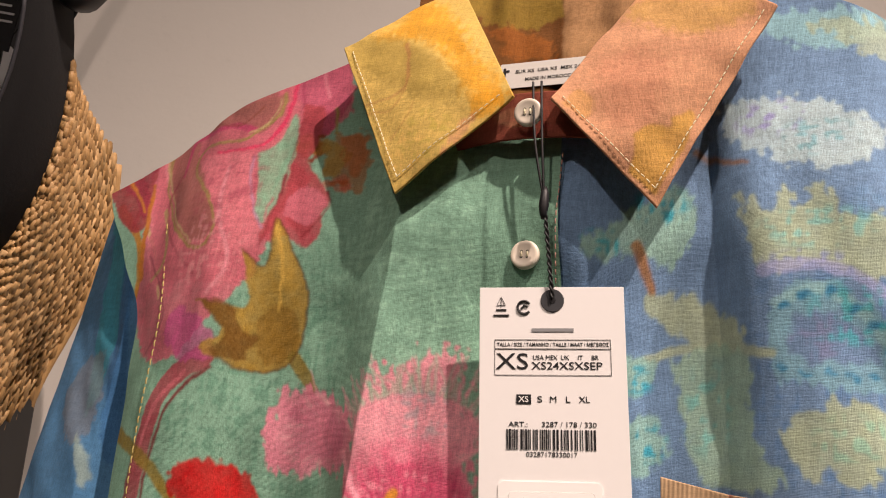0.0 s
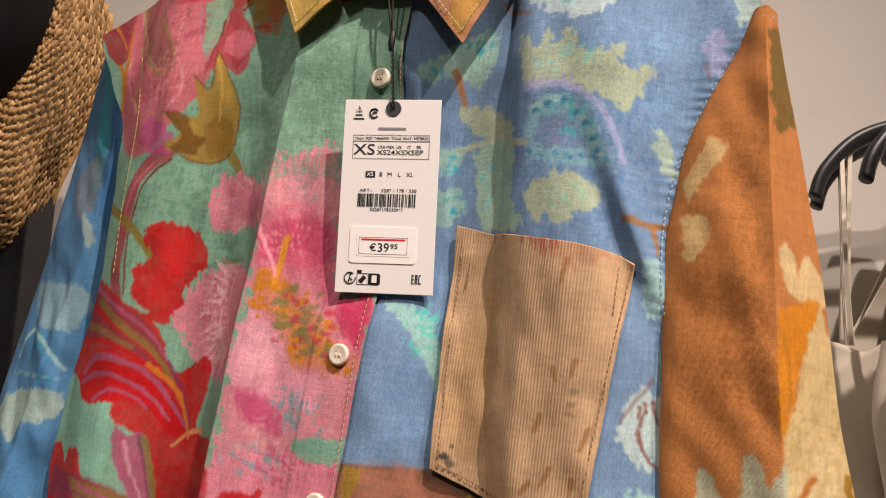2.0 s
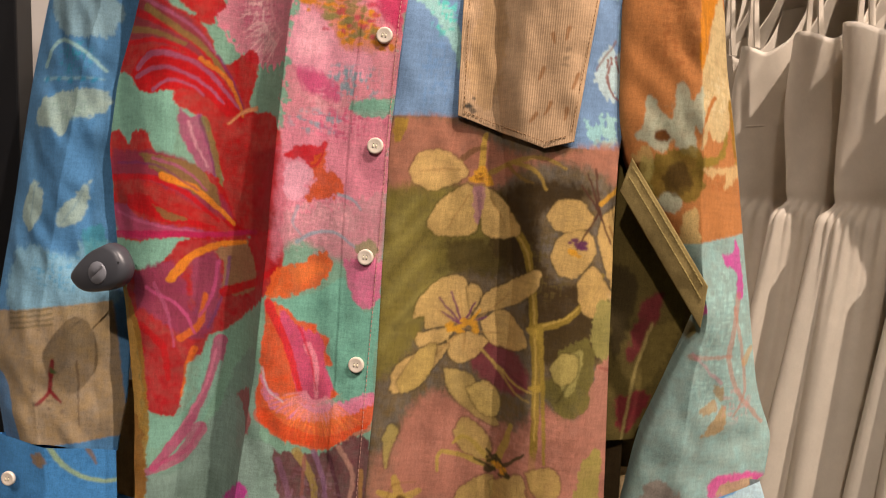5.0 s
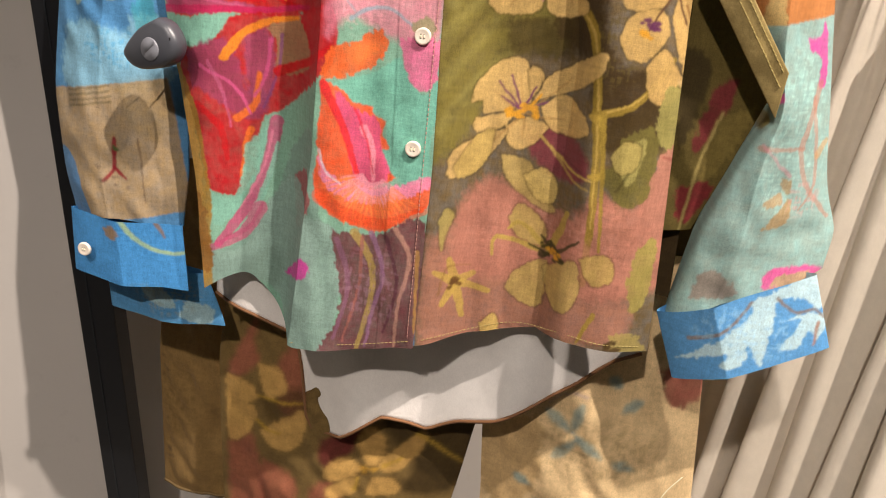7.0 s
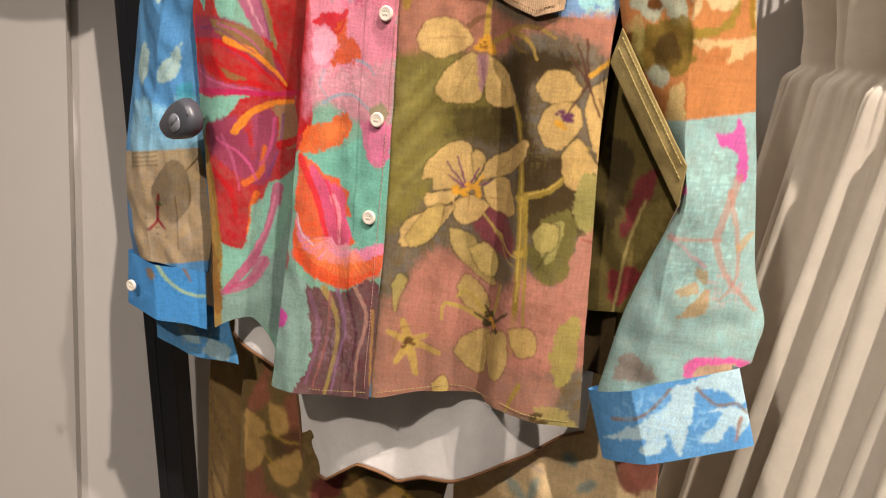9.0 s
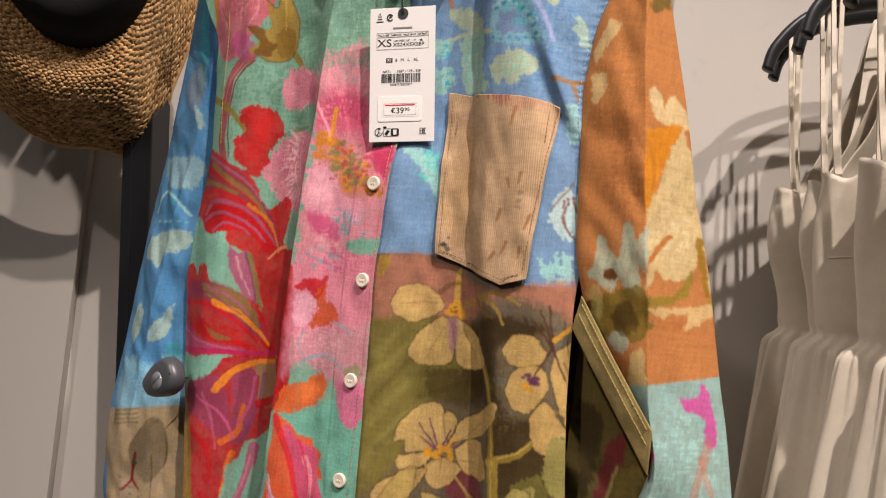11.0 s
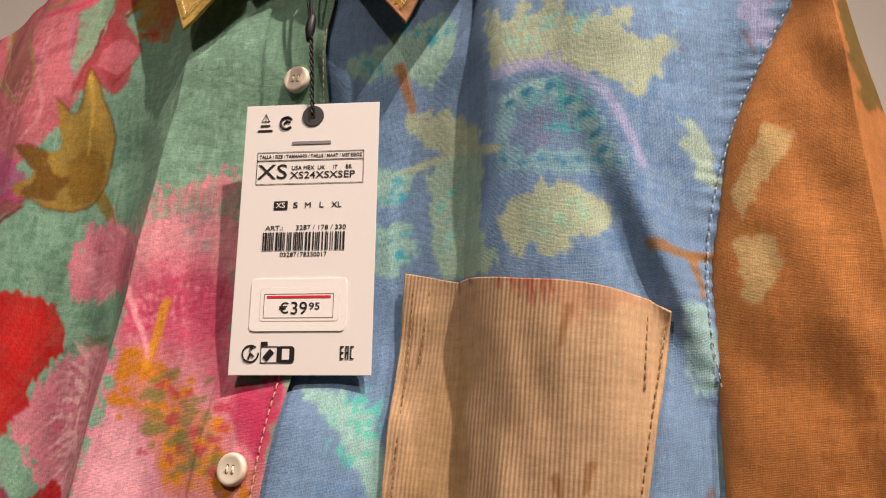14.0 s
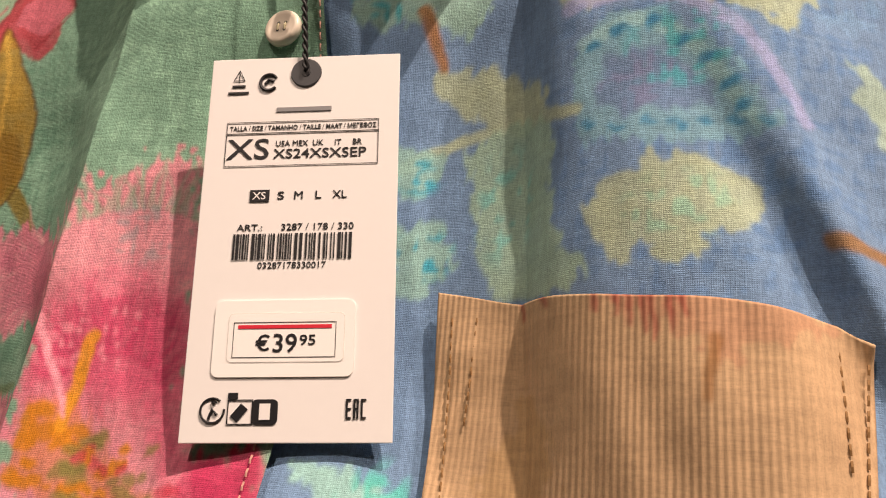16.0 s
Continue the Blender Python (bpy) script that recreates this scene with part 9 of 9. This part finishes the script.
def hanger_arm(parent):
    bm = bmesh.new()
    tube(bm, bend([(-0.208, 0, 1.492), (-0.200, 0, 1.518), (-0.170, 0, 1.552), (-0.12, 0, 1.574), (-0.05, 0, 1.588), (0.0, 0, 1.595), (0.05, 0, 1.588), (0.12, 0, 1.574), (0.170, 0, 1.552), (0.200, 0, 1.518), (0.208, 0, 1.492)]), 0.0095, 10, True, 0.6)
    part("shoulder_bar", bm, RUBBER, parent, smooth=True)
    part("hook", tube(bmesh.new(), bend([(0, 0, 1.595), (0, 0, 1.615), (0.02, 0, 1.632), (0, 0, 1.65), (-0.018, 0, 1.635)]), 0.0024, 8), STEEL, parent, smooth=True)


def strap(parent, x0, x1, y0, y1, z0, z1, w=0.009):
    """A flat strap that widens into the bodice."""
    bm = bmesh.new()
    rows = []
    for k in range(11):
        f = k / 10
        half = w * (0.8 + 0.5 * (1 - f) ** 2)
        x = x0 + (x1 - x0) * f ** 0.8 - math.copysign(half - w, x0) * 0.9
        y, z = y0 + (y1 - y0) * f, z0 + (z1 - z0) * f
        rows.append([bm.verts.new((x + a * half, y + b * 0.0008, z)) for a, b in ((-1, -1), (1, -1), (1, 1), (-1, 1))])
    for a, b in zip(rows, rows[1:]):
        for k in range(4):
            bm.faces.new((a[k], a[(k + 1) % 4], b[(k + 1) % 4], b[k]))
    bm.faces.new(rows[0])
    bm.faces.new(rows[-1])
    bmesh.ops.recalc_face_normals(bm, faces=bm.faces)
    part("strap", bm, LINEN, parent)


def dress(i, s, d, turn):
    e = thing("dress", wall_point(s + 0.2, d, 0), WALL_TURN + turn, "beige satin strappy dress with a gathered waist on the rail", "dress", "dresses on the rail")
    ob = sheet("dress_body", e, LINEN, 300, 170, dress_place(0.37, 3 + i * 7, 0.42), None, "b9ad98", thick=0.0010)
    for sx in (-1, 1):
        strap(e, sx * 0.172, sx * 0.188, -0.010, -0.002, 1.366, 1.535, 0.0026)
        strap(e, sx * 0.158, sx * 0.178, 0.014, 0.002, 1.36, 1.545, 0.0026)
    bm = bmesh.new()
    p = dress_place(0.37, 3 + i * 7, 0.42)
    uu = np.linspace(0, 1, 80)
    x, y, z = p(uu, uu * 0 + 0.865)
    z = z * 0 + 1.288 + 0.006 * np.sin(uu * 12)
    tube(bm, [(a * 1.006, b * 1.02, c) for a, b, c in zip(x, y, z)], 0.0013, 6, False)
    part("bodice_seam", bm, LINEN, e, smooth=True)
    h = thing("dress_hanger", wall_point(s + 0.2, d, 0), WALL_TURN + turn, "matt black plastic hanger holding a beige dress", "hanger", "hangers on the rail")
    hanger_arm(h)


for i, (s, d, turn) in enumerate(((-0.035, 0.085, 3), (-0.055, 0.135, -3), (-0.06, 0.19, 2), (-0.075, 0.25, -2), (-0.085, 0.315, 4), (-0.085, 0.385, -2), (-0.075, 0.45, 2))):
    dress(i, s, d, turn)

# ---- track lights above ----
for p, _ in LAMPS:
    e = thing("spotlight_housing", (p[0], p[1], p[2] + 0.10), 0, "black spotlight housing added out of view at a lamp", "spotlight")
    part("stem", tube(bmesh.new(), [(0, 0, 0.16), (0, 0, 0.02)], 0.008, 10), BLACK, e)
    part("can", tube(bmesh.new(), [(0, 0, 0.02), (0, 0, -0.03)], 0.045, 20), BLACK, e)

# ---- a loose thread on the trousers ----
loose = thing("loose_thread", (0.235, 0.046, 0.80), 0, "loose cream sewing thread hanging from the trouser leg", "thread")
part("strand", tube(bmesh.new(), bend([(0, 0, 0.03), (-0.012, -0.002, 0.01), (-0.016, -0.003, -0.018), (-0.004, -0.004, -0.03), (0.008, -0.003, -0.024), (0.006, -0.002, -0.006)]), 0.0004, 6), STITCH, loose, smooth=True)
